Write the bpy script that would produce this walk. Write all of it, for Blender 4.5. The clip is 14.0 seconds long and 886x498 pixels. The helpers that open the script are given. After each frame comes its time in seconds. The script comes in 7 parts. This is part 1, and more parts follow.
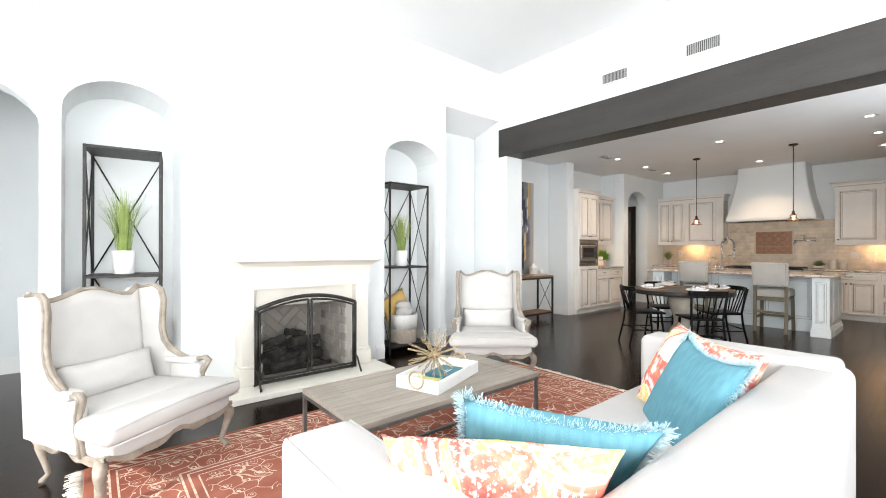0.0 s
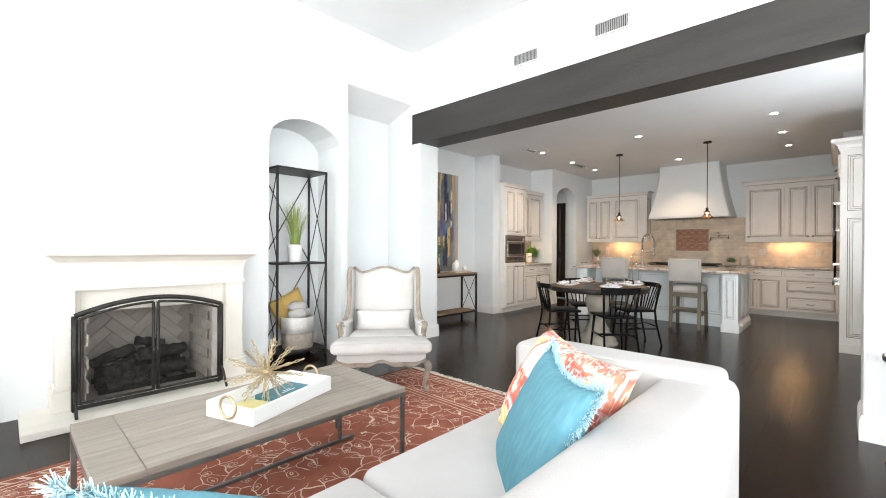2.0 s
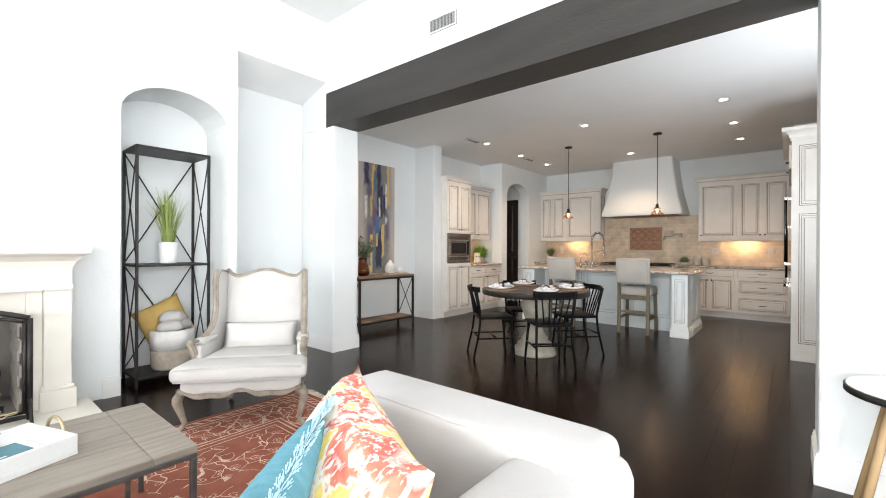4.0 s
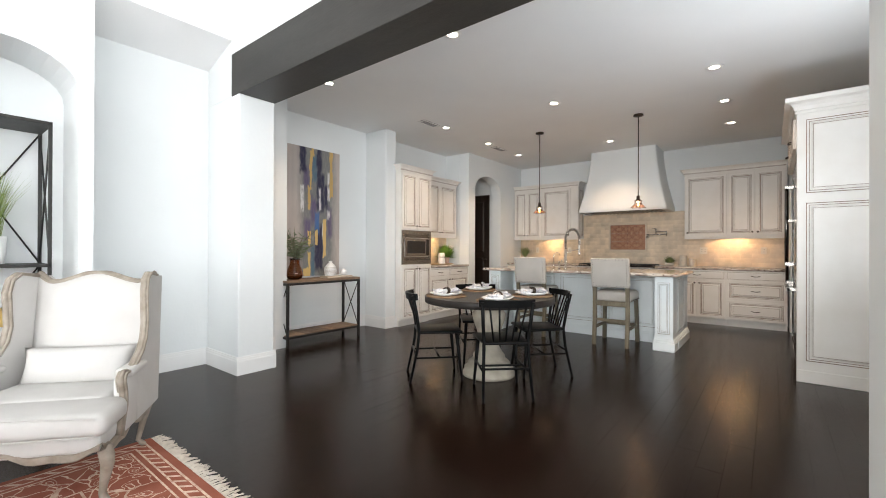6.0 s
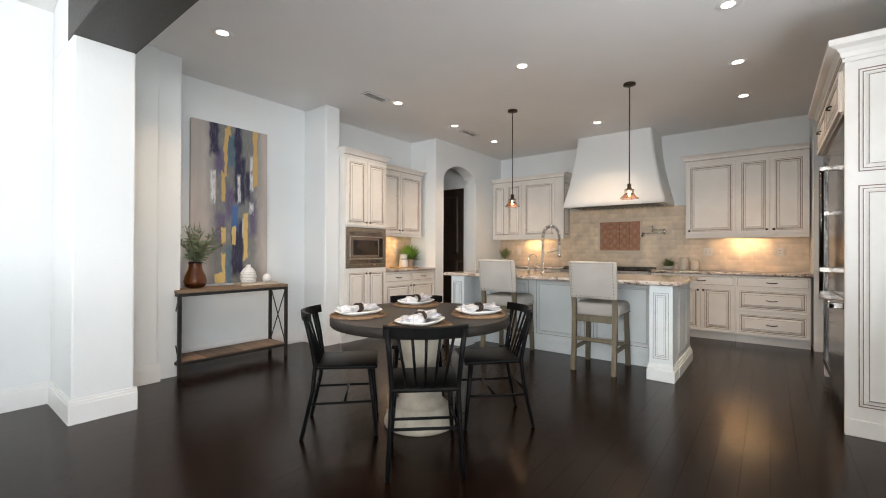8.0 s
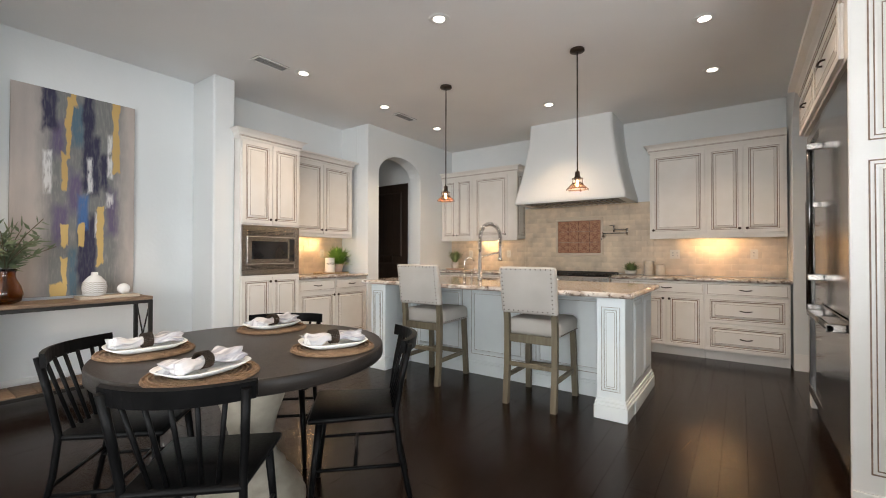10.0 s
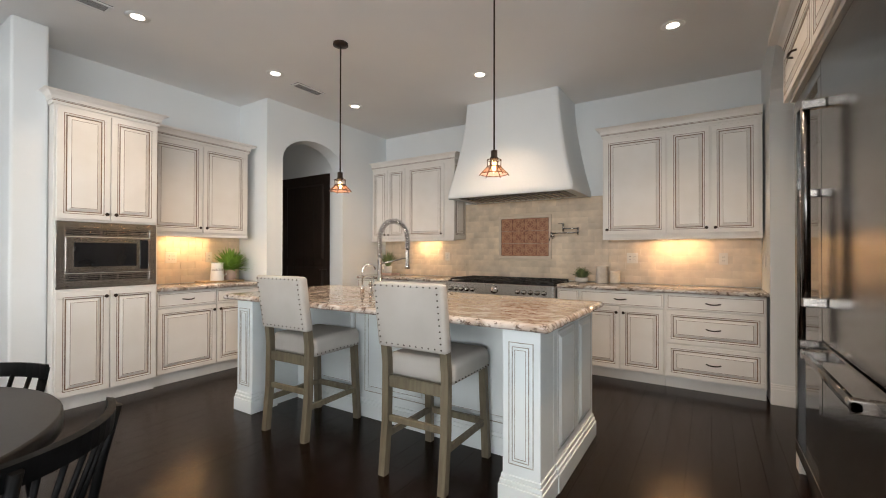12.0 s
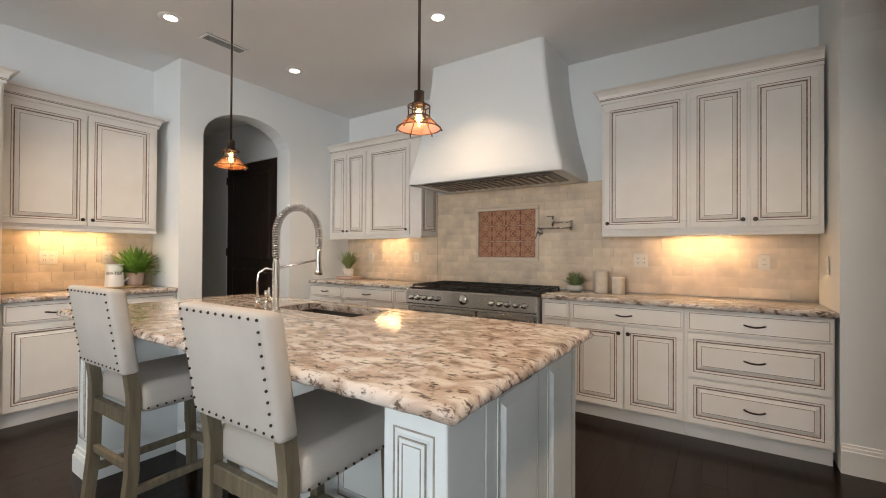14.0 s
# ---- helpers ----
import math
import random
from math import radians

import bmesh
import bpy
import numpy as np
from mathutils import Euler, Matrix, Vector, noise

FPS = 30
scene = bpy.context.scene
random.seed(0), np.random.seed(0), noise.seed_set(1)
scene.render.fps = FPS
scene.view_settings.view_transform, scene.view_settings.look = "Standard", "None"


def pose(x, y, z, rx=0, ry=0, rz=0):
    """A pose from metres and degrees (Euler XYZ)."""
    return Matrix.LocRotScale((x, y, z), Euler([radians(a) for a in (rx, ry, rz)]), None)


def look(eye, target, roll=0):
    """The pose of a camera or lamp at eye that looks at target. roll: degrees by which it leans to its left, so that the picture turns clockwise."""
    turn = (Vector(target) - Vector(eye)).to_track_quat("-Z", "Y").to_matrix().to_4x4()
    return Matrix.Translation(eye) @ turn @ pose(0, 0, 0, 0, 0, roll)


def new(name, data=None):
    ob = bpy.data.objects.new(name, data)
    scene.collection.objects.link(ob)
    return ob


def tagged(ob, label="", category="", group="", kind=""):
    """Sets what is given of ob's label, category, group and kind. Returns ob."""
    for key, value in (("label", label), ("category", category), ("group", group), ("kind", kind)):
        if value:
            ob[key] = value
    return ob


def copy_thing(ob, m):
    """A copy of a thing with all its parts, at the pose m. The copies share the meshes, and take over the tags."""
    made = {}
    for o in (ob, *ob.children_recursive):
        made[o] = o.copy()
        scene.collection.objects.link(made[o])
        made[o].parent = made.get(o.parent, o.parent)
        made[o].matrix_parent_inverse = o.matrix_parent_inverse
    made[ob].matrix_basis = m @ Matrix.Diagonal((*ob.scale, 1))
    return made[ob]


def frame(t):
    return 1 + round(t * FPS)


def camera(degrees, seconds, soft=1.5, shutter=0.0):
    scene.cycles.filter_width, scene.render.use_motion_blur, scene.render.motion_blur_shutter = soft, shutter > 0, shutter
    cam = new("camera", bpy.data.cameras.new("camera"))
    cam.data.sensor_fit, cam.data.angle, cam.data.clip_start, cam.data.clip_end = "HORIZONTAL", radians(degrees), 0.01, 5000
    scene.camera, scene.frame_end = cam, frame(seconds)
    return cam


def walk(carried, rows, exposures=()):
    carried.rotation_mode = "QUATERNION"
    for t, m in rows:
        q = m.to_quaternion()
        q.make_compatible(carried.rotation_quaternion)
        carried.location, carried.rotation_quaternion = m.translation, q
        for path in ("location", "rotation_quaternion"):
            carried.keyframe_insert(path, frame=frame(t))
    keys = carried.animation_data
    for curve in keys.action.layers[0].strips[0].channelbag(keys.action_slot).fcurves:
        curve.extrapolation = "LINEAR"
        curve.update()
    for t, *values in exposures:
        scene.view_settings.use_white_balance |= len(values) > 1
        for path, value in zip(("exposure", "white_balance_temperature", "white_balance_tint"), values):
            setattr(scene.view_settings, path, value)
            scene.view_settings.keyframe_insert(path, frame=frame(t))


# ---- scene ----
cam = camera(93.4, 14.0, soft=1.0)
PATH = [
    (0, (0.431, 0.211, 1.294), (1.714, 1.745, 1.297), 0.1),
    (0.5, (0.586, 0.234, 1.281), (1.934, 1.712, 1.281), 0.1),
    (1, (0.784, 0.222, 1.268), (2.181, 1.653, 1.269), 0.1),
    (1.5, (0.976, 0.209, 1.264), (2.405, 1.608, 1.262), 0.2),
    (2, (1.19, 0.194, 1.253), (2.643, 1.569, 1.247), 0.3),
    (2.5, (1.414, 0.202, 1.242), (2.898, 1.542, 1.238), 0.2),
    (3, (1.658, 0.185, 1.238), (3.17, 1.495, 1.236), 0.3),
    (3.5, (1.894, 0.177, 1.241), (3.42, 1.47, 1.237), 0.3),
    (6, (3.179, 0.364, 1.194), (4.751, 1.6, 1.199), 0.2),
    (6.5, (3.478, 0.402, 1.19), (5.046, 1.643, 1.194), 0.2),
    (7, (3.797, 0.465, 1.181), (5.362, 1.711, 1.188), 0.2),
    (7.5, (4.111, 0.546, 1.199), (5.678, 1.788, 1.205), 0.2),
    (10, (5.522, 0.597, 1.2), (7.151, 1.757, 1.223), 0.1),
    (10.5, (5.822, 0.602, 1.22), (7.468, 1.738, 1.237), 0.0),
    (11, (6.127, 0.581, 1.237), (7.796, 1.682, 1.253), -0.0),
    (11.5, (6.425, 0.562, 1.247), (8.107, 1.645, 1.262), 0.0),
    (12, (6.744, 0.578, 1.263), (8.43, 1.654, 1.278), 0.1),
    (12.5, (7.049, 0.589, 1.262), (8.735, 1.665, 1.281), 0.2),
    (13, (7.323, 0.608, 1.254), (9.002, 1.695, 1.273), 0.2),
    (13.5, (7.609, 0.666, 1.257), (9.282, 1.763, 1.281), 0.3),
    (14, (7.861, 0.722, 1.263), (9.524, 1.833, 1.278), 0.3),
]
walk(cam, [(t, look(eye, target, roll)) for t, eye, target, roll in PATH])

# ---- light ----
world = bpy.data.worlds.new("sky")
scene.world = world
world.use_nodes = True
wn = world.node_tree.nodes
sky = wn.new("ShaderNodeTexSky")
sky.sky_type, sky.sun_disc = "NISHITA", False
SUN_ELEV, SUN_FROM = 34.0, 250.0     # degrees above the horizon; compass bearing of the sun, north is +y
sky.sun_elevation, sky.sun_rotation = radians(SUN_ELEV), radians(SUN_FROM)
world.node_tree.links.new(sky.outputs[0], wn["Background"].inputs[0])
wn["Background"].inputs[1].default_value = 0.12


def lamp(name, kind, m, energy, colour, size=0.1, size_y=None, shape=None, spread=None):
    data = bpy.data.lights.new(name, kind)
    data.energy, data.color = energy, colour
    if kind == "AREA":
        data.shape = shape or ("RECTANGLE" if size_y else "SQUARE")
        data.size = size
        if size_y:
            data.size_y = size_y
        if spread:
            data.spread = radians(spread)
    elif kind in ("POINT", "SPOT"):
        data.shadow_soft_size = size
    ob = new(name, data)
    ob.matrix_world = m
    return ob


sun = lamp("sun", "SUN", look((-8, -3, 6), (-8 + math.sin(radians(SUN_FROM + 180)), -3 + math.cos(radians(SUN_FROM + 180)), 6 - math.tan(radians(SUN_ELEV)))), 4.0, (1, 0.95, 0.87))
sun.data.angle = radians(0.5)

# daylight in the big living-room windows (west and south walls)
WEST, SOUTH = -3.2, -3.6
WINDOWS_W = [(-2.6, -1.2), (-0.7, 0.7), (1.2, 2.6)]
WINDOWS_S = [(-2.6, -1.0), (-0.4, 1.2), (1.8, 3.4)]
for a, b in WINDOWS_W:
    lamp("window_light", "AREA", look((WEST - 0.05, (a + b) / 2, 1.75), (5, (a + b) / 2, 7.0)), 215, (0.97, 0.985, 1.0), b - a, 2.7)
for a, b in WINDOWS_S:
    lamp("window_light", "AREA", look(((a + b) / 2, SOUTH - 0.05, 1.75), ((a + b) / 2, 5, 7.0)), 175, (0.97, 0.985, 1.0), b - a, 2.7)

# added fill for kitchen ceiling and island, through an unseen opening in the south wall
FILL_X = (5.60, 7.00)
lamp("window_light", "AREA", look(((FILL_X[0] + FILL_X[1]) / 2, -0.70, 1.15), ((FILL_X[0] + FILL_X[1]) / 2, 5, 9.0)), 64, (0.90, 0.95, 1.0), FILL_X[1] - FILL_X[0] - 0.1, 1.1)


# ---- materials ----
def mat(name, c1, c2=None, scale=6.0, rough=0.5, metal=0.0, bump=0.0, bscale=80.0, stretch=(1, 1, 1), rvar=0.1, blend=(0.35, 0.7), piece=0.0, spec=0.5, coat=0.0):
    """A painted, woven or worn surface: broad and fine variation, roughness variation, fine relief."""
    m = bpy.data.materials.new(name)
    m.use_nodes = True
    n, l = m.node_tree.nodes, m.node_tree.links
    bsdf = n["Principled BSDF"]
    c2 = c2 or tuple(v * 0.9 for v in c1)
    co = n.new("ShaderNodeTexCoord")
    mp = n.new("ShaderNodeMapping")
    mp.inputs["Scale"].default_value = stretch
    l.new(co.outputs["Object"], mp.inputs[0])
    big = n.new("ShaderNodeTexNoise")
    big.inputs["Scale"].default_value, big.inputs["Detail"].default_value = scale, 5
    l.new(mp.outputs[0], big.inputs["Vector"])
    fine = n.new("ShaderNodeTexNoise")
    fine.inputs["Scale"].default_value, fine.inputs["Detail"].default_value = bscale, 4
    l.new(mp.outputs[0], fine.inputs["Vector"])
    ramp = n.new("ShaderNodeValToRGB")
    ramp.color_ramp.elements[0].position, ramp.color_ramp.elements[1].position = blend
    ramp.color_ramp.elements[0].color, ramp.color_ramp.elements[1].color = (*c1, 1), (*c2, 1)
    l.new(big.outputs[0], ramp.inputs[0])
    col = ramp.outputs[0]
    if piece:
        info = n.new("ShaderNodeObjectInfo")
        hsv = n.new("ShaderNodeHueSaturation")
        rng = n.new("ShaderNodeMapRange")
        rng.inputs["To Min"].default_value, rng.inputs["To Max"].default_value = 1 - piece, 1 + piece
        l.new(info.outputs["Random"], rng.inputs[0])
        l.new(rng.outputs[0], hsv.inputs["Value"])
        l.new(col, hsv.inputs["Color"])
        col = hsv.outputs[0]
    l.new(col, bsdf.inputs["Base Color"])
    rr = n.new("ShaderNodeMapRange")
    rr.inputs["To Min"].default_value, rr.inputs["To Max"].default_value = max(0.02, rough - rvar), min(1, rough + rvar)
    l.new(fine.outputs[0], rr.inputs[0])
    l.new(rr.outputs[0], bsdf.inputs["Roughness"])
    bsdf.inputs["Metallic"].default_value = metal
    bsdf.inputs["Specular IOR Level"].default_value = spec
    bsdf.inputs["Coat Weight"].default_value = coat
    if bump:
        bp = n.new("ShaderNodeBump")
        bp.inputs["Strength"].default_value, bp.inputs["Distance"].default_value = bump, 0.01
        l.new(fine.outputs[0], bp.inputs["Height"])
        l.new(bp.outputs[0], bsdf.inputs["Normal"])
    return m


def glow(name, colour, strength):
    m = bpy.data.materials.new(name)
    m.use_nodes = True
    b = m.node_tree.nodes["Principled BSDF"]
    b.inputs["Base Color"].default_value = (*colour, 1)
    b.inputs["Emission Color"].default_value = (*colour, 1)
    b.inputs["Emission Strength"].default_value = strength
    return m


def glass(name, colour, rough=0.02):
    m = bpy.data.materials.new(name)
    m.use_nodes = True
    b = m.node_tree.nodes["Principled BSDF"]
    b.inputs["Base Color"].default_value = (*colour, 1)
    b.inputs["Transmission Weight"].default_value = 1
    b.inputs["Roughness"].default_value = rough
    return m


PAINT = mat("wall_paint", (0.775, 0.80, 0.803), (0.74, 0.765, 0.768), 1.2, 0.75, bump=0.12, bscale=35)
CEIL = mat("ceiling_paint", (0.85, 0.85, 0.845), (0.81, 0.81, 0.81), 1.0, 0.85, bump=0.15, bscale=50)
TRIM = mat("trim_paint", (0.82, 0.82, 0.81), (0.78, 0.78, 0.77), 3, 0.4, bump=0.03)
STONE = mat("cream_cast_stone", (0.80, 0.77, 0.70), (0.74, 0.71, 0.64), 5, 0.7, bump=0.1, bscale=60)
BEAM = mat("dark_stained_beam", (0.036, 0.033, 0.029), (0.024, 0.021, 0.019), 2.2, 0.5, bump=0.2, bscale=30, stretch=(4, 0.6, 4))
CREAM = mat("cream_cabinet_paint", (0.79, 0.76, 0.72), (0.74, 0.705, 0.655), 4, 0.42, bump=0.05)
GLAZE = mat("brown_glaze", (0.14, 0.083, 0.052), (0.33, 0.23, 0.16), 22, 0.5, blend=(0.3, 0.75))
ISLE = mat("island_white_paint", (0.80, 0.85, 0.86), (0.76, 0.81, 0.82), 4, 0.38, bump=0.04)
ISLE_LINE = mat("island_bead_paint", (0.60, 0.62, 0.61), (0.50, 0.52, 0.51), 10, 0.45)
ISLE_GLAZE = mat("island_glaze", (0.26, 0.235, 0.20), (0.48, 0.46, 0.42), 22, 0.5)
STEEL = mat("brushed_steel", (0.40, 0.375, 0.35), (0.32, 0.30, 0.28), 3, 0.26, 1.0, bump=0.06, bscale=60, stretch=(1, 1, 30), rvar=0.06)
CHROME = mat("polished_nickel", (0.72, 0.70, 0.67), (0.62, 0.6, 0.57), 5, 0.15, 1.0, rvar=0.04)
BLACK = mat("black_iron", (0.022, 0.021, 0.020), (0.04, 0.037, 0.034), 12, 0.5, 0.4, bump=0.1)
BRONZE = mat("oiled_bronze", (0.035, 0.026, 0.02), (0.07, 0.045, 0.03), 20, 0.42, 0.7)
DARKGLASS = mat("black_glass", (0.012, 0.012, 0.013), (0.02, 0.02, 0.022), 4, 0.08, rvar=0.02)
DOORWOOD = mat("espresso_door", (0.022, 0.014, 0.010), (0.035, 0.022, 0.016), 6, 0.35, bump=0.1, stretch=(6, 6, 0.6))


def granite():
    m = mat("granite", (0.45, 0.375, 0.32), (0.29, 0.225, 0.18), 12, 0.09, bump=0.0, blend=(0.42, 0.68), rvar=0.04)
    n, l = m.node_tree.nodes, m.node_tree.links
    bsdf = n["Principled BSDF"]
    base = bsdf.inputs["Base Color"].links[0].from_socket
    tc = n.new("ShaderNodeTexCoord")
    co = n.new("ShaderNodeMapping")
    co.inputs["Scale"].default_value = (1.2, 0.6, 1.1)
    co.inputs["Rotation"].default_value = (0, 0, 0.35)
    l.new(tc.outputs["Object"], co.inputs[0])
    sp = n.new("ShaderNodeTexNoise")
    sp.inputs["Scale"].default_value, sp.inputs["Detail"].default_value, sp.inputs["Roughness"].default_value = 34, 9, 0.72
    l.new(co.outputs[0], sp.inputs["Vector"])
    wv = n.new("ShaderNodeTexNoise")
    wv.inputs["Scale"].default_value, wv.inputs["Detail"].default_value, wv.inputs["Distortion"].default_value = 11, 9, 1.2
    l.new(co.outputs[0], wv.inputs["Vector"])
    r1 = n.new("ShaderNodeValToRGB")
    r1.color_ramp.elements[0].position, r1.color_ramp.elements[1].position = 0.525, 0.595
    l.new(sp.outputs[0], r1.inputs[0])
    r2 = n.new("ShaderNodeValToRGB")
    r2.color_ramp.elements[0].position, r2.color_ramp.elements[1].position = 0.45, 0.60
    l.new(wv.outputs[0], r2.inputs[0])
    m1 = n.new("ShaderNodeMix")
    m1.data_type = "RGBA"
    m1.inputs[7].default_value = (0.60, 0.56, 0.52, 1)
    l.new(r2.outputs[0], m1.inputs[0])
    l.new(base, m1.inputs[6])
    m2 = n.new("ShaderNodeMix")
    m2.data_type = "RGBA"
    m2.inputs[7].default_value = (0.115, 0.082, 0.063, 1)
    l.new(r1.outputs[0], m2.inputs[0])
    l.new(m1.outputs[2], m2.inputs[6])
    l.new(m2.outputs[2], bsdf.inputs["Base Color"])
    return m


GRANITE = granite()
GUNMETAL = mat("gunmetal", (0.21, 0.21, 0.205), (0.15, 0.15, 0.145), 12, 0.42, 0.8)
RANGE_STEEL = mat("bright_stainless", (0.52, 0.51, 0.50), (0.45, 0.44, 0.43), 3, 0.25, 1.0, bump=0.05, bscale=60, stretch=(30, 1, 1), rvar=0.05)
FRIDGE_STEEL = mat("dark_stainless", (0.17, 0.163, 0.156), (0.14, 0.133, 0.127), 3, 0.15, 1.0, bump=0.05, bscale=60, stretch=(1, 1, 30), rvar=0.05)


def sheer(name, colour, cover):
    """A fine mesh or clear shell: part of the light passes straight through."""
    m = mat(name, colour, None, 10, 0.5, 0.6)
    n, l = m.node_tree.nodes, m.node_tree.links
    mix, tr = n.new("ShaderNodeMixShader"), n.new("ShaderNodeBsdfTransparent")
    mix.inputs[0].default_value = cover
    l.new(tr.outputs[0], mix.inputs[1])
    l.new(n["Principled BSDF"].outputs[0], mix.inputs[2])
    l.new(mix.outputs[0], n["Material Output"].inputs[0])
    return m


GAUZE = sheer("black_wire_gauze", (0.03, 0.028, 0.026), 0.30)
GRILLE = mat("grey_grille_enamel", (0.42, 0.42, 0.42), (0.36, 0.36, 0.36), 8, 0.5)
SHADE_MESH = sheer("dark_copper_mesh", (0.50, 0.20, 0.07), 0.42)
CLEAR = sheer("clear_bulb", (0.9, 0.8, 0.6), 0.12)
CAN_W = 8.2


# ---- building helpers ----
def box(bm, x0, x1, y0, y1, z0, z1):
    x0, x1 = sorted((x0, x1)); y0, y1 = sorted((y0, y1)); z0, z1 = sorted((z0, z1))
    v = [bm.verts.new(p) for p in ((x0, y0, z0), (x1, y0, z0), (x1, y1, z0), (x0, y1, z0), (x0, y0, z1), (x1, y0, z1), (x1, y1, z1), (x0, y1, z1))]
    for f in ((0, 3, 2, 1), (4, 5, 6, 7), (0, 1, 5, 4), (1, 2, 6, 5), (2, 3, 7, 6), (3, 0, 4, 7)):
        bm.faces.new([v[i] for i in f])
    return v


def B(*boxes, bevel=0.0, seg=2):
    bm = bmesh.new()
    for b in boxes:
        box(bm, *b)
    if bevel:
        bmesh.ops.bevel(bm, geom=list(bm.edges), offset=bevel, segments=seg, affect="EDGES", profile=0.5)
    return bm


def tube(bm, pts, r, n=8, cap=True, r1=None):
    """A round bar along a run of points, tapering from r to r1."""
    pts = [Vector(p) for p in pts]
    rings, last = [], None
    for i, p in enumerate(pts):
        d = (pts[min(i + 1, len(pts) - 1)] - pts[max(i - 1, 0)]).normalized()
        ref = last if last is not None else (Vector((1, 0, 0)) if abs(d.z) > 0.9 else Vector((0, 0, 1)))
        u = (ref - d * ref.dot(d)).normalized()
        last = u
        w = d.cross(u)
        rr = r if r1 is None else r + (r1 - r) * i / max(1, len(pts) - 1)
        rings.append([bm.verts.new(p + (u * math.cos(a) + w * math.sin(a)) * rr) for a in [2 * math.pi * k / n for k in range(n)]])
    for a, b in zip(rings, rings[1:]):
        for k in range(n):
            bm.faces.new((a[k], a[(k + 1) % n], b[(k + 1) % n], b[k])).smooth = True
    if cap:
        bm.faces.new(rings[0][::-1])
        bm.faces.new(rings[-1])


def lathe(bm, prof, at=(0, 0, 0), n=24, cap=True):
    """A turned shape: profile of (radius, height)."""
    rings = [[bm.verts.new((at[0] + r * math.cos(2 * math.pi * k / n), at[1] + r * math.sin(2 * math.pi * k / n), at[2] + z)) for k in range(n)] for r, z in prof]
    for a, b in zip(rings, rings[1:]):
        for k in range(n):
            bm.faces.new((a[k], a[(k + 1) % n], b[(k + 1) % n], b[k])).smooth = True
    if cap:
        bm.faces.new(rings[0][::-1])
        bm.faces.new(rings[-1])


def smooth(bm):
    for f in bm.faces:
        f.smooth = True
    return bm


def mesh_of(name, bm, material):
    me = bpy.data.meshes.new(name)
    bmesh.ops.recalc_face_normals(bm, faces=list(bm.faces))
    bm.to_mesh(me)
    bm.free()
    me.materials.append(material)
    return me


def part(name, bm, material, parent, label=""):
    ob = new(name, mesh_of(name, bm, material))
    ob.parent = parent
    if label:
        ob["label"] = label
    return ob


def thing(name, label, category, at=(0, 0, 0), rz=0.0, group=""):
    ob = new(name)
    ob.empty_display_size = 0.1
    ob.matrix_basis = pose(*at, 0, 0, rz)
    return tagged(ob, label, category, group)


def solid(name, bm, material, label, category, kind="", group=""):
    return tagged(new(name, mesh_of(name, bm, material)), label, category, group, kind)


def arch_wall(a0, a1, z1, front, back, holes, axis="x", steps=14):
    """A wall along an axis with openings (a, b, spring, rise): arched, or flat where rise is 0."""
    bm = bmesh.new()
    cuts = {a0, a1}
    for a, b, s, r in holes:
        cuts |= {a, b}
        if r:
            cuts |= {(a + b) / 2 - (b - a) / 2 * math.cos(math.pi * k / steps) for k in range(steps + 1)}
    cuts = sorted(c for c in cuts if a0 - 1e-6 <= c <= a1 + 1e-6)

    def low(u, hole):
        a, b, s, r = hole
        return s + r * math.sqrt(max(0, 1 - ((u - (a + b) / 2) / ((b - a) / 2)) ** 2)) if r else s

    def P(u, d, z):
        return bm.verts.new((u, d, z) if axis == "x" else (d, u, z))
    for u, v in zip(cuts, cuts[1:]):
        if v - u < 1e-5:
            continue
        hole = next((h for h in holes if h[0] - 1e-6 <= u and v <= h[1] + 1e-6), None)
        zu, zv = (low(u, hole), low(v, hole)) if hole else (0, 0)
        q = [P(u, front, zu), P(v, front, zv), P(v, front, z1), P(u, front, z1), P(u, back, zu), P(v, back, zv), P(v, back, z1), P(u, back, z1)]
        for f in ((0, 1, 2, 3), (5, 4, 7, 6), (0, 4, 5, 1), (3, 2, 6, 7)):
            bm.faces.new([q[i] for i in f])
    for h in holes:
        for u in (h[0], h[1]):
            if a0 < u < a1:
                q = [P(u, front, 0), P(u, back, 0), P(u, back, h[2]), P(u, front, h[2])]
                bm.faces.new(q)
    for u in (a0, a1):
        s = next((h[2] for h in holes if abs(h[0] - u) < 1e-6 or abs(h[1] - u) < 1e-6), 0)
        bm.faces.new([P(u, front, s), P(u, back, s), P(u, back, z1), P(u, front, z1)])
    bmesh.ops.remove_doubles(bm, verts=list(bm.verts), dist=1e-5)
    return bm


def baseboard(x0, y0, x1, y1, nx, ny, h=0.17):
    """A stepped skirting along a wall foot; (nx, ny) points into the room."""
    bm = bmesh.new()
    d = Vector((x1 - x0, y1 - y0, 0))
    for t, za, zb in ((0.018, 0, h * 0.78), (0.013, h * 0.78, h * 0.9), (0.008, h * 0.9, h)):
        box(bm, min(x0, x1) + min(0, nx * t), max(x0, x1) + max(0, nx * t), min(y0, y1) + min(0, ny * t), max(y0, y1) + max(0, ny * t), za, zb)
    return solid("baseboard", bm, TRIM, "white stepped baseboard at the foot of the wall", "baseboard", "structure")


# ---- rooms ----
ZK, ZL = 3.04, 3.92        # kitchen and living-room ceilings
YF = 4.48                  # face of the fireplace wall
XH = 11.80                 # wall behind the range hood
YN = 5.42                  # north wall of kitchen and dining


def W(name, bm, label="smooth off-white painted plaster wall", material=PAINT):
    return solid(name, bm, material, label, "wall", "structure")


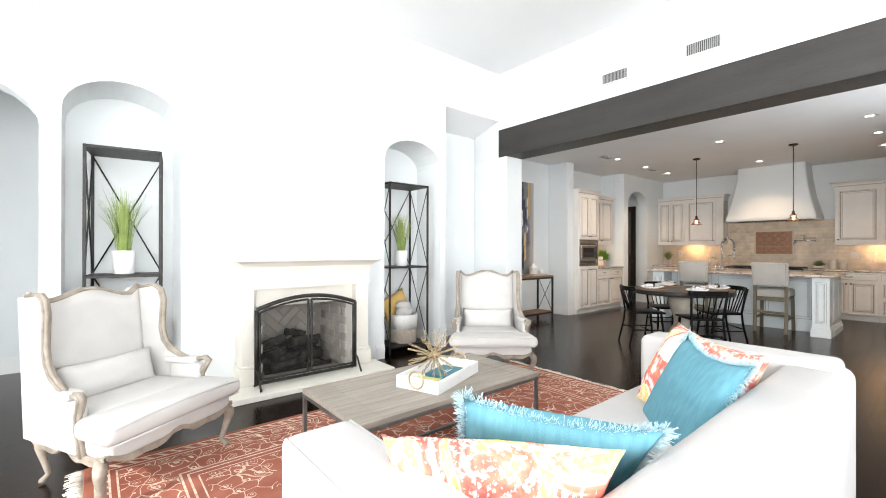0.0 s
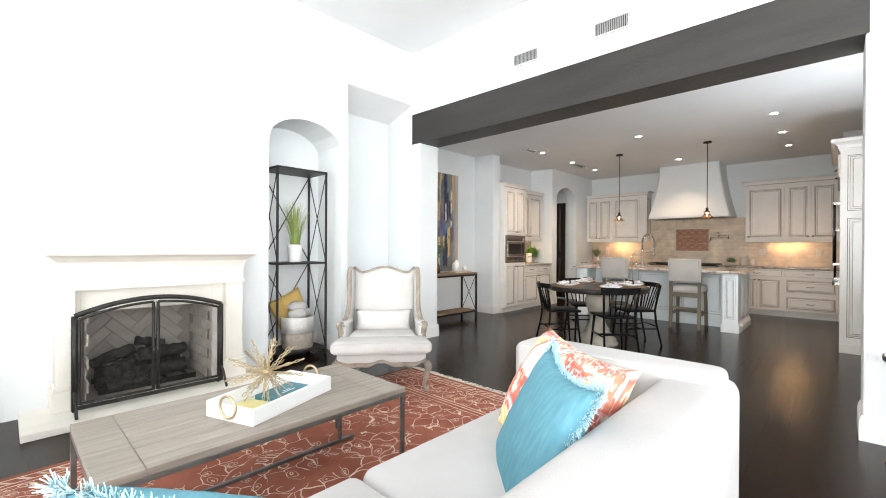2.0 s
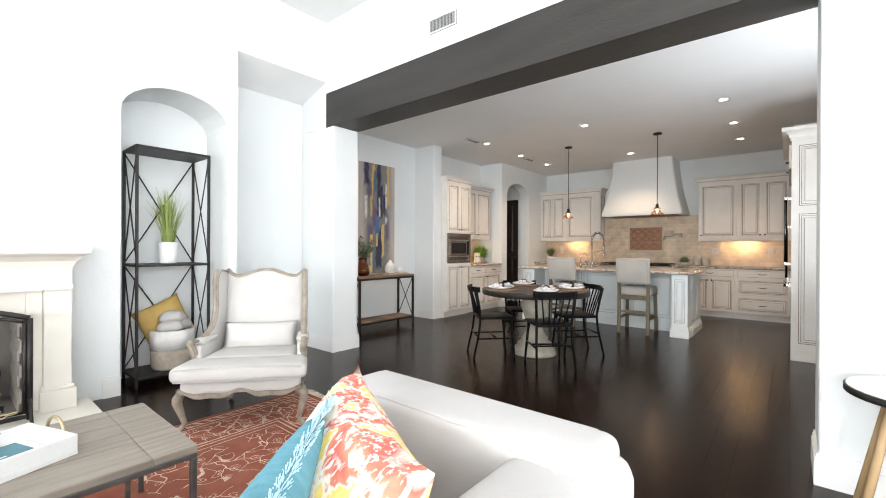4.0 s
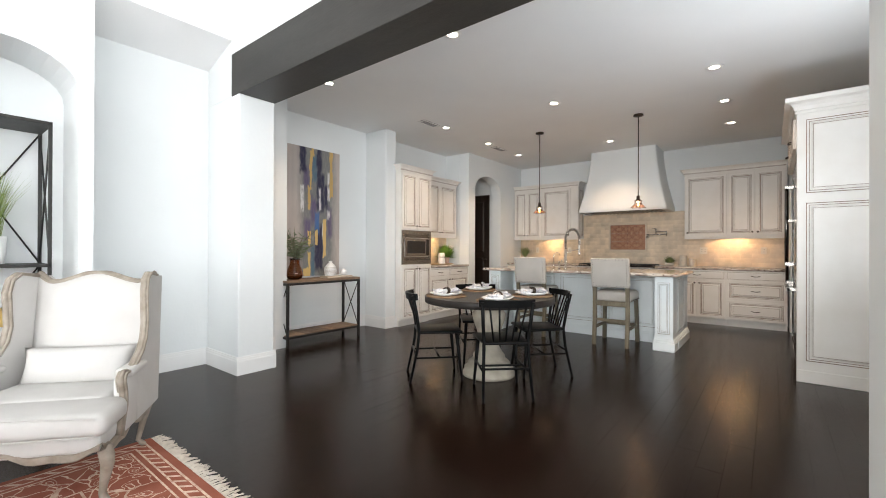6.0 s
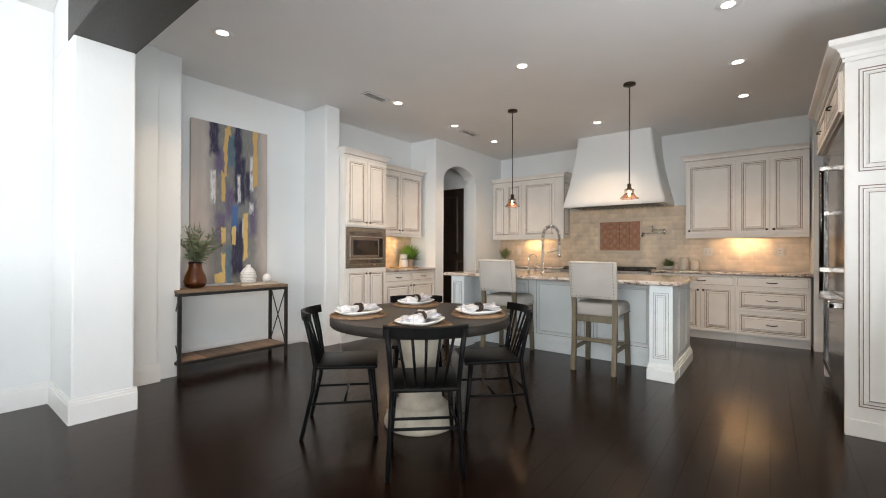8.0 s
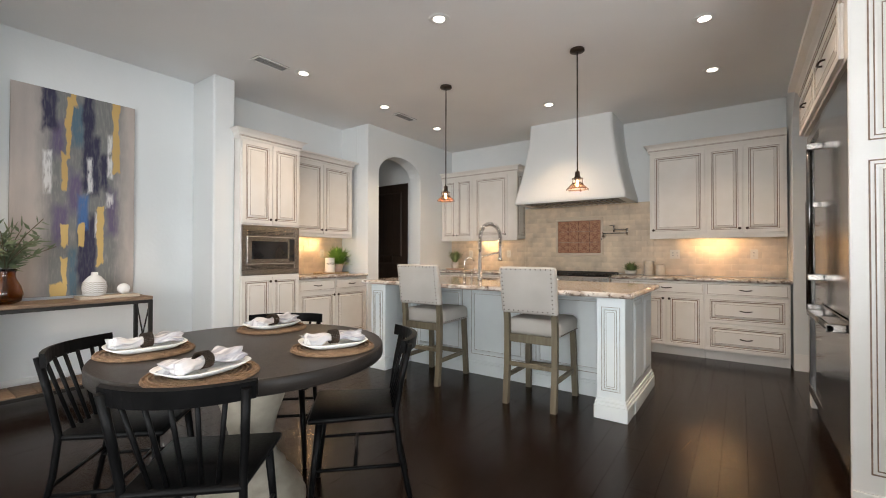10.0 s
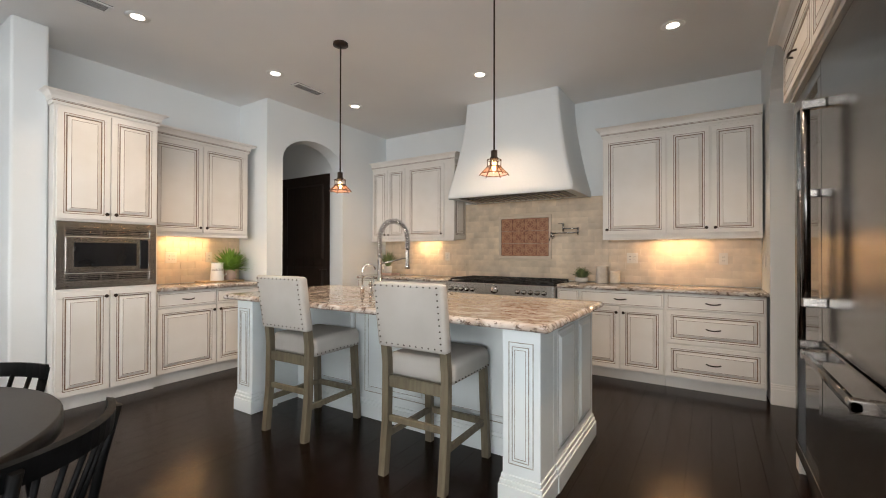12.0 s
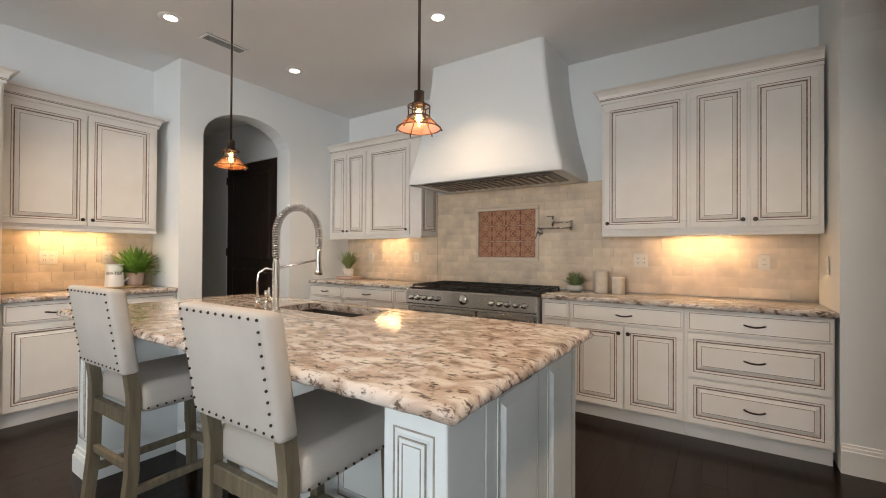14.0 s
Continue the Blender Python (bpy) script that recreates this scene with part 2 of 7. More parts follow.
NICHE_L, NICHE_R = (0.24, 1.02, 2.37, 0.28), (3.09, 3.955, 2.39, 0.27)
W("wall_fireplace", arch_wall(0.12, 5.09, ZL, YF, 5.0, [NICHE_L, (1.60, 2.52, 0.86, 0.0), NICHE_R, (4.045, 5.09, 3.25, 0.0)]), "white plaster fireplace wall with two arched niches")
W("wall_north_living", B((0.10, 6.0, 5.003, 5.12, 0, ZL)))
W("wall_hall_arch", arch_wall(-3.3, 0.117, ZL, YF, 4.72, [(-1.25, 0.117, 2.22, 0.36)]), "white plaster wall with an arched opening to the hall")
W("wall_hall_side", B((0.12, 0.24, 5.12, 6.45, 0, 2.9)))
W("wall_hall_far", B((-3.3, 0.24, 6.42, 6.54, 0, 2.9)))
W("wall_hall_west", B((-3.3, -3.18, 4.72, 6.42, 0, 2.9)))
W("wall_west", arch_wall(SOUTH, YF, ZL, WEST, WEST - 0.15, [(a, b, 3.1, 0) for a, b in WINDOWS_W], "y"), "white wall with tall windows")
W("wall_south", arch_wall(WEST - 0.15, 5.3, ZL, SOUTH, SOUTH - 0.15, [(a, b, 3.1, 0) for a, b in WINDOWS_S]), "white wall with tall windows")
W("wall_east_stub", B((5.09, 5.45, SOUTH, 0.07, 0, 2.68), bevel=0.012))
W("wall_over_beam", B((5.09, 5.45, SOUTH, YF, 3.085, ZL)))
W("wall_over_stub", B((5.093, 5.447, SOUTH, 0.067, 2.68, 3.085), (5.093, 5.447, YF, 5.0, 2.68, 3.25)))
W("wall_pilaster", B((5.09, 5.45, 4.33, 5.0, 0, 2.68), bevel=0.012))
W("wall_dining_end", B((5.447, 5.80, 4.95, 5.45, 0, ZK), bevel=0.012))
W("wall_north", B((5.80, 9.75, YN, YN + 0.14, 0, ZK)))
W("wall_pier", B((7.62, 7.84, 4.96, YN, 0, ZK), bevel=0.02, seg=3))
W("wall_return", B((9.702, 9.84, 5.094, YN, 0, ZK)))
W("wall_arch", arch_wall(9.70, XH, ZK, 4.87, 5.09, [(9.91, 10.88, 2.38, 0.30)]), "white plaster wall with an arched doorway")
W("wall_passage_west", B((9.84, 9.90, 5.095, 7.0, 0, 2.9)))
W("wall_passage_east", arch_wall(5.09, 7.0, 2.9, 10.92, 11.04, [(5.17, 6.28, 2.40, 0)], "y"))
W("wall_passage_end", B((9.8, 11.04, 7.0, 7.1, 0, 2.9)))
W("wall_hood", B((XH, XH + 0.14, -0.4, 5.09, 0, ZK)))
W("wall_south_arch", arch_wall(9.98, XH, ZK, 0.15, -0.16, [(9.98, 11.17, 2.43, 0.42)]), "plaster wall with an arched opening beside the range wall")
# the opening and framed window here are added, out of view, round the fill lamp
W("wall_south_kitchen", arch_wall(5.45, 10.0, ZK, -0.62, -0.78, [(*FILL_X, 2.55, 0)]), "white wall with an unseen opening added for fill light")
fill_window = thing("window_7", "white-framed window added out of view for fill light", "window")
fill_window["kind"] = "structure"
part("sill_wall", B((FILL_X[0], FILL_X[1], -0.78, -0.62, 0, 0.55)), PAINT, fill_window)
for x0, x1, z0, z1 in ((FILL_X[0], FILL_X[0] + 0.06, 0.55, 2.55), (FILL_X[1] - 0.06, FILL_X[1], 0.55, 2.55), (6.27, 6.33, 0.61, 2.49), (FILL_X[0] + 0.06, FILL_X[1] - 0.06, 0.55, 0.61), (FILL_X[0] + 0.06, FILL_X[1] - 0.06, 2.49, 2.55)):
    part("window_frame", B((x0, x1, -0.75, -0.71, z0, z1)), TRIM, fill_window)
W("wall_south_room", B((10.0, 13, -2.6, -2.5, 0, ZK), (9.9, 10.0, -2.6, -0.62, 0, ZK), (XH + 0.14, XH + 0.24, -2.6, -0.16, 0, ZK)))

solid("beam", B((5.088, 5.455, 0.05, YF + 0.006, 2.675, 3.085), bevel=0.006), BEAM, "dark brown stained ceiling beam over the wide opening", "beam", "structure")
solid("ceiling_living", B((WEST - 0.2, 5.45, SOUTH - 0.2, 5.1, ZL, ZL + 0.1)), CEIL, "white painted living room ceiling", "ceiling", "structure")
solid("ceiling_kitchen", B((5.45, XH + 0.3, -2.7, YN + 0.2, ZK, ZK + 0.1)), CEIL, "smooth painted kitchen ceiling", "ceiling", "structure")
bm = B((4.045, 5.09, YF + 0.002, 5.02, 3.05, 3.30))
for v in bm.verts:
    if v.co.z < 3.1 and v.co.y < YF + 0.1:
        v.co.z = 3.22
solid("ceiling_alcove", bm, CEIL, "white splayed alcove soffit", "ceiling", "structure")
solid("ceiling_hall", B((-3.3, 0.24, 4.6, 6.6, 2.9, 3.0), (9.72, 11.1, 5.02, 7.2, 2.9, 3.0)), CEIL, "white hall ceiling", "ceiling", "structure")

for seg in ((4.045, 5.003, 5.09, 5.003, 0, -1), (5.09, 4.33, 5.09, 5.0, -1, 0), (5.072, 4.33, 5.468, 4.33, 0, -1), (5.45, 4.95, 5.818, 4.95, 0, -1), (5.80, 4.95, 5.80, YN, 1, 0), (5.80, YN, 7.62, YN, 0, -1), (7.62, 4.96, 7.62, YN, -1, 0), (7.602, 4.96, 7.84, 4.96, 0, -1), (9.70, 4.87, 9.91, 4.87, 0, -1), (10.88, 4.87, 11.2, 4.87, 0, -1),
            (5.09, SOUTH, 5.09, 0.07, -1, 0), (5.072, 0.07, 5.45, 0.07, 0, 1), (11.17, -0.16, 11.17, 0.15, -1, 0), (3.955, YF, 4.045, YF, 0, -1), (2.97, YF, 3.09, YF, 0, -1), (1.02, YF, 1.16, YF, 0, -1), (0.12, YF, 0.24, YF, 0, -1), (0.24, 5.003, 1.02, 5.003, 0, -1), (3.09, 5.003, 3.955, 5.003, 0, -1), (3.955, YF, 3.955, 5.0, -1, 0), (-3.18, 6.42, 0.12, 6.42, 0, -1)):
    baseboard(*seg)

# living-room windows
for i, (a, b) in enumerate(WINDOWS_W + WINDOWS_S):
    w = thing("window_%d" % (i + 1), "tall white-framed window", "window")
    w["kind"] = "structure"
    west = i < len(WINDOWS_W)
    def put(u0, u1, d0, d1, z0, z1, w=w, west=west):
        return B((WEST - d1, WEST - d0, u0, u1, z0, z1)) if west else B((u0, u1, SOUTH - d1, SOUTH - d0, z0, z1))
    part("sill_wall", put(a, b, 0.0, 0.15, 0, 0.3), PAINT, w)
    for u0, u1, z0, z1 in ((a, a + 0.06, 0.3, 3.1), (b - 0.06, b, 0.3, 3.1), ((a + b) / 2 - 0.025, (a + b) / 2 + 0.025, 0.36, 3.04), (a + 0.06, b - 0.06, 0.3, 0.36), (a + 0.06, b - 0.06, 3.04, 3.1)):
        part("window_frame", put(u0, u1, 0.07, 0.12, z0, z1), TRIM, w)

solid("ground", B((-60, 60, -60, 60, -0.4, -0.3)), mat("lawn", (0.10, 0.13, 0.05), (0.16, 0.18, 0.09), 3, 0.9), "grass outside the house", "ground", "structure")


# ---- kitchen cabinets ----
# local frame of a cabinet: x along its width, front face at y = 0 looking to -y, z up
def ring(x0, x1, z0, z1, w, y0, y1):
    return ((x0, x1, y0, y1, z0, z0 + w), (x0, x1, y0, y1, z1 - w, z1), (x0, x0 + w, y0, y1, z0 + w, z1 - w), (x1 - w, x1, y0, y1, z0 + w, z1 - w))


def pyramid_panel(x0, x1, z0, z1, slope, y_back, y_front):
    bm = bmesh.new()
    o = [bm.verts.new(p) for p in ((x0, y_back, z0), (x1, y_back, z0), (x1, y_back, z1), (x0, y_back, z1))]
    i = [bm.verts.new(p) for p in ((x0 + slope, y_front, z0 + slope), (x1 - slope, y_front, z0 + slope), (x1 - slope, y_front, z1 - slope), (x0 + slope, y_front, z1 - slope))]
    bm.faces.new(i)
    for k in range(4):
        bm.faces.new((o[k], o[(k + 1) % 4], i[(k + 1) % 4], i[k]))
    return bm


def knob(parent, x, z, y=-0.024):
    bm = bmesh.new()
    lathe(bm, ((0.005, 0), (0.005, 0.012), (0.014, 0.018), (0.015, 0.024), (0.009, 0.030)), n=12)
    bmesh.ops.rotate(bm, verts=list(bm.verts), matrix=Matrix.Rotation(radians(90), 3, "X"))
    bmesh.ops.translate(bm, verts=list(bm.verts), vec=(x, y, z))
    part("knob", bm, BRONZE, parent, "dark bronze knob")


def pull(parent, x, z, w=0.11, y=-0.024):
    bm = bmesh.new()
    pts = [(x - w / 2, y + 0.004, z), (x - w / 2 + 0.01, y - 0.018, z)] + [(x - w / 2 + 0.01 + (w - 0.02) * k / 6, y - 0.022 - 0.006 * math.sin(math.pi * k / 6), z - 0.006 * math.sin(math.pi * k / 6)) for k in range(1, 6)] + [(x + w / 2 - 0.01, y - 0.018, z), (x + w / 2, y + 0.004, z)]
    tube(bm, pts, 0.006, 6)
    part("handle", bm, BRONZE, parent, "dark bronze bow handle")


def door(parent, x0, x1, z0, z1, grip="", paint=None, glaze=None, rail=0.055, name="door", y=0.0):
    """A raised-panel door with glazed grooves, or a flat front where it is low; grip: kl, kr, tl, tr (knobs) or pull."""
    paint, glaze = paint or CREAM, glaze or GLAZE
    g = 0.002
    x0, x1, z0, z1 = x0 + g, x1 - g, z0 + g, z1 - g
    front = ((x0, x1, y - 0.023, y, z0, z1),) if z1 - z0 < 0.2 else ((x0, x1, y - 0.014, y, z0, z1), *ring(x0, x1, z0, z1, rail, y - 0.023, y - 0.0141))
    d = part(name, B(*front, bevel=0.0025, seg=1), paint, parent)
    r = rail
    if z1 - z0 < 0.2:
        part("glaze_line", B(*ring(x0 + 0.012, x1 - 0.012, z0 + 0.012, z1 - 0.012, 0.0035, y - 0.0236, y - 0.02)), glaze, d, "thin dark glaze line")
        if grip == "pull":
            pull(d, (x0 + x1) / 2, (z0 + z1) / 2, y=y - 0.024)
        return d
    for inset, w, depth in ((r - 0.014, 0.0045, 0.0238), (r + 0.001, 0.0075, 0.0165)):
        part("glaze_line", B(*ring(x0 + inset, x1 - inset, z0 + inset, z1 - inset, w, y - depth, y - 0.012)), glaze, d, "thin dark glaze line")
    part("panel", pyramid_panel(x0 + r + 0.009, x1 - r - 0.009, z0 + r + 0.009, z1 - r - 0.009, min(0.022, (x1 - x0) * 0.12, (z1 - z0) * 0.12), y - 0.014, y - 0.024), paint, d)
    s = min(0.024, (z1 - z0) * 0.14)
    if z1 - z0 - 2 * r > 0.08:
        part("glaze_line", B(*ring(x0 + r + s + 0.008, x1 - r - s - 0.008, z0 + r + s + 0.008, z1 - r - s - 0.008, 0.003, y - 0.0246, y - 0.02)), glaze, d, "thin dark glaze line")
    if grip == "pull":
        pull(d, (x0 + x1) / 2, (z0 + z1) / 2, y=y - 0.024)
    elif grip:
        knob(d, x0 + 0.028 if grip[1] == "l" else x1 - 0.028, z0 + 0.05 if grip[0] == "k" else z1 - 0.05, y=y - 0.024)
    return d


def crown(parent, x0, x1, z, h=0.13, out=0.07, depth=0.3, left=True, right=True, paint=None):
    """A flared cornice round the top of a cabinet, with a glazed bead."""
    prof = ((0.0, 0.0), (0.012, 0.0), (0.012, 0.025), (0.02, 0.03), (0.026, 0.06), (0.045, 0.085), (out, 0.1), (out, h))
    bm = bmesh.new()
    rings = []
    for o, dz in prof:
        a, b = (x0 - o if left else x0), (x1 + o if right else x1)
        rings.append([bm.verts.new(p) for p in ((a, depth, z + dz), (a, -o, z + dz), (b, -o, z + dz), (b, depth, z + dz))])
    for p, q in zip(rings, rings[1:]):
        for k in range(3):
            bm.faces.new((p[k], p[k + 1], q[k + 1], q[k]))
        bm.faces.new((p[3], p[0], q[0], q[3]))
    bm.faces.new(rings[-1])
    c = part("cornice", bm, paint or CREAM, parent)
    a, b = (x0 - 0.014 if left else x0), (x1 + 0.014 if right else x1)
    part("glaze_line", B((a, b, -0.0145, 0.0, z + 0.022, z + 0.027)), GLAZE, c, "thin dark glaze line")
    part("glaze_line", B((a, b, -0.022, 0.0, z + 0.031, z + 0.034)), GLAZE, c, "thin dark glaze line")
    return c


def cabinet(name, label, at, rz, w, depth, z0, z1, toe=0.0, paint=None, group="kitchen cabinets"):
    c = thing(name, label, "cabinet", at, rz, group)
    part("body", B((0, w, 0, depth, z0 + toe, z1), bevel=0.002, seg=1), paint or CREAM, c)
    if toe:
        part("toe_kick", B((0.002, w - 0.002, 0.045, depth, z0, z0 + toe)), paint or CREAM, c)
    return c


# range wall, facing west: local x runs south
XB, XU = 11.18, 11.48
def at_hood(y_north, x=XB):
    return (x, y_north, 0)


c = cabinet("base_cabinet", "cream glazed base cabinet with three wide drawers", at_hood(0.93), -90, 0.76, 0.59, 0, 0.885, 0.10)
for a, b in ((0.735, 0.875), (0.425, 0.725), (0.115, 0.415)):
    door(c, 0.01, 0.75, a, b, "pull", rail=0.03 if b - a < 0.2 else 0.05, name="drawer")
c = cabinet("base_cabinet", "cream glazed base cabinet with a drawer over two doors", at_hood(1.715), -90, 0.785, 0.59, 0, 0.885, 0.10)
door(c, 0.01, 0.775, 0.735, 0.875, "pull", rail=0.03, name="drawer")
door(c, 0.01, 0.39, 0.115, 0.725, "tr"); door(c, 0.395, 0.775, 0.115, 0.725, "tl")
c = cabinet("base_cabinet", "narrow cream base cabinet beside the range", at_hood(1.955), -90, 0.24, 0.59, 0, 0.885, 0.10)
door(c, 0.01, 0.23, 0.735, 0.875, rail=0.03, name="drawer"); door(c, 0.01, 0.23, 0.115, 0.725, "tr", rail=0.045)
c = cabinet("base_cabinet", "narrow cream base cabinet beside the range", at_hood(3.53), -90, 0.215, 0.59, 0, 0.885, 0.10)
door(c, 0.01, 0.205, 0.735, 0.875, rail=0.03, name="drawer"); door(c, 0.01, 0.205, 0.115, 0.725, "tl", rail=0.045)
c = cabinet("base_cabinet", "cream glazed base cabinet with a drawer over a door", at_hood(4.29), -90, 0.755, 0.59, 0, 0.885, 0.10)
door(c, 0.01, 0.745, 0.735, 0.875, "pull", rail=0.03, name="drawer")
door(c, 0.01, 0.37, 0.115, 0.725, "tr"); door(c, 0.375, 0.745, 0.115, 0.725, "tl")
c = cabinet("base_cabinet", "cream glazed base cabinet in the corner", at_hood(4.86), -90, 0.565, 0.59, 0, 0.885, 0.10)
door(c, 0.01, 0.555, 0.735, 0.875, "pull", rail=0.03, name="drawer"); door(c, 0.01, 0.555, 0.115, 0.725, "tr")


def slab_top(x0, x1, y0, y1, z0, z1):
    bm = B((x0, x1, y0, y1, z0, z1), bevel=0.014, seg=3)
    return smooth(bm)


for a, b in ((0.155, 1.952), (3.318, 4.865)):
    solid("countertop", slab_top(XB - 0.04, XH - 0.012, a, b, 0.886, 0.925), GRANITE, "polished beige and brown granite countertop along the range wall", "countertop")

# wall cabinets beside the hood
c = cabinet("wall_cabinet", "cream glazed wall cabinet with three raised-panel doors", (XU, 1.55, 0), -90, 1.38, 0.31, 1.42, 2.51)
door(c, 0.02, 0.61, 1.45, 2.47, "kl"); door(c, 0.63, 0.98, 1.45, 2.47, "kr"); door(c, 0.99, 1.355, 1.45, 2.47, "kl")
part("light_rail", B((0, 1.38, -0.012, 0.02, 1.395, 1.42), bevel=0.004), CREAM, c)
crown(c, 0, 1.38, 2.495, h=0.10, right=False)
c = cabinet("wall_cabinet", "cream glazed wall cabinet with three raised-panel doors", (XU, 4.866, 0), -90, 1.44, 0.31, 1.44, 2.50)
door(c, 0.02, 0.31, 1.46, 2.46, "kr"); door(c, 0.315, 0.63, 1.46, 2.46, "kl"); door(c, 0.68, 1.29, 1.46, 2.46, "kr")
part("light_rail", B((0, 1.44, -0.012, 0.02, 1.415, 1.44), bevel=0.004), CREAM, c)
sp = part("side_frame", B((0.0, 0.30, -0.004, 0.0, 1.445, 2.48), bevel=0.001, seg=1), CREAM, c)
sp.matrix_basis = pose(1.44, 0.0, 0, 0, 0, 90)
part("side_panel", pyramid_panel(0.06, 0.24, 1.52, 2.40, 0.02, -0.0041, -0.012), CREAM, sp)
for inset, w, depth in ((0.035, 0.005, 0.006), (0.052, 0.0045, 0.0065), (0.084, 0.003, 0.0125)):
    part("glaze_line", B(*ring(inset, 0.30 - inset, 1.46 + inset, 2.46 - inset, w, -depth, -0.003)), GLAZE, sp, "thin dark glaze line")
crown(c, 0, 1.44, 2.485, h=0.085, left=False)

# microwave tower and its neighbour on the north wall, facing south
c = cabinet("tower_cabinet", "tall cream glazed cabinet that holds the microwave", (7.842, 4.86, 0), 0, 0.723, 0.55, 0, 2.44, 0.10)
door(c, 0.012, 0.36, 1.52, 2.40, "kr"); door(c, 0.364, 0.711, 1.52, 2.40, "kl")
door(c, 0.012, 0.36, 0.115, 0.945, "tr"); door(c, 0.364, 0.711, 0.115, 0.945, "tl")
crown(c, 0, 0.723, 2.415, h=0.095, depth=0.5)
c = cabinet("base_cabinet", "cream glazed base cabinet with two drawers over two doors", (8.568, 4.90, 0), 0, 1.13, 0.51, 0, 0.885, 0.10)
for k in (0, 1):
    door(c, 0.01 + 0.555 * k, 0.56 + 0.555 * k, 0.735, 0.875, "pull", rail=0.03, name="drawer")
door(c, 0.01, 0.56, 0.115, 0.725, "tr"); door(c, 0.565, 1.115, 0.115, 0.725, "tl")
c = cabinet("wall_cabinet", "cream glazed wall cabinet with two raised-panel doors", (8.568, 5.10, 0), 0, 1.04, 0.31, 1.44, 2.42)
door(c, 0.03, 0.52, 1.46, 2.38, "kr"); door(c, 0.525, 1.01, 1.46, 2.38, "kl")
part("light_rail", B((0, 1.04, -0.012, 0.02, 1.415, 1.44), bevel=0.004), CREAM, c)
crown(c, 0, 1.04, 2.395, h=0.08, left=False)
solid("countertop", slab_top(8.57, 9.698, 4.86, YN - 0.012, 0.886, 0.925), GRANITE, "polished granite countertop beside the microwave tower", "countertop")

# microwave
c = thing("microwave", "built-in stainless steel microwave with a dark window", "microwave", (7.842, 4.858, 0))
part("trim_frame", B(*ring(0.012, 0.711, 0.965, 1.505, 0.055, -0.014, 0.0), bevel=0.003), STEEL, c)
for z in (1.02, 1.385):
    part("vent_panel", B((0.066, 0.657, -0.006, 0.0, z, z + 0.065)), STEEL, c)
for z in (1.03, 1.045, 1.06, 1.40, 1.415, 1.43):
    for k in range(5):
        part("vent_slot", B((0.08 + 0.115 * k, 0.18 + 0.115 * k, -0.009, -0.0065, z, z + 0.006)), DARKGLASS, c)
d = part("door", B((0.068, 0.655, -0.026, 0.0, 1.09, 1.38), bevel=0.004), STEEL, c)
part("window", B((0.12, 0.55, -0.029, -0.026, 1.14, 1.335), bevel=0.001), DARKGLASS, d)
part("control_panel", B((0.575, 0.64, -0.029, -0.026, 1.11, 1.365), bevel=0.001), DARKGLASS, d)

# range hood: flared plaster
c = thing("range_hood", "tapered white plaster range hood up to the ceiling", "range hood")
HOOD_Y = 2.50


def hood_ring(bm, z, half, front, radius=0.04):
    """One level of the hood: wall, rounded front corners, wall."""
    pts = [(XH, HOOD_Y + half)]
    for sy, turn in ((1, 0), (-1, 1)):
        arc = [radians(90 * k / 5) for k in range(6)]
        corner = [(front + radius - radius * math.sin(a), HOOD_Y + sy * (half - radius + radius * math.cos(a))) for a in arc]
        pts += corner[::-1] if turn else corner
    pts.append((XH, HOOD_Y - half))
    return [bm.verts.new((x, y, z)) for x, y in pts]


bm = bmesh.new()
rings = [hood_ring(bm, 1.905, 0.75, 11.025), hood_ring(bm, 1.912, 0.755, 11.02)]
for k in range(15):
    t = k / 14
    e = (1 - t) ** 1.6
    rings.append(hood_ring(bm, 1.975 + (ZK - 1.975) * t, 0.565 + 0.185 * e, 11.145 - 0.12 * e))
for p, q in zip(rings, rings[1:]):
    for k in range(len(p) - 1):
        bm.faces.new((p[k], p[k + 1], q[k + 1], q[k])).smooth = True
part("shell", bm, PAINT, c)
part("underside", B((11.04, XH, 1.765, 3.235, 1.915, 1.935)), TRIM, c)
part("liner", B((11.12, 11.6, 1.86, 3.14, 1.905, 1.914), bevel=0.003), GUNMETAL, c, "stainless hood liner")
for k in range(16):
    part("baffle", B((11.16, 11.56, 1.92 + 0.074 * k, 1.945 + 0.074 * k, 1.894, 1.904), bevel=0.003, seg=1), STEEL, c)

# range
c = thing("range", "stainless professional range with black grates", "range", (11.10, 3.31, 0), -90)
RW = 1.35
part("body", B((0.004, RW - 0.004, 0.02, 0.66, 0.12, 0.90), bevel=0.003), RANGE_STEEL, c)
part("front_panel", B((0, RW, -0.02, 0.03, 0.76, 0.905), bevel=0.012), RANGE_STEEL, c)
part("cooktop", B((0.01, RW - 0.01, 0.03, 0.66, 0.90, 0.918), bevel=0.003), DARKGLASS, c)
for k in range(10):
    bm = bmesh.new()
    lathe(bm, ((0.026, 0), (0.026, 0.012), (0.02, 0.016), (0.018, 0.04), (0.0, 0.042)), n=16, cap=False)
    bmesh.ops.rotate(bm, verts=list(bm.verts), matrix=Matrix.Rotation(radians(90), 3, "X"))
    bmesh.ops.translate(bm, verts=list(bm.verts), vec=(0.08 + k * 0.075 + (0.49 if k > 4 else 0.0) * 1.0, -0.02, 0.825))
    part("burner_knob", bm, CHROME, c)
bm = bmesh.new()
lathe(bm, ((0.045, 0), (0.045, 0.012), (0.038, 0.018), (0.0, 0.02)), n=20, cap=False)
bmesh.ops.rotate(bm, verts=list(bm.verts), matrix=Matrix.Rotation(radians(90), 3, "X"))
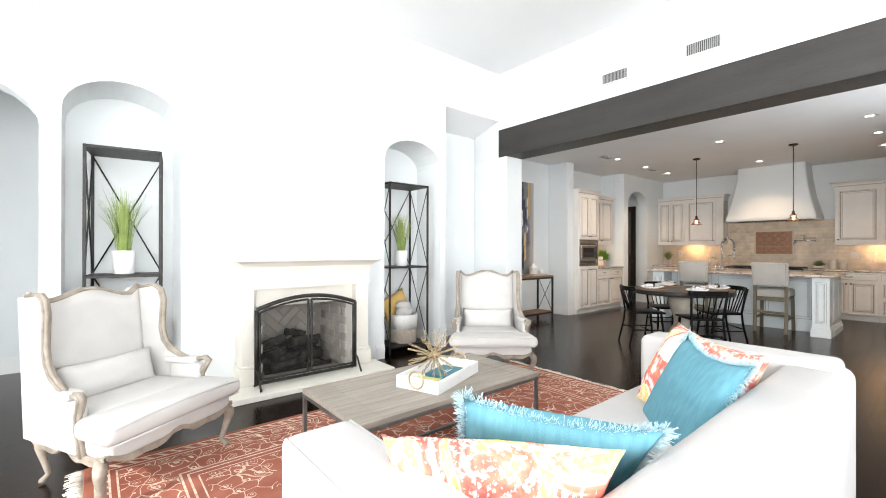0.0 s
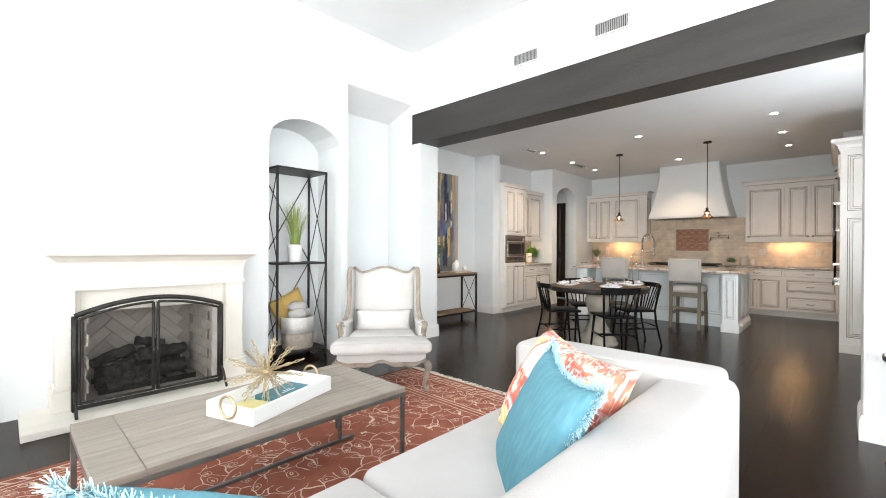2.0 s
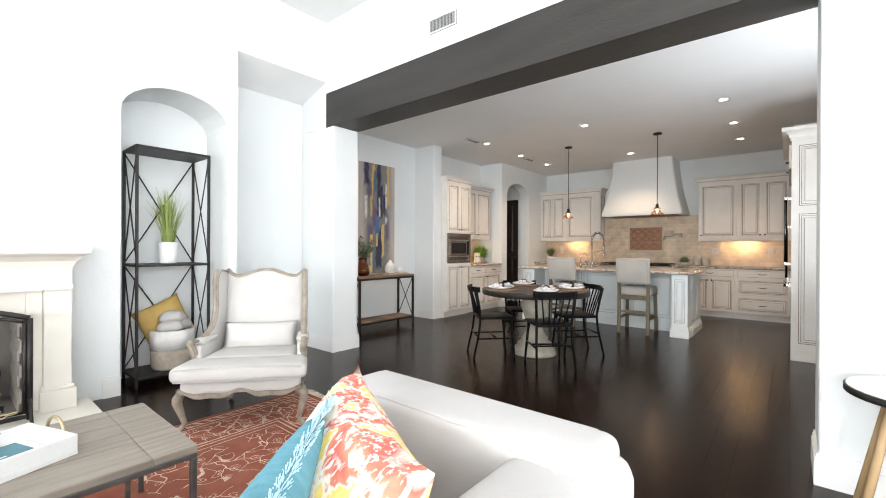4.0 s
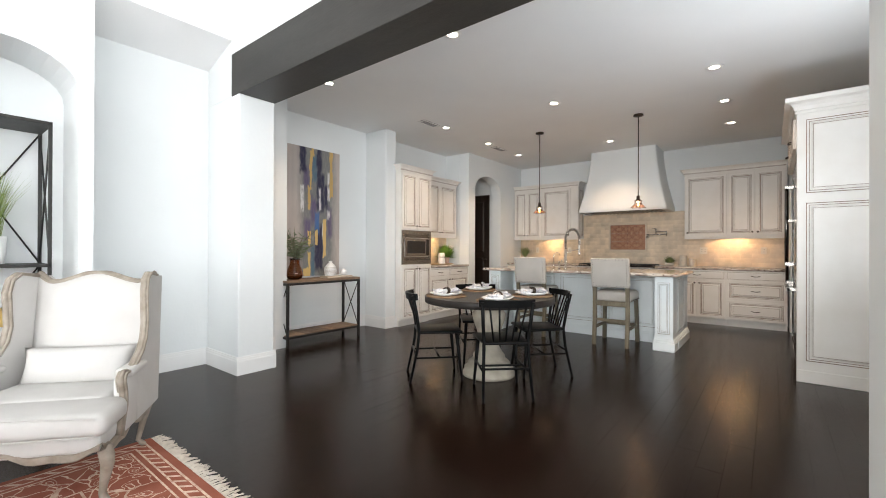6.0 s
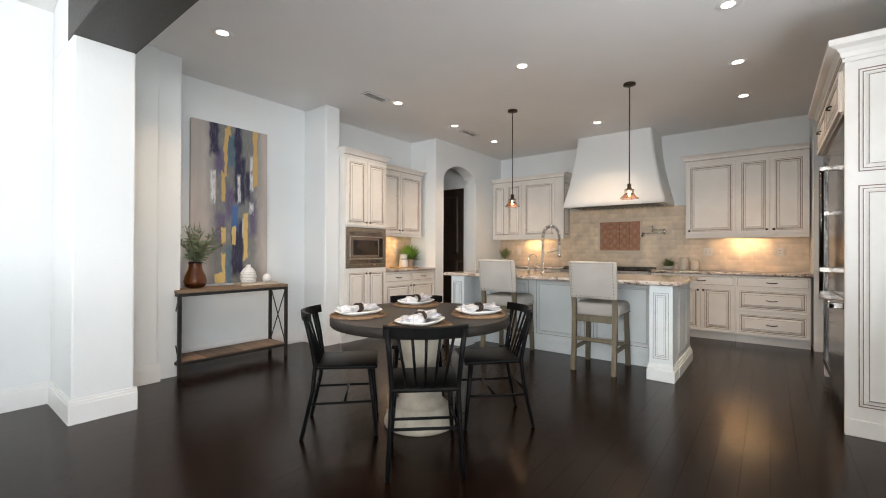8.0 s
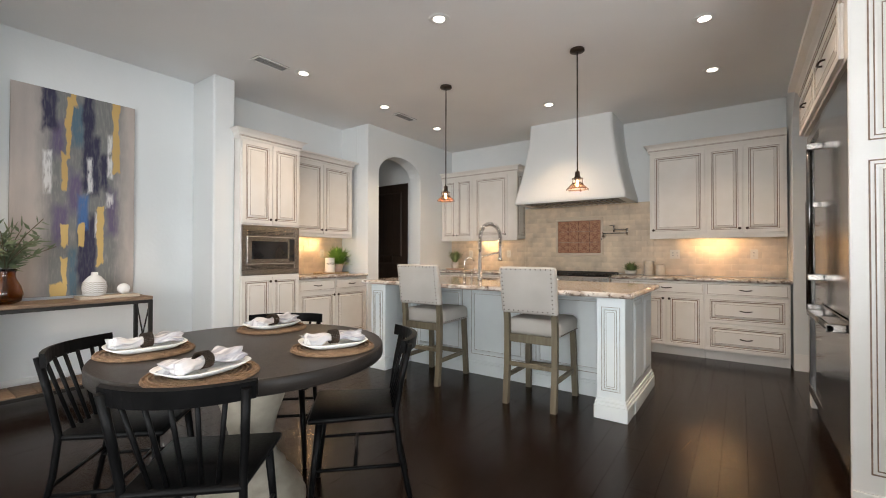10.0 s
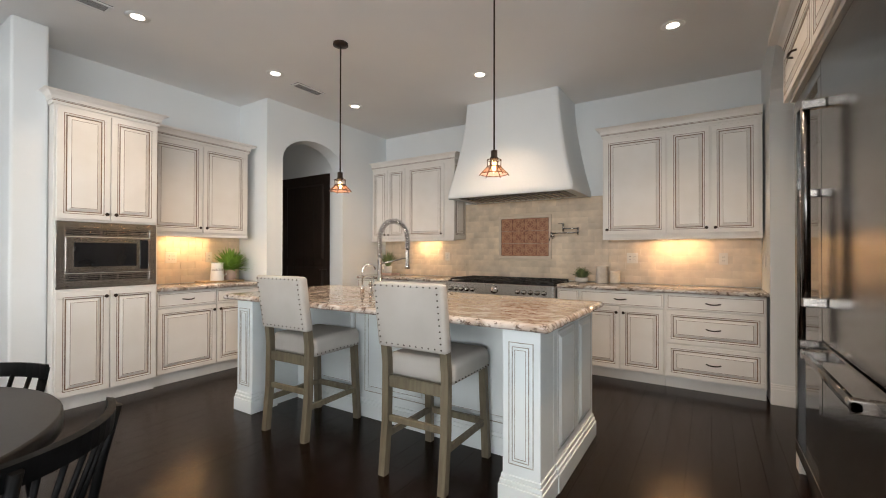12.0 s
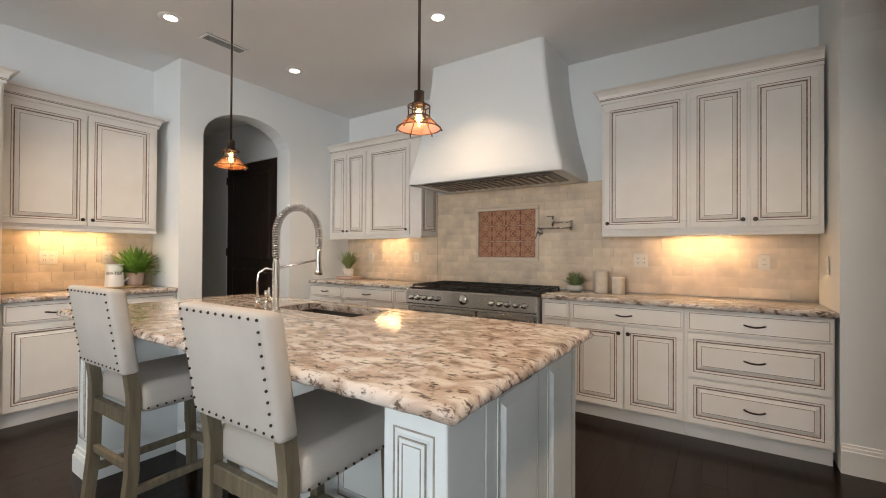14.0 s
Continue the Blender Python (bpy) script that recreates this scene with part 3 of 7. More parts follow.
bmesh.ops.translate(bm, verts=list(bm.verts), vec=(0.66, -0.02, 0.835))
part("oven_dial", bm, CHROME, c)
for a, b in ((0.03, 0.78), (0.80, 1.32)):
    d = part("oven_door", B((a, b, -0.02, 0.03, 0.2, 0.74), bevel=0.005), STEEL, c)
    bm = bmesh.new()
    tube(bm, [(a + 0.04, -0.06, 0.69), (b - 0.04, -0.06, 0.69)], 0.014, 10)
    part("oven_handle", bm, CHROME, d)
for k in range(4):
    x = 0.03 + 0.325 * k
    bx = [(x, x + 0.31, 0.05 + dy, 0.062 + dy, 0.93, 0.948) for dy in (0, 0.29, 0.58)] + [(x + dx, x + dx + 0.012, 0.05, 0.642, 0.93, 0.948) for dx in (0, 0.1, 0.2, 0.298)] + [(x + dx, x + dx + 0.014, 0.05 + dy, 0.064 + dy, 0.918, 0.93) for dx in (0, 0.298) for dy in (0, 0.58)]
    g = part("grate", B(*bx), BLACK, c, "black cast-iron grate")
    for dy in (0.2, 0.48):
        bm = bmesh.new()
        lathe(bm, ((0.05, 0.918), (0.05, 0.93), (0.03, 0.938)), (x + 0.155, dy, 0), 14)
        part("burner", bm, BLACK, g)

# refrigerator wall, facing north: local x runs west
PX = 9.955
c = thing("fridge_surround", "tall cream glazed cabinet built round the refrigerator", "cabinet", (PX, 0.18, 0), 180, "kitchen cabinets")
part("end_panel", B((1.714, 1.735, 0.0, 0.78, 0.0, 2.46), bevel=0.003), CREAM, c)
part("end_panel", B((0.0, 0.094, 0.03, 0.78, 0.0, 2.46), bevel=0.003), CREAM, c)
part("top_body", B((0.094, 1.714, 0.0, 0.76, 2.13, 2.46)), CREAM, c)
door(c, 0.02, 0.835, 2.15, 2.43, "pull", rail=0.05); door(c, 0.84, 1.66, 2.15, 2.43, "pull", rail=0.05)
crown(c, 0, 1.735, 2.455, h=0.14, out=0.085, depth=0.78)
# raised panels on the west side of the surround
sp = part("side_frame", B((0.01, 0.77, -0.0008, 0.0, 0.12, 2.45)), CREAM, c)
sp.matrix_basis = pose(1.737, 0.0, 0, 0, 0, 90)
for a, b in ((1.70, 2.42), (0.17, 1.66)):
    x0, x1 = 0.03, 0.75
    part("side_panel", pyramid_panel(x0 + 0.07, x1 - 0.07, a + 0.06, b - 0.06, 0.02, -0.001, -0.010), CREAM, sp)
    for inset, w, depth in ((0.035, 0.006, 0.004), (0.055, 0.004, 0.006), (0.082, 0.003, 0.011)):
        part("glaze_line", B(*ring(x0 + inset, x1 - inset, a + inset - 0.01, b - inset + 0.01, w, -depth, 0.001)), GLAZE, sp, "thin dark glaze line")
part("plinth", B((0, 0.78, -0.012, 0, 0, 0.11), bevel=0.003), CREAM, sp)

c = thing("refrigerator", "stainless steel built-in refrigerator with a freezer drawer", "refrigerator", (9.15, 0.135, 0), 180)
part("body", B((0.0, 0.905, 0.03, 0.7, 0.1, 2.125)), FRIDGE_STEEL, c)
d = part("door", B((0.012, 0.902, -0.035, 0.028, 0.885, 2.115), bevel=0.006), FRIDGE_STEEL, c)
bm = bmesh.new()
tube(bm, [(0.1, -0.10, 1.04), (0.1, -0.10, 1.90)], 0.016, 12)
h = part("door_handle", bm, FRIDGE_STEEL, d, "brushed steel bar handle")
for z in (1.055, 1.885):
    part("bracket", B((0.08, 0.12, -0.115, -0.035, z - 0.02, z + 0.02), bevel=0.005), STEEL, h)
d = part("freezer_drawer", B((0.012, 0.902, -0.035, 0.028, 0.13, 0.875), bevel=0.006), FRIDGE_STEEL, c)
bm = bmesh.new()
tube(bm, [(0.06, -0.10, 0.83), (0.80, -0.10, 0.83)], 0.016, 12)
h = part("drawer_handle", bm, FRIDGE_STEEL, d, "brushed steel bar handle")
for x in (0.08, 0.78):
    part("bracket", B((x - 0.02, x + 0.02, -0.115, -0.035, 0.81, 0.85), bevel=0.005), STEEL, h)
part("toe_grille", B((0.0, 0.905, 0.02, 0.5, 0.0, 0.1)), DARKGLASS, c)
c = thing("wine_cooler", "tall stainless wine cooler with a dark glass door", "wine cooler", (9.86, 0.135, 0), 180)
part("body", B((0.0, 0.70, 0.03, 0.7, 0.1, 2.125)), FRIDGE_STEEL, c)
d = part("door_frame", B(*ring(0.01, 0.69, 0.13, 2.115, 0.07, -0.03, 0.028), bevel=0.004), FRIDGE_STEEL, c)
part("pane", B((0.08, 0.62, -0.012, 0.0, 0.2, 2.045)), DARKGLASS, d, "dark glass pane")
bm = bmesh.new()
tube(bm, [(0.64, -0.09, 0.83), (0.64, -0.09, 1.55)], 0.014, 12)
h = part("door_handle", bm, FRIDGE_STEEL, d, "brushed steel bar handle")
for z in (0.85, 1.53):
    part("bracket", B((0.625, 0.655, -0.10, -0.03, z - 0.018, z + 0.018), bevel=0.004), STEEL, h)
part("toe_grille", B((0.0, 0.70, 0.02, 0.5, 0.0, 0.1)), DARKGLASS, c)

# passage door
c = thing("door_1", "closed dark espresso door with tall raised panels", "door", (10.92, 6.28, 0), -90)
c["kind"] = "structure"
part("leaf", B((0.002, 1.108, 0.01, 0.05, 0.01, 2.396), bevel=0.003), DOORWOOD, c)
part("panel", pyramid_panel(0.14, 0.97, 1.15, 2.26, 0.03, 0.0095, -0.004), DOORWOOD, c)
part("panel", pyramid_panel(0.14, 0.97, 0.2, 1.05, 0.03, 0.0095, -0.004), DOORWOOD, c)
for x in (0.34, 0.55, 0.76):
    part("groove", B((x, x + 0.006, -0.0055, 0.0, 0.25, 2.22)), BLACK, c)
for z in (0.3, 1.25, 2.2):
    part("hinge", B((-0.006, 0.02, -0.004, 0.01, z - 0.05, z + 0.05), bevel=0.002), BRONZE, c)
bm = bmesh.new()
tube(bm, [(1.04, 0.01, 1.0), (1.04, -0.05, 1.0), (0.95, -0.055, 1.0)], 0.009, 8)
part("door_handle", bm, BRONZE, c, "dark lever handle")

# island
IX0, IX1, IY0, IY1 = 8.645, 9.75, 1.215, 3.84
IB = IX1 - IX0 - 0.005     # depth of the body under the top
KX0, KX1, KY0, KY1 = IY1 - 2.98, IY1 - 2.28, 9.36 - IX0, 9.70 - IX0     # the sink's cut in the body
c = thing("kitchen_island", "white glazed kitchen island with fluted corner posts", "kitchen island", (IX0, IY1, 0), -90)
IW = IY1 - IY0
part("body", B((0.07, IW - 0.07, 0.50, IB, 0.0, 0.655), (0.07, KX0, 0.50, IB, 0.655, 0.885), (KX1, IW - 0.07, 0.50, IB, 0.655, 0.885), (KX0, KX1, 0.50, KY0, 0.655, 0.885), (KX0, KX1, KY1, IB, 0.655, 0.885)), ISLE, c)
for x in (0.05, IW - 0.25):
    p = part("post", B((x, x + 0.20, 0.05, 0.25, 0.0, 0.885), bevel=0.006), ISLE, c)
    part("post_base", B((x - 0.018, x + 0.218, 0.032, 0.27, 0, 0.10), (x - 0.012, x + 0.212, 0.038, 0.26, 0.10, 0.125), (x - 0.006, x + 0.206, 0.044, 0.255, 0.125, 0.15), bevel=0.004), ISLE, p)
    part("panel", pyramid_panel(x + 0.05, x + 0.15, 0.22, 0.80, 0.012, 0.05, 0.041), ISLE, p)
    for inset, w, d in ((0.035, 0.004, 0.047), (0.056, 0.003, 0.040), (0.07, 0.003, 0.0395)):
        part("glaze_line", B(*ring(x + inset, x + 0.2 - inset, 0.17 + inset, 0.85 - inset, w, d, 0.052)), ISLE_GLAZE, p, "thin grey glaze line")
    part("cheek", B((x + 0.02, x + 0.18, 0.25, 0.51, 0.0, 0.885)), ISLE, p)
for k in range(3):
    a = 0.27 + k * (IW - 0.54) / 3
    b = a + (IW - 0.54) / 3
    f = part("back_panel", pyramid_panel(a + 0.075, b - 0.075, 0.22, 0.82, 0.02, 0.50, 0.489), ISLE, c)
    for inset, w, d in ((0.05, 0.005, 0.497), (0.095, 0.003, 0.488)):
        part("glaze_line", B(*ring(a + inset, b - inset, 0.145 + inset, 0.895 - inset, w, d, 0.502)), ISLE_GLAZE, f, "thin grey glaze line")
part("plinth", B((0.25, IW - 0.25, 0.484, 0.5, 0.0, 0.11), (0.25, IW - 0.25, 0.49, 0.5, 0.11, 0.135), bevel=0.003), ISLE, c)
for x, sgn in ((IW - 0.07, 1),):
    e = part("end_frame", B((x, x + 0.02, 0.25, IB, 0.0, 0.885), bevel=0.003), ISLE, c)
    for a, b in ((0.27, 0.69), (0.69, IB - 0.01)):
        bm = bmesh.new()
        o = [bm.verts.new(p) for p in ((x + 0.02, a + 0.07, 0.22), (x + 0.02, b - 0.07, 0.22), (x + 0.02, b - 0.07, 0.82), (x + 0.02, a + 0.07, 0.82))]
        i = [bm.verts.new(p) for p in ((x + 0.030, a + 0.09, 0.24), (x + 0.030, b - 0.09, 0.24), (x + 0.030, b - 0.09, 0.80), (x + 0.030, a + 0.09, 0.80))]
        bm.faces.new(i)
        for k in range(4):
            bm.faces.new((o[k], o[(k + 1) % 4], i[(k + 1) % 4], i[k]))
        part("panel", bm, ISLE, e)
        part("glaze_line", B((x + 0.019, x + 0.023, a + 0.048, b - 0.048, 0.198, 0.204), (x + 0.019, x + 0.023, a + 0.048, b - 0.048, 0.836, 0.842), (x + 0.019, x + 0.023, a + 0.048, a + 0.054, 0.204, 0.836), (x + 0.019, x + 0.023, b - 0.054, b - 0.048, 0.204, 0.836)), ISLE_LINE, e)
    part("plinth", B((x + 0.02, x + 0.045, 0.27, IB + 0.015, 0, 0.10), (x + 0.02, x + 0.038, 0.27, IB + 0.008, 0.10, 0.125), (x + 0.02, x + 0.03, 0.27, IB, 0.125, 0.15), bevel=0.004), ISLE, e)

# island top with the sink cut out
SX0, SX1, SY0, SY1 = 9.385, 9.675, 2.30, 2.96
top = thing("island_countertop", "polished beige granite island top with a chiselled edge", "countertop")
bm = bmesh.new()
outer = []
for (xa, ya), (xb, yb) in (((IX0 - 0.03, IY0 - 0.02), (IX1 + 0.03, IY0 - 0.02)), ((IX1 + 0.03, IY0 - 0.02), (IX1 + 0.03, IY1 + 0.02)), ((IX1 + 0.03, IY1 + 0.02), (IX0 - 0.03, IY1 + 0.02)), ((IX0 - 0.03, IY1 + 0.02), (IX0 - 0.03, IY0 - 0.02))):
    n = int(math.hypot(xb - xa, yb - ya) / 0.025)
    outer += [(xa + (xb - xa) * k / n, ya + (yb - ya) * k / n) for k in range(n)]
mid = ((IX0 + IX1) / 2, (IY0 + IY1) / 2)
prof = ((0.012, 0.887), (0.002, 0.893), (0.0, 0.90), (0.004, 0.912), (0.010, 0.921), (0.022, 0.926))
rings = []
for inset, z in prof:
    r = []
    for k, (x, y) in enumerate(outer):
        dx = inset if x < IX0 - 0.029 else (-inset if x > IX1 + 0.029 else 0)
        dy = inset if y < IY0 - 0.019 else (-inset if y > IY1 + 0.019 else 0)
        rough = 0.007 * noise.noise(Vector((x * 24, y * 24, z * 60))) * (1 if inset < 0.02 else 0.2)
        r.append(bm.verts.new((x + dx + rough * (abs(dx) > 0 or inset == 0) * (1 if x < mid[0] else -1), y + dy + rough * (1 if y < mid[1] else -1), z)))
    rings.append(r)
m = len(outer)
for p, q in zip(rings, rings[1:]):
    for k in range(m):
        bm.faces.new((p[k], p[(k + 1) % m], q[(k + 1) % m], q[k])).smooth = True
part("edge", bm, GRANITE, top)
x0, x1, y0, y1 = IX0 - 0.008, IX1 + 0.008, IY0 + 0.002, IY1 - 0.002
part("slab", B((x0, SX0, y0, y1, 0.887, 0.926), (SX1, x1, y0, y1, 0.887, 0.926), (SX0, SX1, y0, SY0, 0.887, 0.926), (SX0, SX1, SY1, y1, 0.887, 0.926)), GRANITE, top)
solid("sink", B((SX0 - 0.01, SX1 + 0.01, SY0 - 0.01, SY1 + 0.01, 0.66, 0.67), (SX0 - 0.01, SX0 + 0.002, SY0, SY1, 0.67, 0.886), (SX1 - 0.002, SX1 + 0.01, SY0, SY1, 0.67, 0.886), (SX0, SX1, SY0 - 0.01, SY0 + 0.002, 0.67, 0.886), (SX0, SX1, SY1 - 0.002, SY1 + 0.01, 0.67, 0.886)), mat("dark_composite_sink", (0.05, 0.042, 0.035), (0.035, 0.03, 0.025), 8, 0.5), "dark brown undermount sink set in the island", "sink")


# ---- living room ----
LINEN = mat("white_linen", (0.56, 0.545, 0.525), (0.51, 0.495, 0.475), 5, 0.9, bump=0.25, bscale=260, spec=0.2)
SOFA_FAB = mat("ivory_upholstery", (0.54, 0.525, 0.515), (0.49, 0.475, 0.465), 3, 0.95, bump=0.2, bscale=220, spec=0.2)
WASHED = mat("weathered_grey_wood", (0.33, 0.285, 0.235), (0.20, 0.165, 0.13), 16, 0.6, bump=0.2, bscale=50)
TABLEWOOD = mat("grey_brown_oak", (0.30, 0.26, 0.22), (0.21, 0.18, 0.15), 5, 0.5, bump=0.12, bscale=40, stretch=(0.6, 8, 8), piece=0.12)
WHITE = mat("white_ceramic", (0.83, 0.83, 0.82), (0.79, 0.79, 0.78), 5, 0.3)
GOLD = mat("brass", (0.58, 0.47, 0.31), (0.46, 0.36, 0.22), 20, 0.38, 0.9)
GRASS = mat("green_blades", (0.21, 0.30, 0.06), (0.36, 0.42, 0.14), 12, 0.6)
MUSTARD = mat("mustard_cloth", (0.66, 0.45, 0.15), (0.55, 0.36, 0.10), 12, 0.9, bump=0.2, bscale=200)
CHAR = mat("charred_logs", (0.018, 0.016, 0.015), (0.07, 0.065, 0.06), 22, 0.85, bump=0.8, bscale=45)
FIREBRICK = mat("firebrick", (0.60, 0.56, 0.50), (0.50, 0.46, 0.40), 9, 0.85, bump=0.25, bscale=70, piece=0.12)
SOOT = mat("firebox_mortar", (0.40, 0.37, 0.33), (0.33, 0.30, 0.27), 8, 0.9)

# fireplace surround
f = thing("fireplace_mantel", "cream cast-stone fireplace surround with a flared mantel shelf", "fireplace")
HX = 2.06           # middle of the firebox
MX = 2.115          # middle of the surround
part("hearth", B((1.27, 2.88, 3.93, YF - 0.001, 0, 0.05), bevel=0.006), STONE, f)
for x0, x1 in ((1.455, 1.565), (2.605, 2.755)):
    p = part("leg", B((x0, x1, 4.28, YF - 0.002, 0.05, 0.94), bevel=0.005), STONE, f)
    part("plinth", B((x0 - 0.025, x1 + 0.025, 4.25, YF - 0.002, 0.05, 0.20), (x0 - 0.014, x1 + 0.014, 4.262, YF - 0.002, 0.20, 0.225), bevel=0.005), STONE, p)
bm = bmesh.new()
rings = []
for o, z in ((0.0, 0.925), (0.03, 0.925), (0.03, 0.945), (0.015, 0.955), (0.015, 1.05), (0.02, 1.08), (0.05, 1.13), (0.10, 1.165), (0.14, 1.18), (0.15, 1.19), (0.15, 1.235), (0.12, 1.245)):
    rings.append([bm.verts.new(p) for p in ((MX - 0.625 - 0.65 * o, YF - 0.002, z), (MX - 0.625 - 0.65 * o, 4.27 - o, z), (MX + 0.625 + 0.65 * o, 4.27 - o, z), (MX + 0.625 + 0.65 * o, YF - 0.002, z))])
for p, q in zip(rings, rings[1:]):
    for k in range(3):
        bm.faces.new((p[k], p[k + 1], q[k + 1], q[k]))
bm.faces.new(rings[0][::-1]); bm.faces.new(rings[-1])
part("mantel_shelf", bm, STONE, f)
part("inner_surround", B((1.566, 1.602, 4.36, YF - 0.002, 0.05, 0.924), (2.518, 2.604, 4.36, YF - 0.002, 0.05, 0.924), (1.602, 2.518, 4.36, YF - 0.002, 0.745, 0.924), bevel=0.003), STONE, f)

f = thing("firebox", "firebox lined with herringbone beige firebrick", "firebox")
part("lining", B((1.62, 2.50, 4.93, 4.99, 0.05, 0.86), (1.605, 1.63, 4.45, 4.95, 0.05, 0.86), (2.49, 2.515, 4.45, 4.95, 0.05, 0.86), (1.605, 2.515, 4.36, 4.99, 0.0, 0.052)), SOOT, f)
BL, BW = 0.264, 0.088
bm = B((-BL / 2 + 0.003, BL / 2 - 0.003, -0.006, 0.006, -BW / 2 + 0.003, BW / 2 - 0.003), bevel=0.002, seg=1)
brick_mesh = mesh_of("brick", bm, FIREBRICK)
for i in range(-9, 10):
    for j in range(-9, 10):
        for flip in (0, 1):
            # herringbone lattice: steps of one brick width along the diagonal
            a = i * BW + j * BL
            b = i * BW - j * BL
            cx, cz = (a + BW / 2, b + BW + BL / 2) if flip else (a + BL / 2, b + BW / 2)
            x = 2.06 + (cx - cz) * 0.7071
            z = 0.42 + (cx + cz) * 0.7071
            if 1.645 < x < 2.475 and 0.10 < z < 0.84:
                ob = new("brick", brick_mesh)
                ob.parent = f
                ob.matrix_basis = pose(x, 4.927, z, 0, -45 if not flip else -135, 0)
sidem = mesh_of("brick", B((-0.006, 0.006, -BL / 2 + 0.003, BL / 2 - 0.003, -BW / 2 + 0.003, BW / 2 - 0.003), bevel=0.002, seg=1), FIREBRICK)
for x in (1.634, 2.486):
    for r in range(8):
        for k in range(2):
            ob = new("brick", sidem)
            ob.parent = f
            ob.location = (x, 4.53 + 0.265 * k - (0.13 if r % 2 else 0), 0.10 + r * BW)
rng = random.Random(3)
logs = thing("fire_logs", "charred black gas logs piled in the firebox", "logs")
for k, (p0, p1, r) in enumerate((((1.72, 4.62, 0.13), (2.38, 4.68, 0.15), 0.062), ((1.74, 4.80, 0.14), (2.36, 4.78, 0.16), 0.066), ((1.80, 4.56, 0.20), (2.16, 4.82, 0.30), 0.052), ((2.02, 4.60, 0.31), (2.40, 4.80, 0.27), 0.055), ((1.70, 4.70, 0.27), (1.98, 4.62, 0.37), 0.045), ((2.10, 4.54, 0.12), (2.26, 4.86, 0.22), 0.05), ((2.22, 4.70, 0.37), (2.02, 4.80, 0.40), 0.036), ((1.78, 4.50, 0.10), (2.05, 4.52, 0.12), 0.045))):
    bm = bmesh.new()
    a, b = Vector(p0), Vector(p1)
    tube(bm, [a.lerp(b, t / 9) + Vector((noise.noise(Vector((t, k, 0))), noise.noise(Vector((t, k, 4))), noise.noise(Vector((t, k, 9))))) * 0.022 for t in range(10)], r, 14)
    for v in bm.verts:
        d = noise.noise(v.co * 24) * 0.018 + noise.noise(v.co * 70) * 0.012
        ax = a + (b - a) * ((v.co - a).dot(b - a) / (b - a).length_squared)
        v.co += (v.co - ax).normalized() * d
    part("log", bm, CHAR, logs)
bm = bmesh.new()
for x in (1.78, 2.0, 2.2, 2.36):
    box(bm, x - 0.008, x + 0.008, 4.48, 4.88, 0.075, 0.09)
box(bm, 1.72, 2.42, 4.48, 4.495, 0.055, 0.10)
box(bm, 1.72, 2.42, 4.865, 4.88, 0.055, 0.10)
part("grate", bm, BLACK, logs)

# fire screen
f = thing("fireplace_screen", "black iron arched fireplace screen with two mesh doors", "fireplace screen", (HX - 0.03, 4.13, 0.05))
def arch_z(x, lift=0.0):
    return 0.70 + 0.10 * (1 - (x / 0.49) ** 2) + lift
bm = bmesh.new()
tube(bm, [(-0.485, 0, 0.03), (-0.485, 0, arch_z(-0.485))] , 0.019, 8)
tube(bm, [(0.485, 0, 0.03), (0.485, 0, arch_z(0.485))], 0.019, 8)
tube(bm, [(x, 0, arch_z(x)) for x in [-0.485 + 0.97 * k / 20 for k in range(21)]], 0.018, 8)
box(bm, -0.485, 0.485, -0.01, 0.01, 0.03, 0.055)
part("frame", bm, BLACK, f)
for sgn in (-1, 1):
    bm = bmesh.new()
    xs = [sgn * (0.015 + 0.445 * k / 10) for k in range(11)]
    tube(bm, [(x, -0.012, arch_z(x, -0.035)) for x in xs], 0.010, 8)
    tube(bm, [(xs[0], -0.012, 0.07), (xs[0], -0.012, arch_z(xs[0], -0.035))], 0.012, 8)
    tube(bm, [(xs[-1], -0.012, 0.07), (xs[-1], -0.012, arch_z(xs[-1], -0.035))], 0.010, 8)
    tube(bm, [(xs[0], -0.012, 0.075), (xs[-1], -0.012, 0.075)], 0.010, 8)
    d = part("door", bm, BLACK, f)
    bm = bmesh.new()
    cols = [(sgn * (0.015 + 0.445 * k / 16)) for k in range(17)]
    for xa, xb in zip(cols, cols[1:]):
        q = [bm.verts.new(p) for p in ((xa, -0.012, 0.075), (xb, -0.012, 0.075), (xb, -0.012, arch_z(xb, -0.036)), (xa, -0.012, arch_z(xa, -0.036)))]
        bm.faces.new(q)
    bmesh.ops.remove_doubles(bm, verts=list(bm.verts), dist=1e-5)
    part("wire_mesh", bm, GAUZE, d, "fine black wire mesh")
    bm = bmesh.new()
    lathe(bm, ((0.004, -0.03), (0.014, -0.02), (0.014, -0.005), (0.004, 0.0)), (xs[0], -0.03, 0.40), 10)
    part("knob", bm, BLACK, d)
    bm = bmesh.new()
    tube(bm, [(sgn * 0.485, 0.06, 0.005), (sgn * 0.485, 0.045, 0.03), (sgn * 0.485, 0.0, 0.15)], 0.009, 8)
    tube(bm, [(sgn * 0.485, -0.14, 0.008), (sgn * 0.485, -0.11, 0.05), (sgn * 0.485, -0.06, 0.13), (sgn * 0.485, 0.0, 0.17)], 0.010, 8)
    part("foot", bm, BLACK, f)


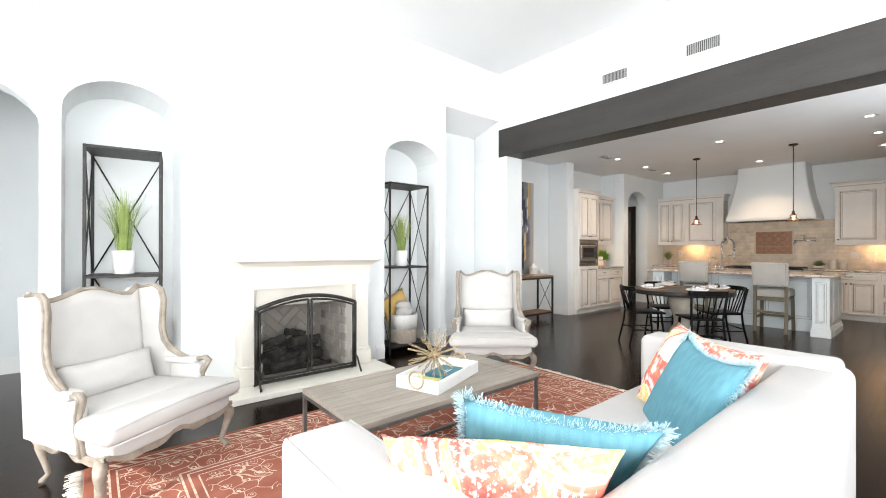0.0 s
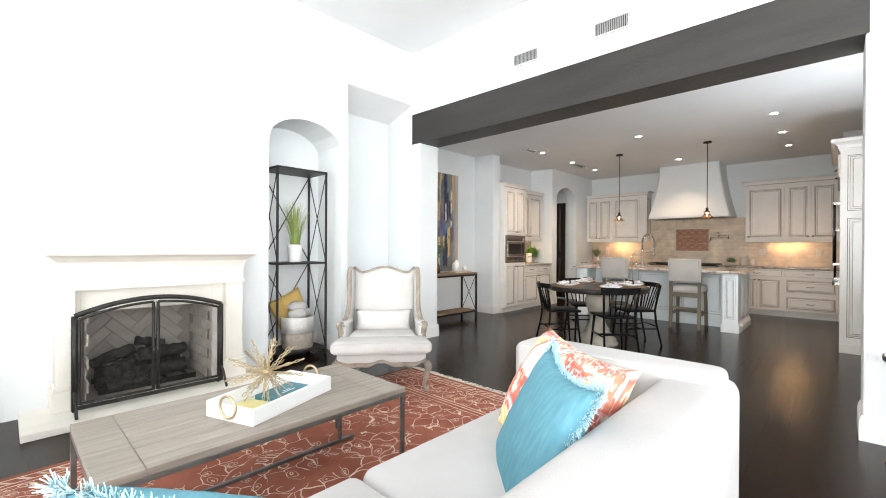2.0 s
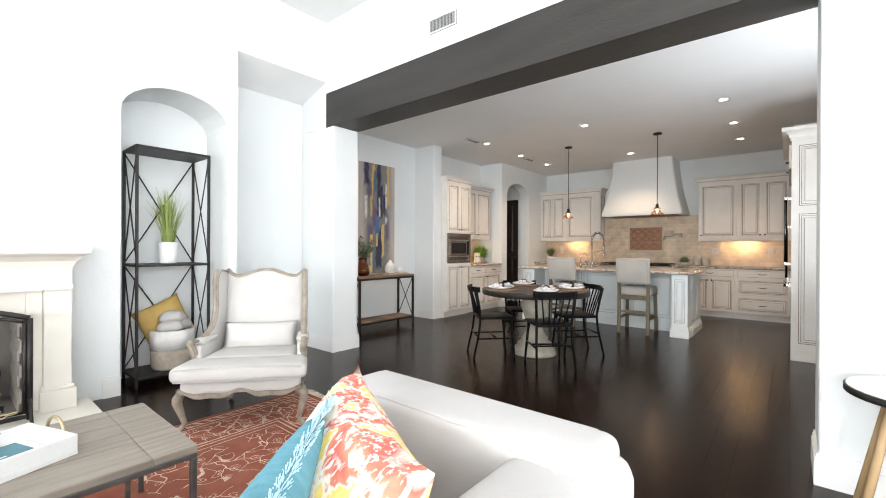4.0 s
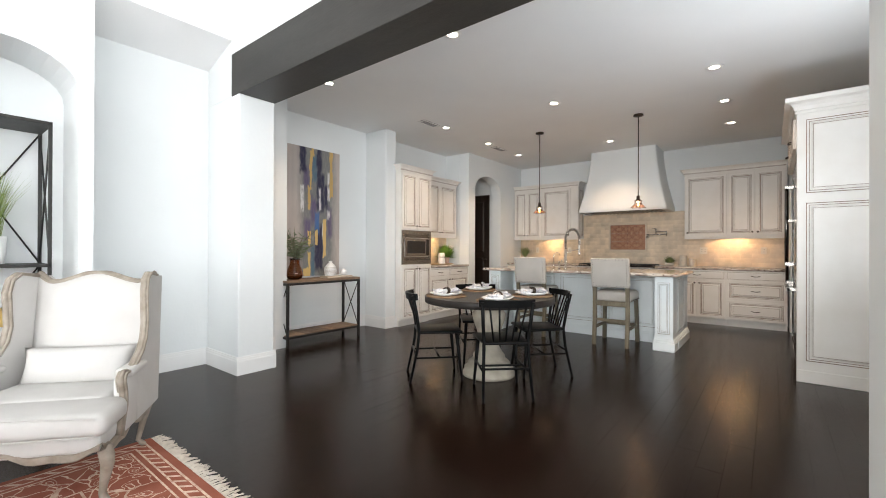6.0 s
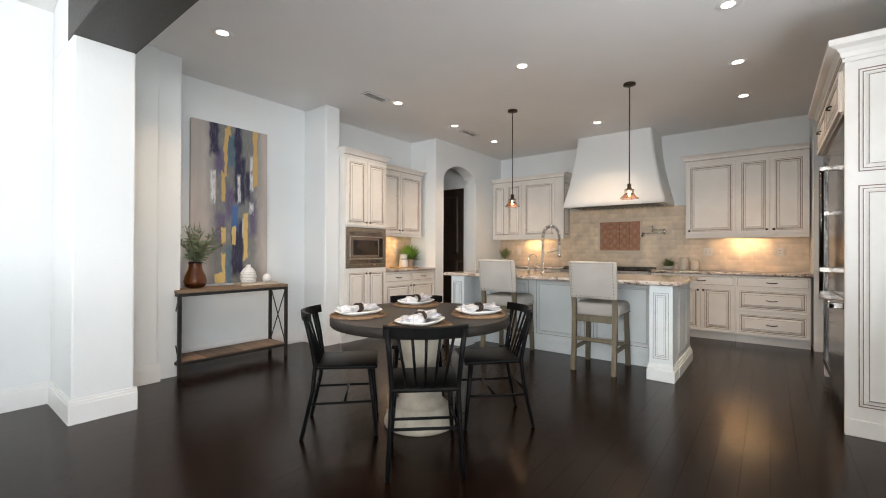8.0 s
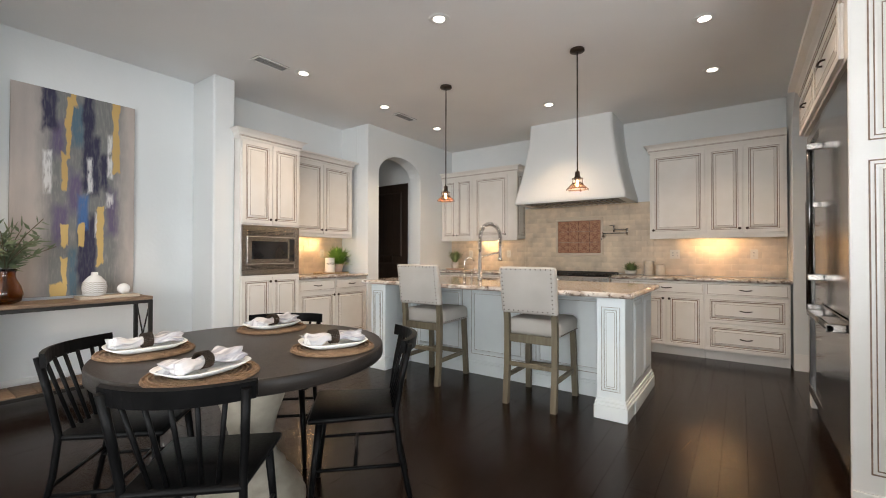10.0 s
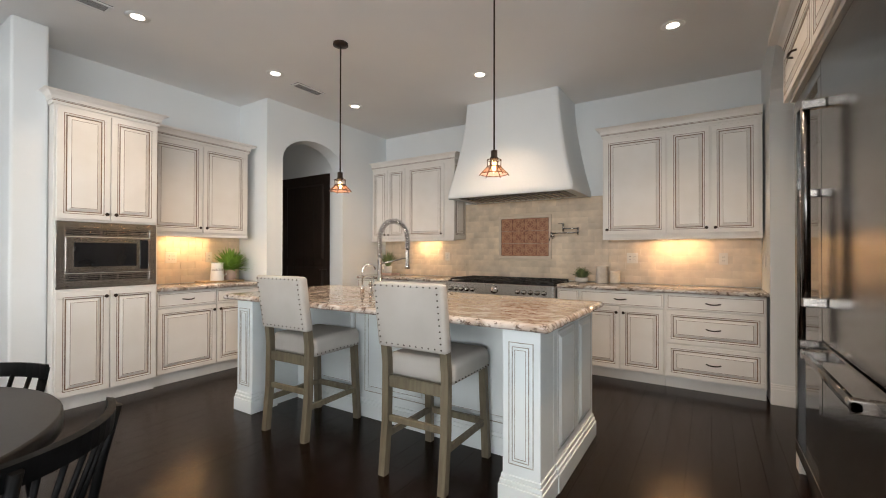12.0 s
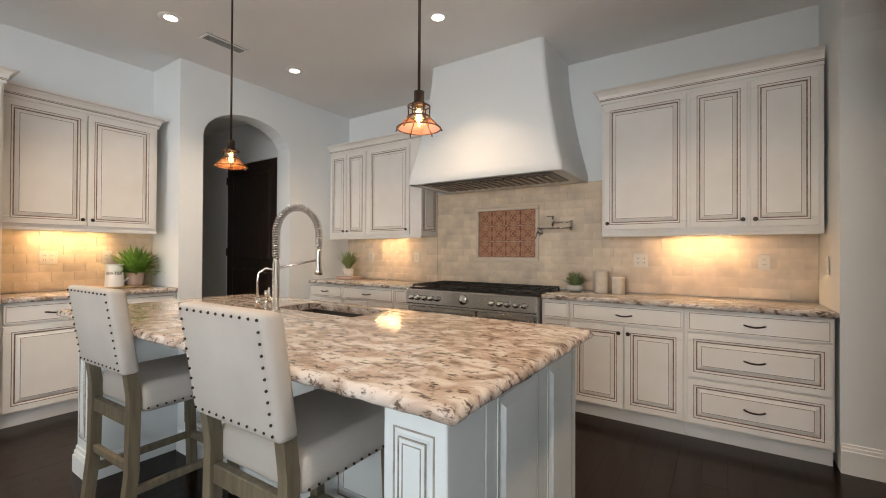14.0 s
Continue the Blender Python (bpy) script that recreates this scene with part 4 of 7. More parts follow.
# iron shelf units in the niches
def etagere(at, label, w=0.585, rz=0.0):
    e = thing("shelf_unit", label, "shelf", at, rz, "shelf units in the niches")
    d, h = 0.40, 2.13
    for x in (0, w):
        for y in (0, d):
            part("post", B((x - 0.011, x + 0.011, y - 0.011, y + 0.011, 0, h), bevel=0.002, seg=1), BLACK, e)
    for z in (0.09, 1.08, h + 0.002):
        part("shelf", B((-0.011, w + 0.011, -0.011, d + 0.011, z - 0.022, z), bevel=0.002, seg=1), BLACK, e)
    for z0, z1 in ((0.09, 1.06), (1.08, h - 0.02)):
        for p, q in (((0, 0), (0, d)), ((w, 0), (w, d)), ((0, d), (w, d))):
            for s in (0, 1):
                bm = bmesh.new()
                tube(bm, [(*p, z1 if s else z0), (*q, z0 if s else z1)], 0.006, 6)
                part("cross_brace", bm, BLACK, e)
    return e


etagere((0.373, 4.585, 0), "tall black iron shelf unit with crossed braces in a niche", 0.50, -7)
etagere((3.225, 4.57, 0), "tall black iron shelf unit holding a plant and a basket")


def grass_plant(name, label, at, pot_h=0.2, pot_r=0.085, blade=0.60, n=150, seed=1, spread=0.20):
    p = thing(name, label, "plant", at)
    bm = bmesh.new()
    lathe(bm, ((pot_r * 0.82, 0), (pot_r * 0.86, 0.004), (pot_r, pot_h), (pot_r * 0.93, pot_h), (pot_r * 0.9, pot_h - 0.02), (0.001, pot_h - 0.02)), n=24)
    part("pot", bm, WHITE, p, "plain white pot")
    r = random.Random(seed)
    bm = bmesh.new()
    for k in range(n):
        a, q = r.uniform(0, 2 * math.pi), r.random() ** 0.7
        b0 = Vector((math.cos(a) * q * pot_r * 0.6, math.sin(a) * q * pot_r * 0.6, pot_h - 0.025))
        out = Vector((math.cos(a), math.sin(a), 0)) * spread * q * r.uniform(0.4, 1.1)
        L = blade * r.uniform(0.6, 1.0)
        side = Vector((-math.sin(a + r.uniform(-1, 1)), math.cos(a), 0)).normalized() * 0.0035
        pts = [b0 + out * t * t + Vector((0, 0, L * t * (1 - 0.12 * t * q))) for t in (0, 0.35, 0.7, 1.0)]
        prev = None
        for t, c in enumerate(pts):
            wv = side * (1, 0.95, 0.7, 0.08)[t]
            cur = (bm.verts.new(c - wv), bm.verts.new(c + wv))
            if prev:
                bm.faces.new((prev[0], prev[1], cur[1], cur[0]))
            prev = cur
    part("leaves", bm, GRASS, p)
    return p


grass_plant("potted_grass", "tall green grass plant in a white pot on an iron shelf", (0.63, 4.77, 1.081), seed=2)
grass_plant("potted_grass", "tall green grass plant in a white pot on an iron shelf", (3.525, 4.77, 1.081), seed=5)


def pillow_bm(w, h, t, n=14, sag=0.0, seed=0):
    """A stuffed cushion in the x-z plane, corners pulled out a little."""
    bm = bmesh.new()
    grid = {}
    for s in (1, -1):
        for i in range(n + 1):
            for j in range(n + 1):
                u, v = 2 * i / n - 1, 2 * j / n - 1
                edge = i in (0, n) or j in (0, n)
                if edge and s == -1:
                    grid[s, i, j] = grid[1, i, j]
                    continue
                bulge = ((1 - u * u) * (1 - v * v)) ** 0.42
                x = u * w / 2 * (1 - 0.07 * (1 - v * v) * abs(u) ** 4)
                z = v * h / 2 * (1 - 0.07 * (1 - u * u) * abs(v) ** 4)
                wr = noise.noise(Vector((u * 2.2 + seed, v * 2.2, s))) * 0.10 + noise.noise(Vector((u * 6 + seed, v * 6, s))) * 0.035
                y = s * t / 2 * bulge * (1 + wr)
                if v > 0:
                    z -= sag * v * v * (1 - u * u)
                grid[s, i, j] = bm.verts.new((x, y, z))
        for i in range(n):
            for j in range(n):
                bm.faces.new((grid[s, i, j], grid[s, i + 1, j], grid[s, i + 1, j + 1], grid[s, i, j + 1])).smooth = True
    return bm


def frame_of(tl, tr, down):
    """Pose of a cushion from its top corners and the way down its face; local x runs from left to right."""
    tl, tr, down = Vector(tl), Vector(tr), Vector(down)
    ex = (tr - tl).normalized()
    ez = -(down - ex * down.dot(ex)).normalized()
    ey = ez.cross(ex)
    m = Matrix((ex, ey, ez)).transposed().to_4x4()
    m.translation = (tl + tr) / 2 - ez * down.length / 2
    return m


# basket with towels, cushion behind it, and the ochre flowers on the other unit
b = thing("basket", "white and taupe woven basket of rolled white towels", "basket", (3.56, 4.76, 0.0905))
bm = bmesh.new()
lathe(bm, ((0.165, 0), (0.172, 0.02), (0.178, 0.18)), n=28)
part("lower_band", bm, mat("taupe_weave", (0.42, 0.36, 0.30), (0.34, 0.29, 0.24), 30, 0.9, bump=0.5, bscale=120), b, "taupe woven lower band")
bm = bmesh.new()
lathe(bm, ((0.178, 0.181), (0.185, 0.36), (0.17, 0.362), (0.165, 0.30), (0.001, 0.30)), n=28)
part("upper_band", bm, mat("white_weave", (0.78, 0.76, 0.73), (0.7, 0.68, 0.65), 30, 0.9, bump=0.5, bscale=120), b)
for k, (dx, dy, dz) in enumerate(((-0.03, -0.05, 0.39), (0.06, 0.03, 0.40), (0.0, 0.0, 0.47))):
    bm = bmesh.new()
    bmesh.ops.create_icosphere(bm, subdivisions=3, radius=0.095)
    for v in bm.verts:
        v.co = Vector((v.co.x * 1.15, v.co.y, v.co.z * 0.7)) * (1 + 0.16 * noise.noise(v.co * 18 + Vector((k, 0, 0)))) + Vector((dx, dy, dz))
    part("towel", smooth(bm), LINEN, b)
ob = solid("cushion", pillow_bm(0.42, 0.42, 0.12), MUSTARD, "mustard yellow cushion leaning on a basket", "cushion")
ob.matrix_world = pose(3.535, 4.89, 0.50, -6, -24, 0)
v = thing("dried_flowers", "ochre dried flowers in a pale vase on the lower shelf", "flowers", (0.80, 4.76, 0.0905))
bm = bmesh.new()
lathe(bm, ((0.05, 0), (0.075, 0.06), (0.08, 0.16), (0.045, 0.26), (0.05, 0.30), (0.04, 0.30), (0.001, 0.2)), n=20)
part("vase", bm, WHITE, v)
bm = bmesh.new()
for k in range(70):
    a, q, zz = rng.uniform(0, 6.28), rng.random() ** 0.5 * 0.12, rng.uniform(0.34, 0.62)
    c = Vector((math.cos(a) * q, math.sin(a) * q, zz))
    tube(bm, [(c.x * 0.2, c.y * 0.2, 0.28), c], 0.002, 4, cap=False)
    bmesh.ops.create_icosphere(bm, subdivisions=1, radius=rng.uniform(0.012, 0.022), matrix=Matrix.Translation(c))
part("blooms", bm, MUSTARD, v)


# wing armchairs
def cabriole(bm, x, y, z0, z1, sx, sy):
    pts = [(x, y, z1), (x + sx * 0.022, y + sy * 0.022, z1 - 0.05), (x + sx * 0.026, y + sy * 0.026, z1 - 0.09), (x + sx * 0.006, y + sy * 0.006, z0 + 0.10), (x - sx * 0.004, y - sy * 0.004, z0 + 0.045), (x + sx * 0.014, y + sy * 0.014, z0 + 0.015), (x + sx * 0.018, y + sy * 0.018, z0)]
    rad = (0.030, 0.031, 0.027, 0.018, 0.0155, 0.021, 0.018)
    pts = [Vector(p) for p in pts]
    rings = []
    for p, r in zip(pts, rad):
        rings.append([bm.verts.new(p + Vector((math.cos(a) * r, math.sin(a) * r, 0))) for a in [2 * math.pi * k / 10 for k in range(10)]])
    for a, b in zip(rings, rings[1:]):
        for k in range(10):
            bm.faces.new((a[k], a[(k + 1) % 10], b[(k + 1) % 10], b[k])).smooth = True
    bm.faces.new(rings[0]); bm.faces.new(rings[-1][::-1])


# heights of the legs, seat rail, cushion, arms and back: the seat and arms sit low
CHAIR_Z, CHAIR_LOW = (0.0, 0.265, 0.375, 0.505, 0.64, 1.06), (0.0, 0.245, 0.335, 0.44, 0.565, 1.05)


def armchair(at, rz, label):
    c = thing("armchair", label, "armchair", at, rz, "wing armchairs by the fireplace")
    for x, y in ((-0.34, -0.31), (0.34, -0.31), (-0.28, 0.28), (0.28, 0.28)):
        bm = bmesh.new()
        cabriole(bm, x, y, 0, 0.295, 1 if x > 0 else -1, 1 if y > 0 else -1)
        part("leg", bm, WASHED, c, "carved weathered wood leg")
    # scalloped apron
    bm = bmesh.new()
    n = 24
    for side in range(4):
        rows = []
        for k in range(n + 1):
            t = k / n * 2 - 1
            dip = 0.022 * math.cos(t * math.pi * 2) + 0.012 * math.cos(t * math.pi * 4)
            if side == 0: p = (t * 0.35, -0.36)
            elif side == 1: p = (0.35, -0.0175 + t * 0.3425)
            elif side == 2: p = (-t * 0.35, 0.325)
            else: p = (-0.35, -0.0175 - t * 0.3425)
            o = 0.012
            nx, ny = ((0, -1), (1, 0), (0, 1), (-1, 0))[side]
            rows.append([bm.verts.new((p[0] + nx * d, p[1] + ny * d, z)) for d, z in ((0, 0.292 + 0.8 * dip), (o, 0.286 + 0.8 * dip), (o, 0.256 + dip), (0, 0.248 + dip), (-0.02, 0.252 + dip), (-0.02, 0.292 + 0.8 * dip))])
        for a, b in zip(rows, rows[1:]):
            for k in range(6):
                bm.faces.new((a[k], a[(k + 1) % 6], b[(k + 1) % 6], b[k]))
    part("apron", bm, WASHED, c, "scalloped weathered wood apron")
    part("seat_base", smooth(B((-0.345, 0.345, -0.37, 0.33, 0.265, 0.375), bevel=0.03, seg=3)), LINEN, c)
    # a T-shaped cushion that reaches forward past the arms
    bm = B((-0.31, 0.31, -0.20, 0.24, 0.375, 0.50), bevel=0.045, seg=4)
    front = B((-0.385, 0.385, -0.42, -0.13, 0.376, 0.501), bevel=0.045, seg=4)
    tmp_me = bpy.data.meshes.new("cushion_front")
    front.to_mesh(tmp_me)
    front.free()
    bm.from_mesh(tmp_me)
    bpy.data.meshes.remove(tmp_me)
    for v in bm.verts:
        v.co.z += 0.03 * (1 - (v.co.x / 0.40) ** 2) * (1 if v.co.z > 0.45 else 0)
    s = part("seat_cushion", smooth(bm), LINEN, c)
    bm = bmesh.new()
    tube(bm, [(-0.35, -0.418, 0.488), (-0.18, -0.42, 0.503), (0, -0.42, 0.508), (0.18, -0.42, 0.503), (0.35, -0.418, 0.488)], 0.005, 6)
    tube(bm, [(-0.35, -0.418, 0.39), (0.35, -0.418, 0.39)], 0.005, 6)
    part("piping", bm, LINEN, s)

    def ztop(x):
        u = abs(x) / 0.34
        return 1.045 - 0.05 * math.sin(min(1.0, u / 0.78) * math.pi / 2) ** 2 + 0.04 * max(0.0, (u - 0.78) / 0.22) ** 1.5

    def yback(z):
        return 0.25 + 0.12 * (z - 0.45)
    bm = bmesh.new()
    nx, nz = 16, 10
    g = {}
    for s2, off in ((0, 0.0), (1, 0.09)):
        for i in range(nx + 1):
            x = -0.34 + 0.68 * i / nx
            for j in range(nz + 1):
                z = 0.40 + (ztop(x) - 0.40) * j / nz
                puff = -0.035 * (1 - (x / 0.34) ** 2) * math.sin(math.pi * j / nz) if s2 == 0 else 0.0
                g[s2, i, j] = bm.verts.new((x, yback(z) + off + puff, z))
        for i in range(nx):
            for j in range(nz):
                bm.faces.new((g[s2, i, j], g[s2, i + 1, j], g[s2, i + 1, j + 1], g[s2, i, j + 1])).smooth = True
    for i in range(nx):
        for j in (0, nz):
            bm.faces.new((g[0, i, j], g[0, i + 1, j], g[1, i + 1, j], g[1, i, j]))
    for j in range(nz):
        for i in (0, nx):
            bm.faces.new((g[0, i, j], g[0, i, j + 1], g[1, i, j + 1], g[1, i, j]))
    part("backrest", bm, LINEN, c)
    # wings, arms and the carved trim
    wing = [(0.31, 1.035), (0.22, 1.045), (0.175, 1.02), (0.155, 0.96), (0.16, 0.88), (0.165, 0.80), (0.145, 0.73), (0.095, 0.675), (0.02, 0.64)]
    for sg in (-1, 1):
        bm = bmesh.new()
        out = wing + [(0.0, 0.285), (0.335, 0.285), (0.40, 1.03)]
        a = [bm.verts.new((sg * 0.335, y, z)) for y, z in out]
        b = [bm.verts.new((sg * 0.375, y, z)) for y, z in out]
        bm.faces.new(a); bm.faces.new(b[::-1])
        for k in range(len(out)):
            bm.faces.new((a[k], a[(k + 1) % len(out)], b[(k + 1) % len(out)], b[k]))
        part("wing", bm, LINEN, c)
        p = part("arm", smooth(B((sg * 0.315, sg * 0.374, -0.15, 0.06, 0.28, 0.60), bevel=0.012, seg=2)), LINEN, c)
        bm = B((sg * 0.305, sg * 0.395, -0.12, 0.10, 0.595, 0.64), bevel=0.02, seg=3)
        part("arm_pad", smooth(bm), LINEN, p)
        bm = bmesh.new()
        run = [(sg * 0.352, 0.33, 1.035)] + [(sg * 0.356, y - 0.012, z + 0.006) for y, z in wing[1:]] + [(sg * 0.36, -0.05, 0.625), (sg * 0.36, -0.11, 0.625), (sg * 0.365, -0.165, 0.635), (sg * 0.365, -0.19, 0.615), (sg * 0.36, -0.175, 0.585), (sg * 0.356, -0.145, 0.52), (sg * 0.356, -0.145, 0.44), (sg * 0.352, -0.16, 0.36), (sg * 0.35, -0.18, 0.27)]
        tube(bm, run, 0.015, 10)
        for dx in (-0.016, 0.016):
            tube(bm, [(x + dx, y + 0.004, z) for x, y, z in run], 0.0085, 8)
        part("carved_trim", bm, WASHED, c, "weathered carved wood trim")
    bm = bmesh.new()
    crest = [(x, yback(ztop(x)) + 0.025, ztop(x) + 0.006) for x in [-0.352 + 0.704 * k / 18 for k in range(19)]]
    tube(bm, crest, 0.016, 10)
    for dy in (-0.017, 0.017):
        tube(bm, [(x, y + dy, z - 0.003) for x, y, z in crest], 0.009, 8)
    part("crest_rail", bm, WASHED, c, "weathered carved wood crest")
    bm = pillow_bm(0.60, 0.215, 0.15, seed=2.0)
    bmesh.ops.rotate(bm, verts=list(bm.verts), matrix=Matrix.Rotation(radians(-14), 3, "X"))
    bmesh.ops.translate(bm, verts=list(bm.verts), vec=(0, 0.165, 0.595))
    part("lumbar_pillow", smooth(bm), LINEN, c)
    # the chair narrows from its arms to its back
    for ob in c.children_recursive:
        for v in ob.data.vertices:
            v.co.x *= 0.985 - 0.34 * v.co.y
            v.co.z = float(np.interp(v.co.z, CHAIR_Z, CHAIR_LOW))
    return c


armchair((0.60, 3.29, 0.012), 34, "white linen wing armchair with carved weathered wood trim")
armchair((3.655, 3.295, 0.012), -40.5, "white linen wing armchair with carved weathered wood trim")


# coffee table
t = thing("coffee_table", "grey-brown plank coffee table on a slim gunmetal frame", "coffee table", (1.40, 1.995, 0.012))
TW, TD, TH = 1.385, 0.70, 0.44
part("end_board", B((0.0, 0.15, 0.0, TD, TH - 0.028, TH), bevel=0.003), TABLEWOOD, t)
part("end_board", B((TW - 0.15, TW, 0.0, TD, TH - 0.028, TH), bevel=0.003), TABLEWOOD, t)
part("side_board", B((0.1508, TW - 0.1508, 0.0, 0.0865, TH - 0.028, TH), bevel=0.003), TABLEWOOD, t)
part("side_board", B((0.1508, TW - 0.1508, TD - 0.0865, TD, TH - 0.028, TH), bevel=0.003), TABLEWOOD, t)
for k in range(4):
    a = 0.087 + (TD - 0.174) / 4 * k
    part("plank", B((0.1508, TW - 0.1508, a, a + (TD - 0.174) / 4 - 0.0008, TH - 0.028, TH - 0.001), bevel=0.003), TABLEWOOD, t)
part("top_rim", B(*[(x0, x1, y0, y1, TH - 0.05, TH - 0.029) for x0, x1, y0, y1 in ((0, TW, 0, 0.02), (0, TW, TD - 0.02, TD), (0, 0.02, 0.02, TD - 0.02), (TW - 0.02, TW, 0.02, TD - 0.02))], bevel=0.002, seg=1), GUNMETAL, t)
for x in (0.012, TW - 0.012):
    for y in (0.012, TD - 0.012):
        part("leg", B((x - 0.011, x + 0.011, y - 0.011, y + 0.011, 0, TH - 0.05), bevel=0.002, seg=1), GUNMETAL, t)
part("stretcher", B((0.012, TW - 0.012, TD - 0.21, TD - 0.19, 0.0, 0.02), bevel=0.002, seg=1), GUNMETAL, t)
part("cross_bar", B((TW - 0.12, TW - 0.10, TD - 0.21, TD - 0.19, 0.02, TH - 0.05), bevel=0.002, seg=1), GUNMETAL, t)

tr = thing("tray", "white lacquered tray with round brass handles on the coffee table", "tray", (2.16, 2.31, 0.4525), 20)
part("base", B((-0.27, 0.27, -0.15, 0.15, 0.0, 0.012)), WHITE, tr)
part("rim", B((-0.27, 0.27, -0.15, -0.138, 0.012, 0.075), (-0.27, 0.27, 0.138, 0.15, 0.012, 0.075), (-0.27, -0.258, -0.138, 0.138, 0.012, 0.075), (0.258, 0.27, -0.138, 0.138, 0.012, 0.075), bevel=0.002, seg=1), WHITE, tr)
for sg in (-1, 1):
    bm = bmesh.new()
    tube(bm, [(sg * 0.277, 0.05 * math.cos(a), 0.065 + 0.05 * math.sin(a)) for a in [2 * math.pi * k / 20 for k in range(21)]], 0.006, 8, cap=False)
    part("ring_handle", bm, GOLD, tr, "round brass ring handle")
bk = thing("book", "teal hardback book lying in a white tray", "book", (2.24, 2.33, 0.465), 20)
part("cover", B((-0.13, 0.11, -0.09, 0.09, 0.0, 0.003), (-0.13, 0.11, -0.09, 0.09, 0.022, 0.025), (-0.13, -0.127, -0.09, 0.09, 0.003, 0.022)), mat("teal_cover", (0.06, 0.22, 0.27), (0.05, 0.18, 0.23), 8, 0.5), bk)
part("pages", B((-0.126, 0.106, -0.086, 0.086, 0.003, 0.022)), WHITE, bk)
part("title_bar", B((-0.05, 0.04, -0.02, -0.012, 0.0251, 0.0256), (-0.03, 0.02, 0.0, 0.006, 0.0251, 0.0256)), WHITE, bk)
bk = thing("book", "pale yellow book lying in a white tray", "book", (2.00, 2.27, 0.465), 24)
part("cover", B((-0.09, 0.09, -0.07, 0.07, 0.0, 0.016)), mat("yellow_cover", (0.75, 0.68, 0.32), (0.7, 0.62, 0.28), 8, 0.5), bk)
u = thing("urchin_sculpture", "brass chain-link starburst sculpture standing in a tray", "sculpture", (2.12, 2.31, 0.615))
rng = random.Random(11)
for k in range(34):
    zz = 1 - 2 * (k + 0.5) / 34
    a = k * 2.39996
    d = Vector((math.sqrt(1 - zz * zz) * math.cos(a), math.sqrt(1 - zz * zz) * math.sin(a), zz))
    L = rng.uniform(0.15, 0.20)
    if d.z < -0.1:
        L = min(L, 0.132 / max(0.2, -d.z))
    bm = bmesh.new()
    m = max(3, int(L / 0.027))
    sidev = d.orthogonal().normalized()
    for q in range(m):
        c = d * (0.02 + (L - 0.02) * (q + 0.5) / m)
        sv = sidev if q % 2 else d.cross(sidev)
        tube(bm, [c + d * 0.016 * math.cos(w) + sv * 0.006 * math.sin(w) for w in [2 * math.pi * z / 8 for z in range(9)]], 0.0022, 5, cap=False)
    part("chain_spike", bm, GOLD, u)
bm = bmesh.new()
bmesh.ops.create_icosphere(bm, subdivisions=2, radius=0.026)
part("core", smooth(bm), GOLD, u)


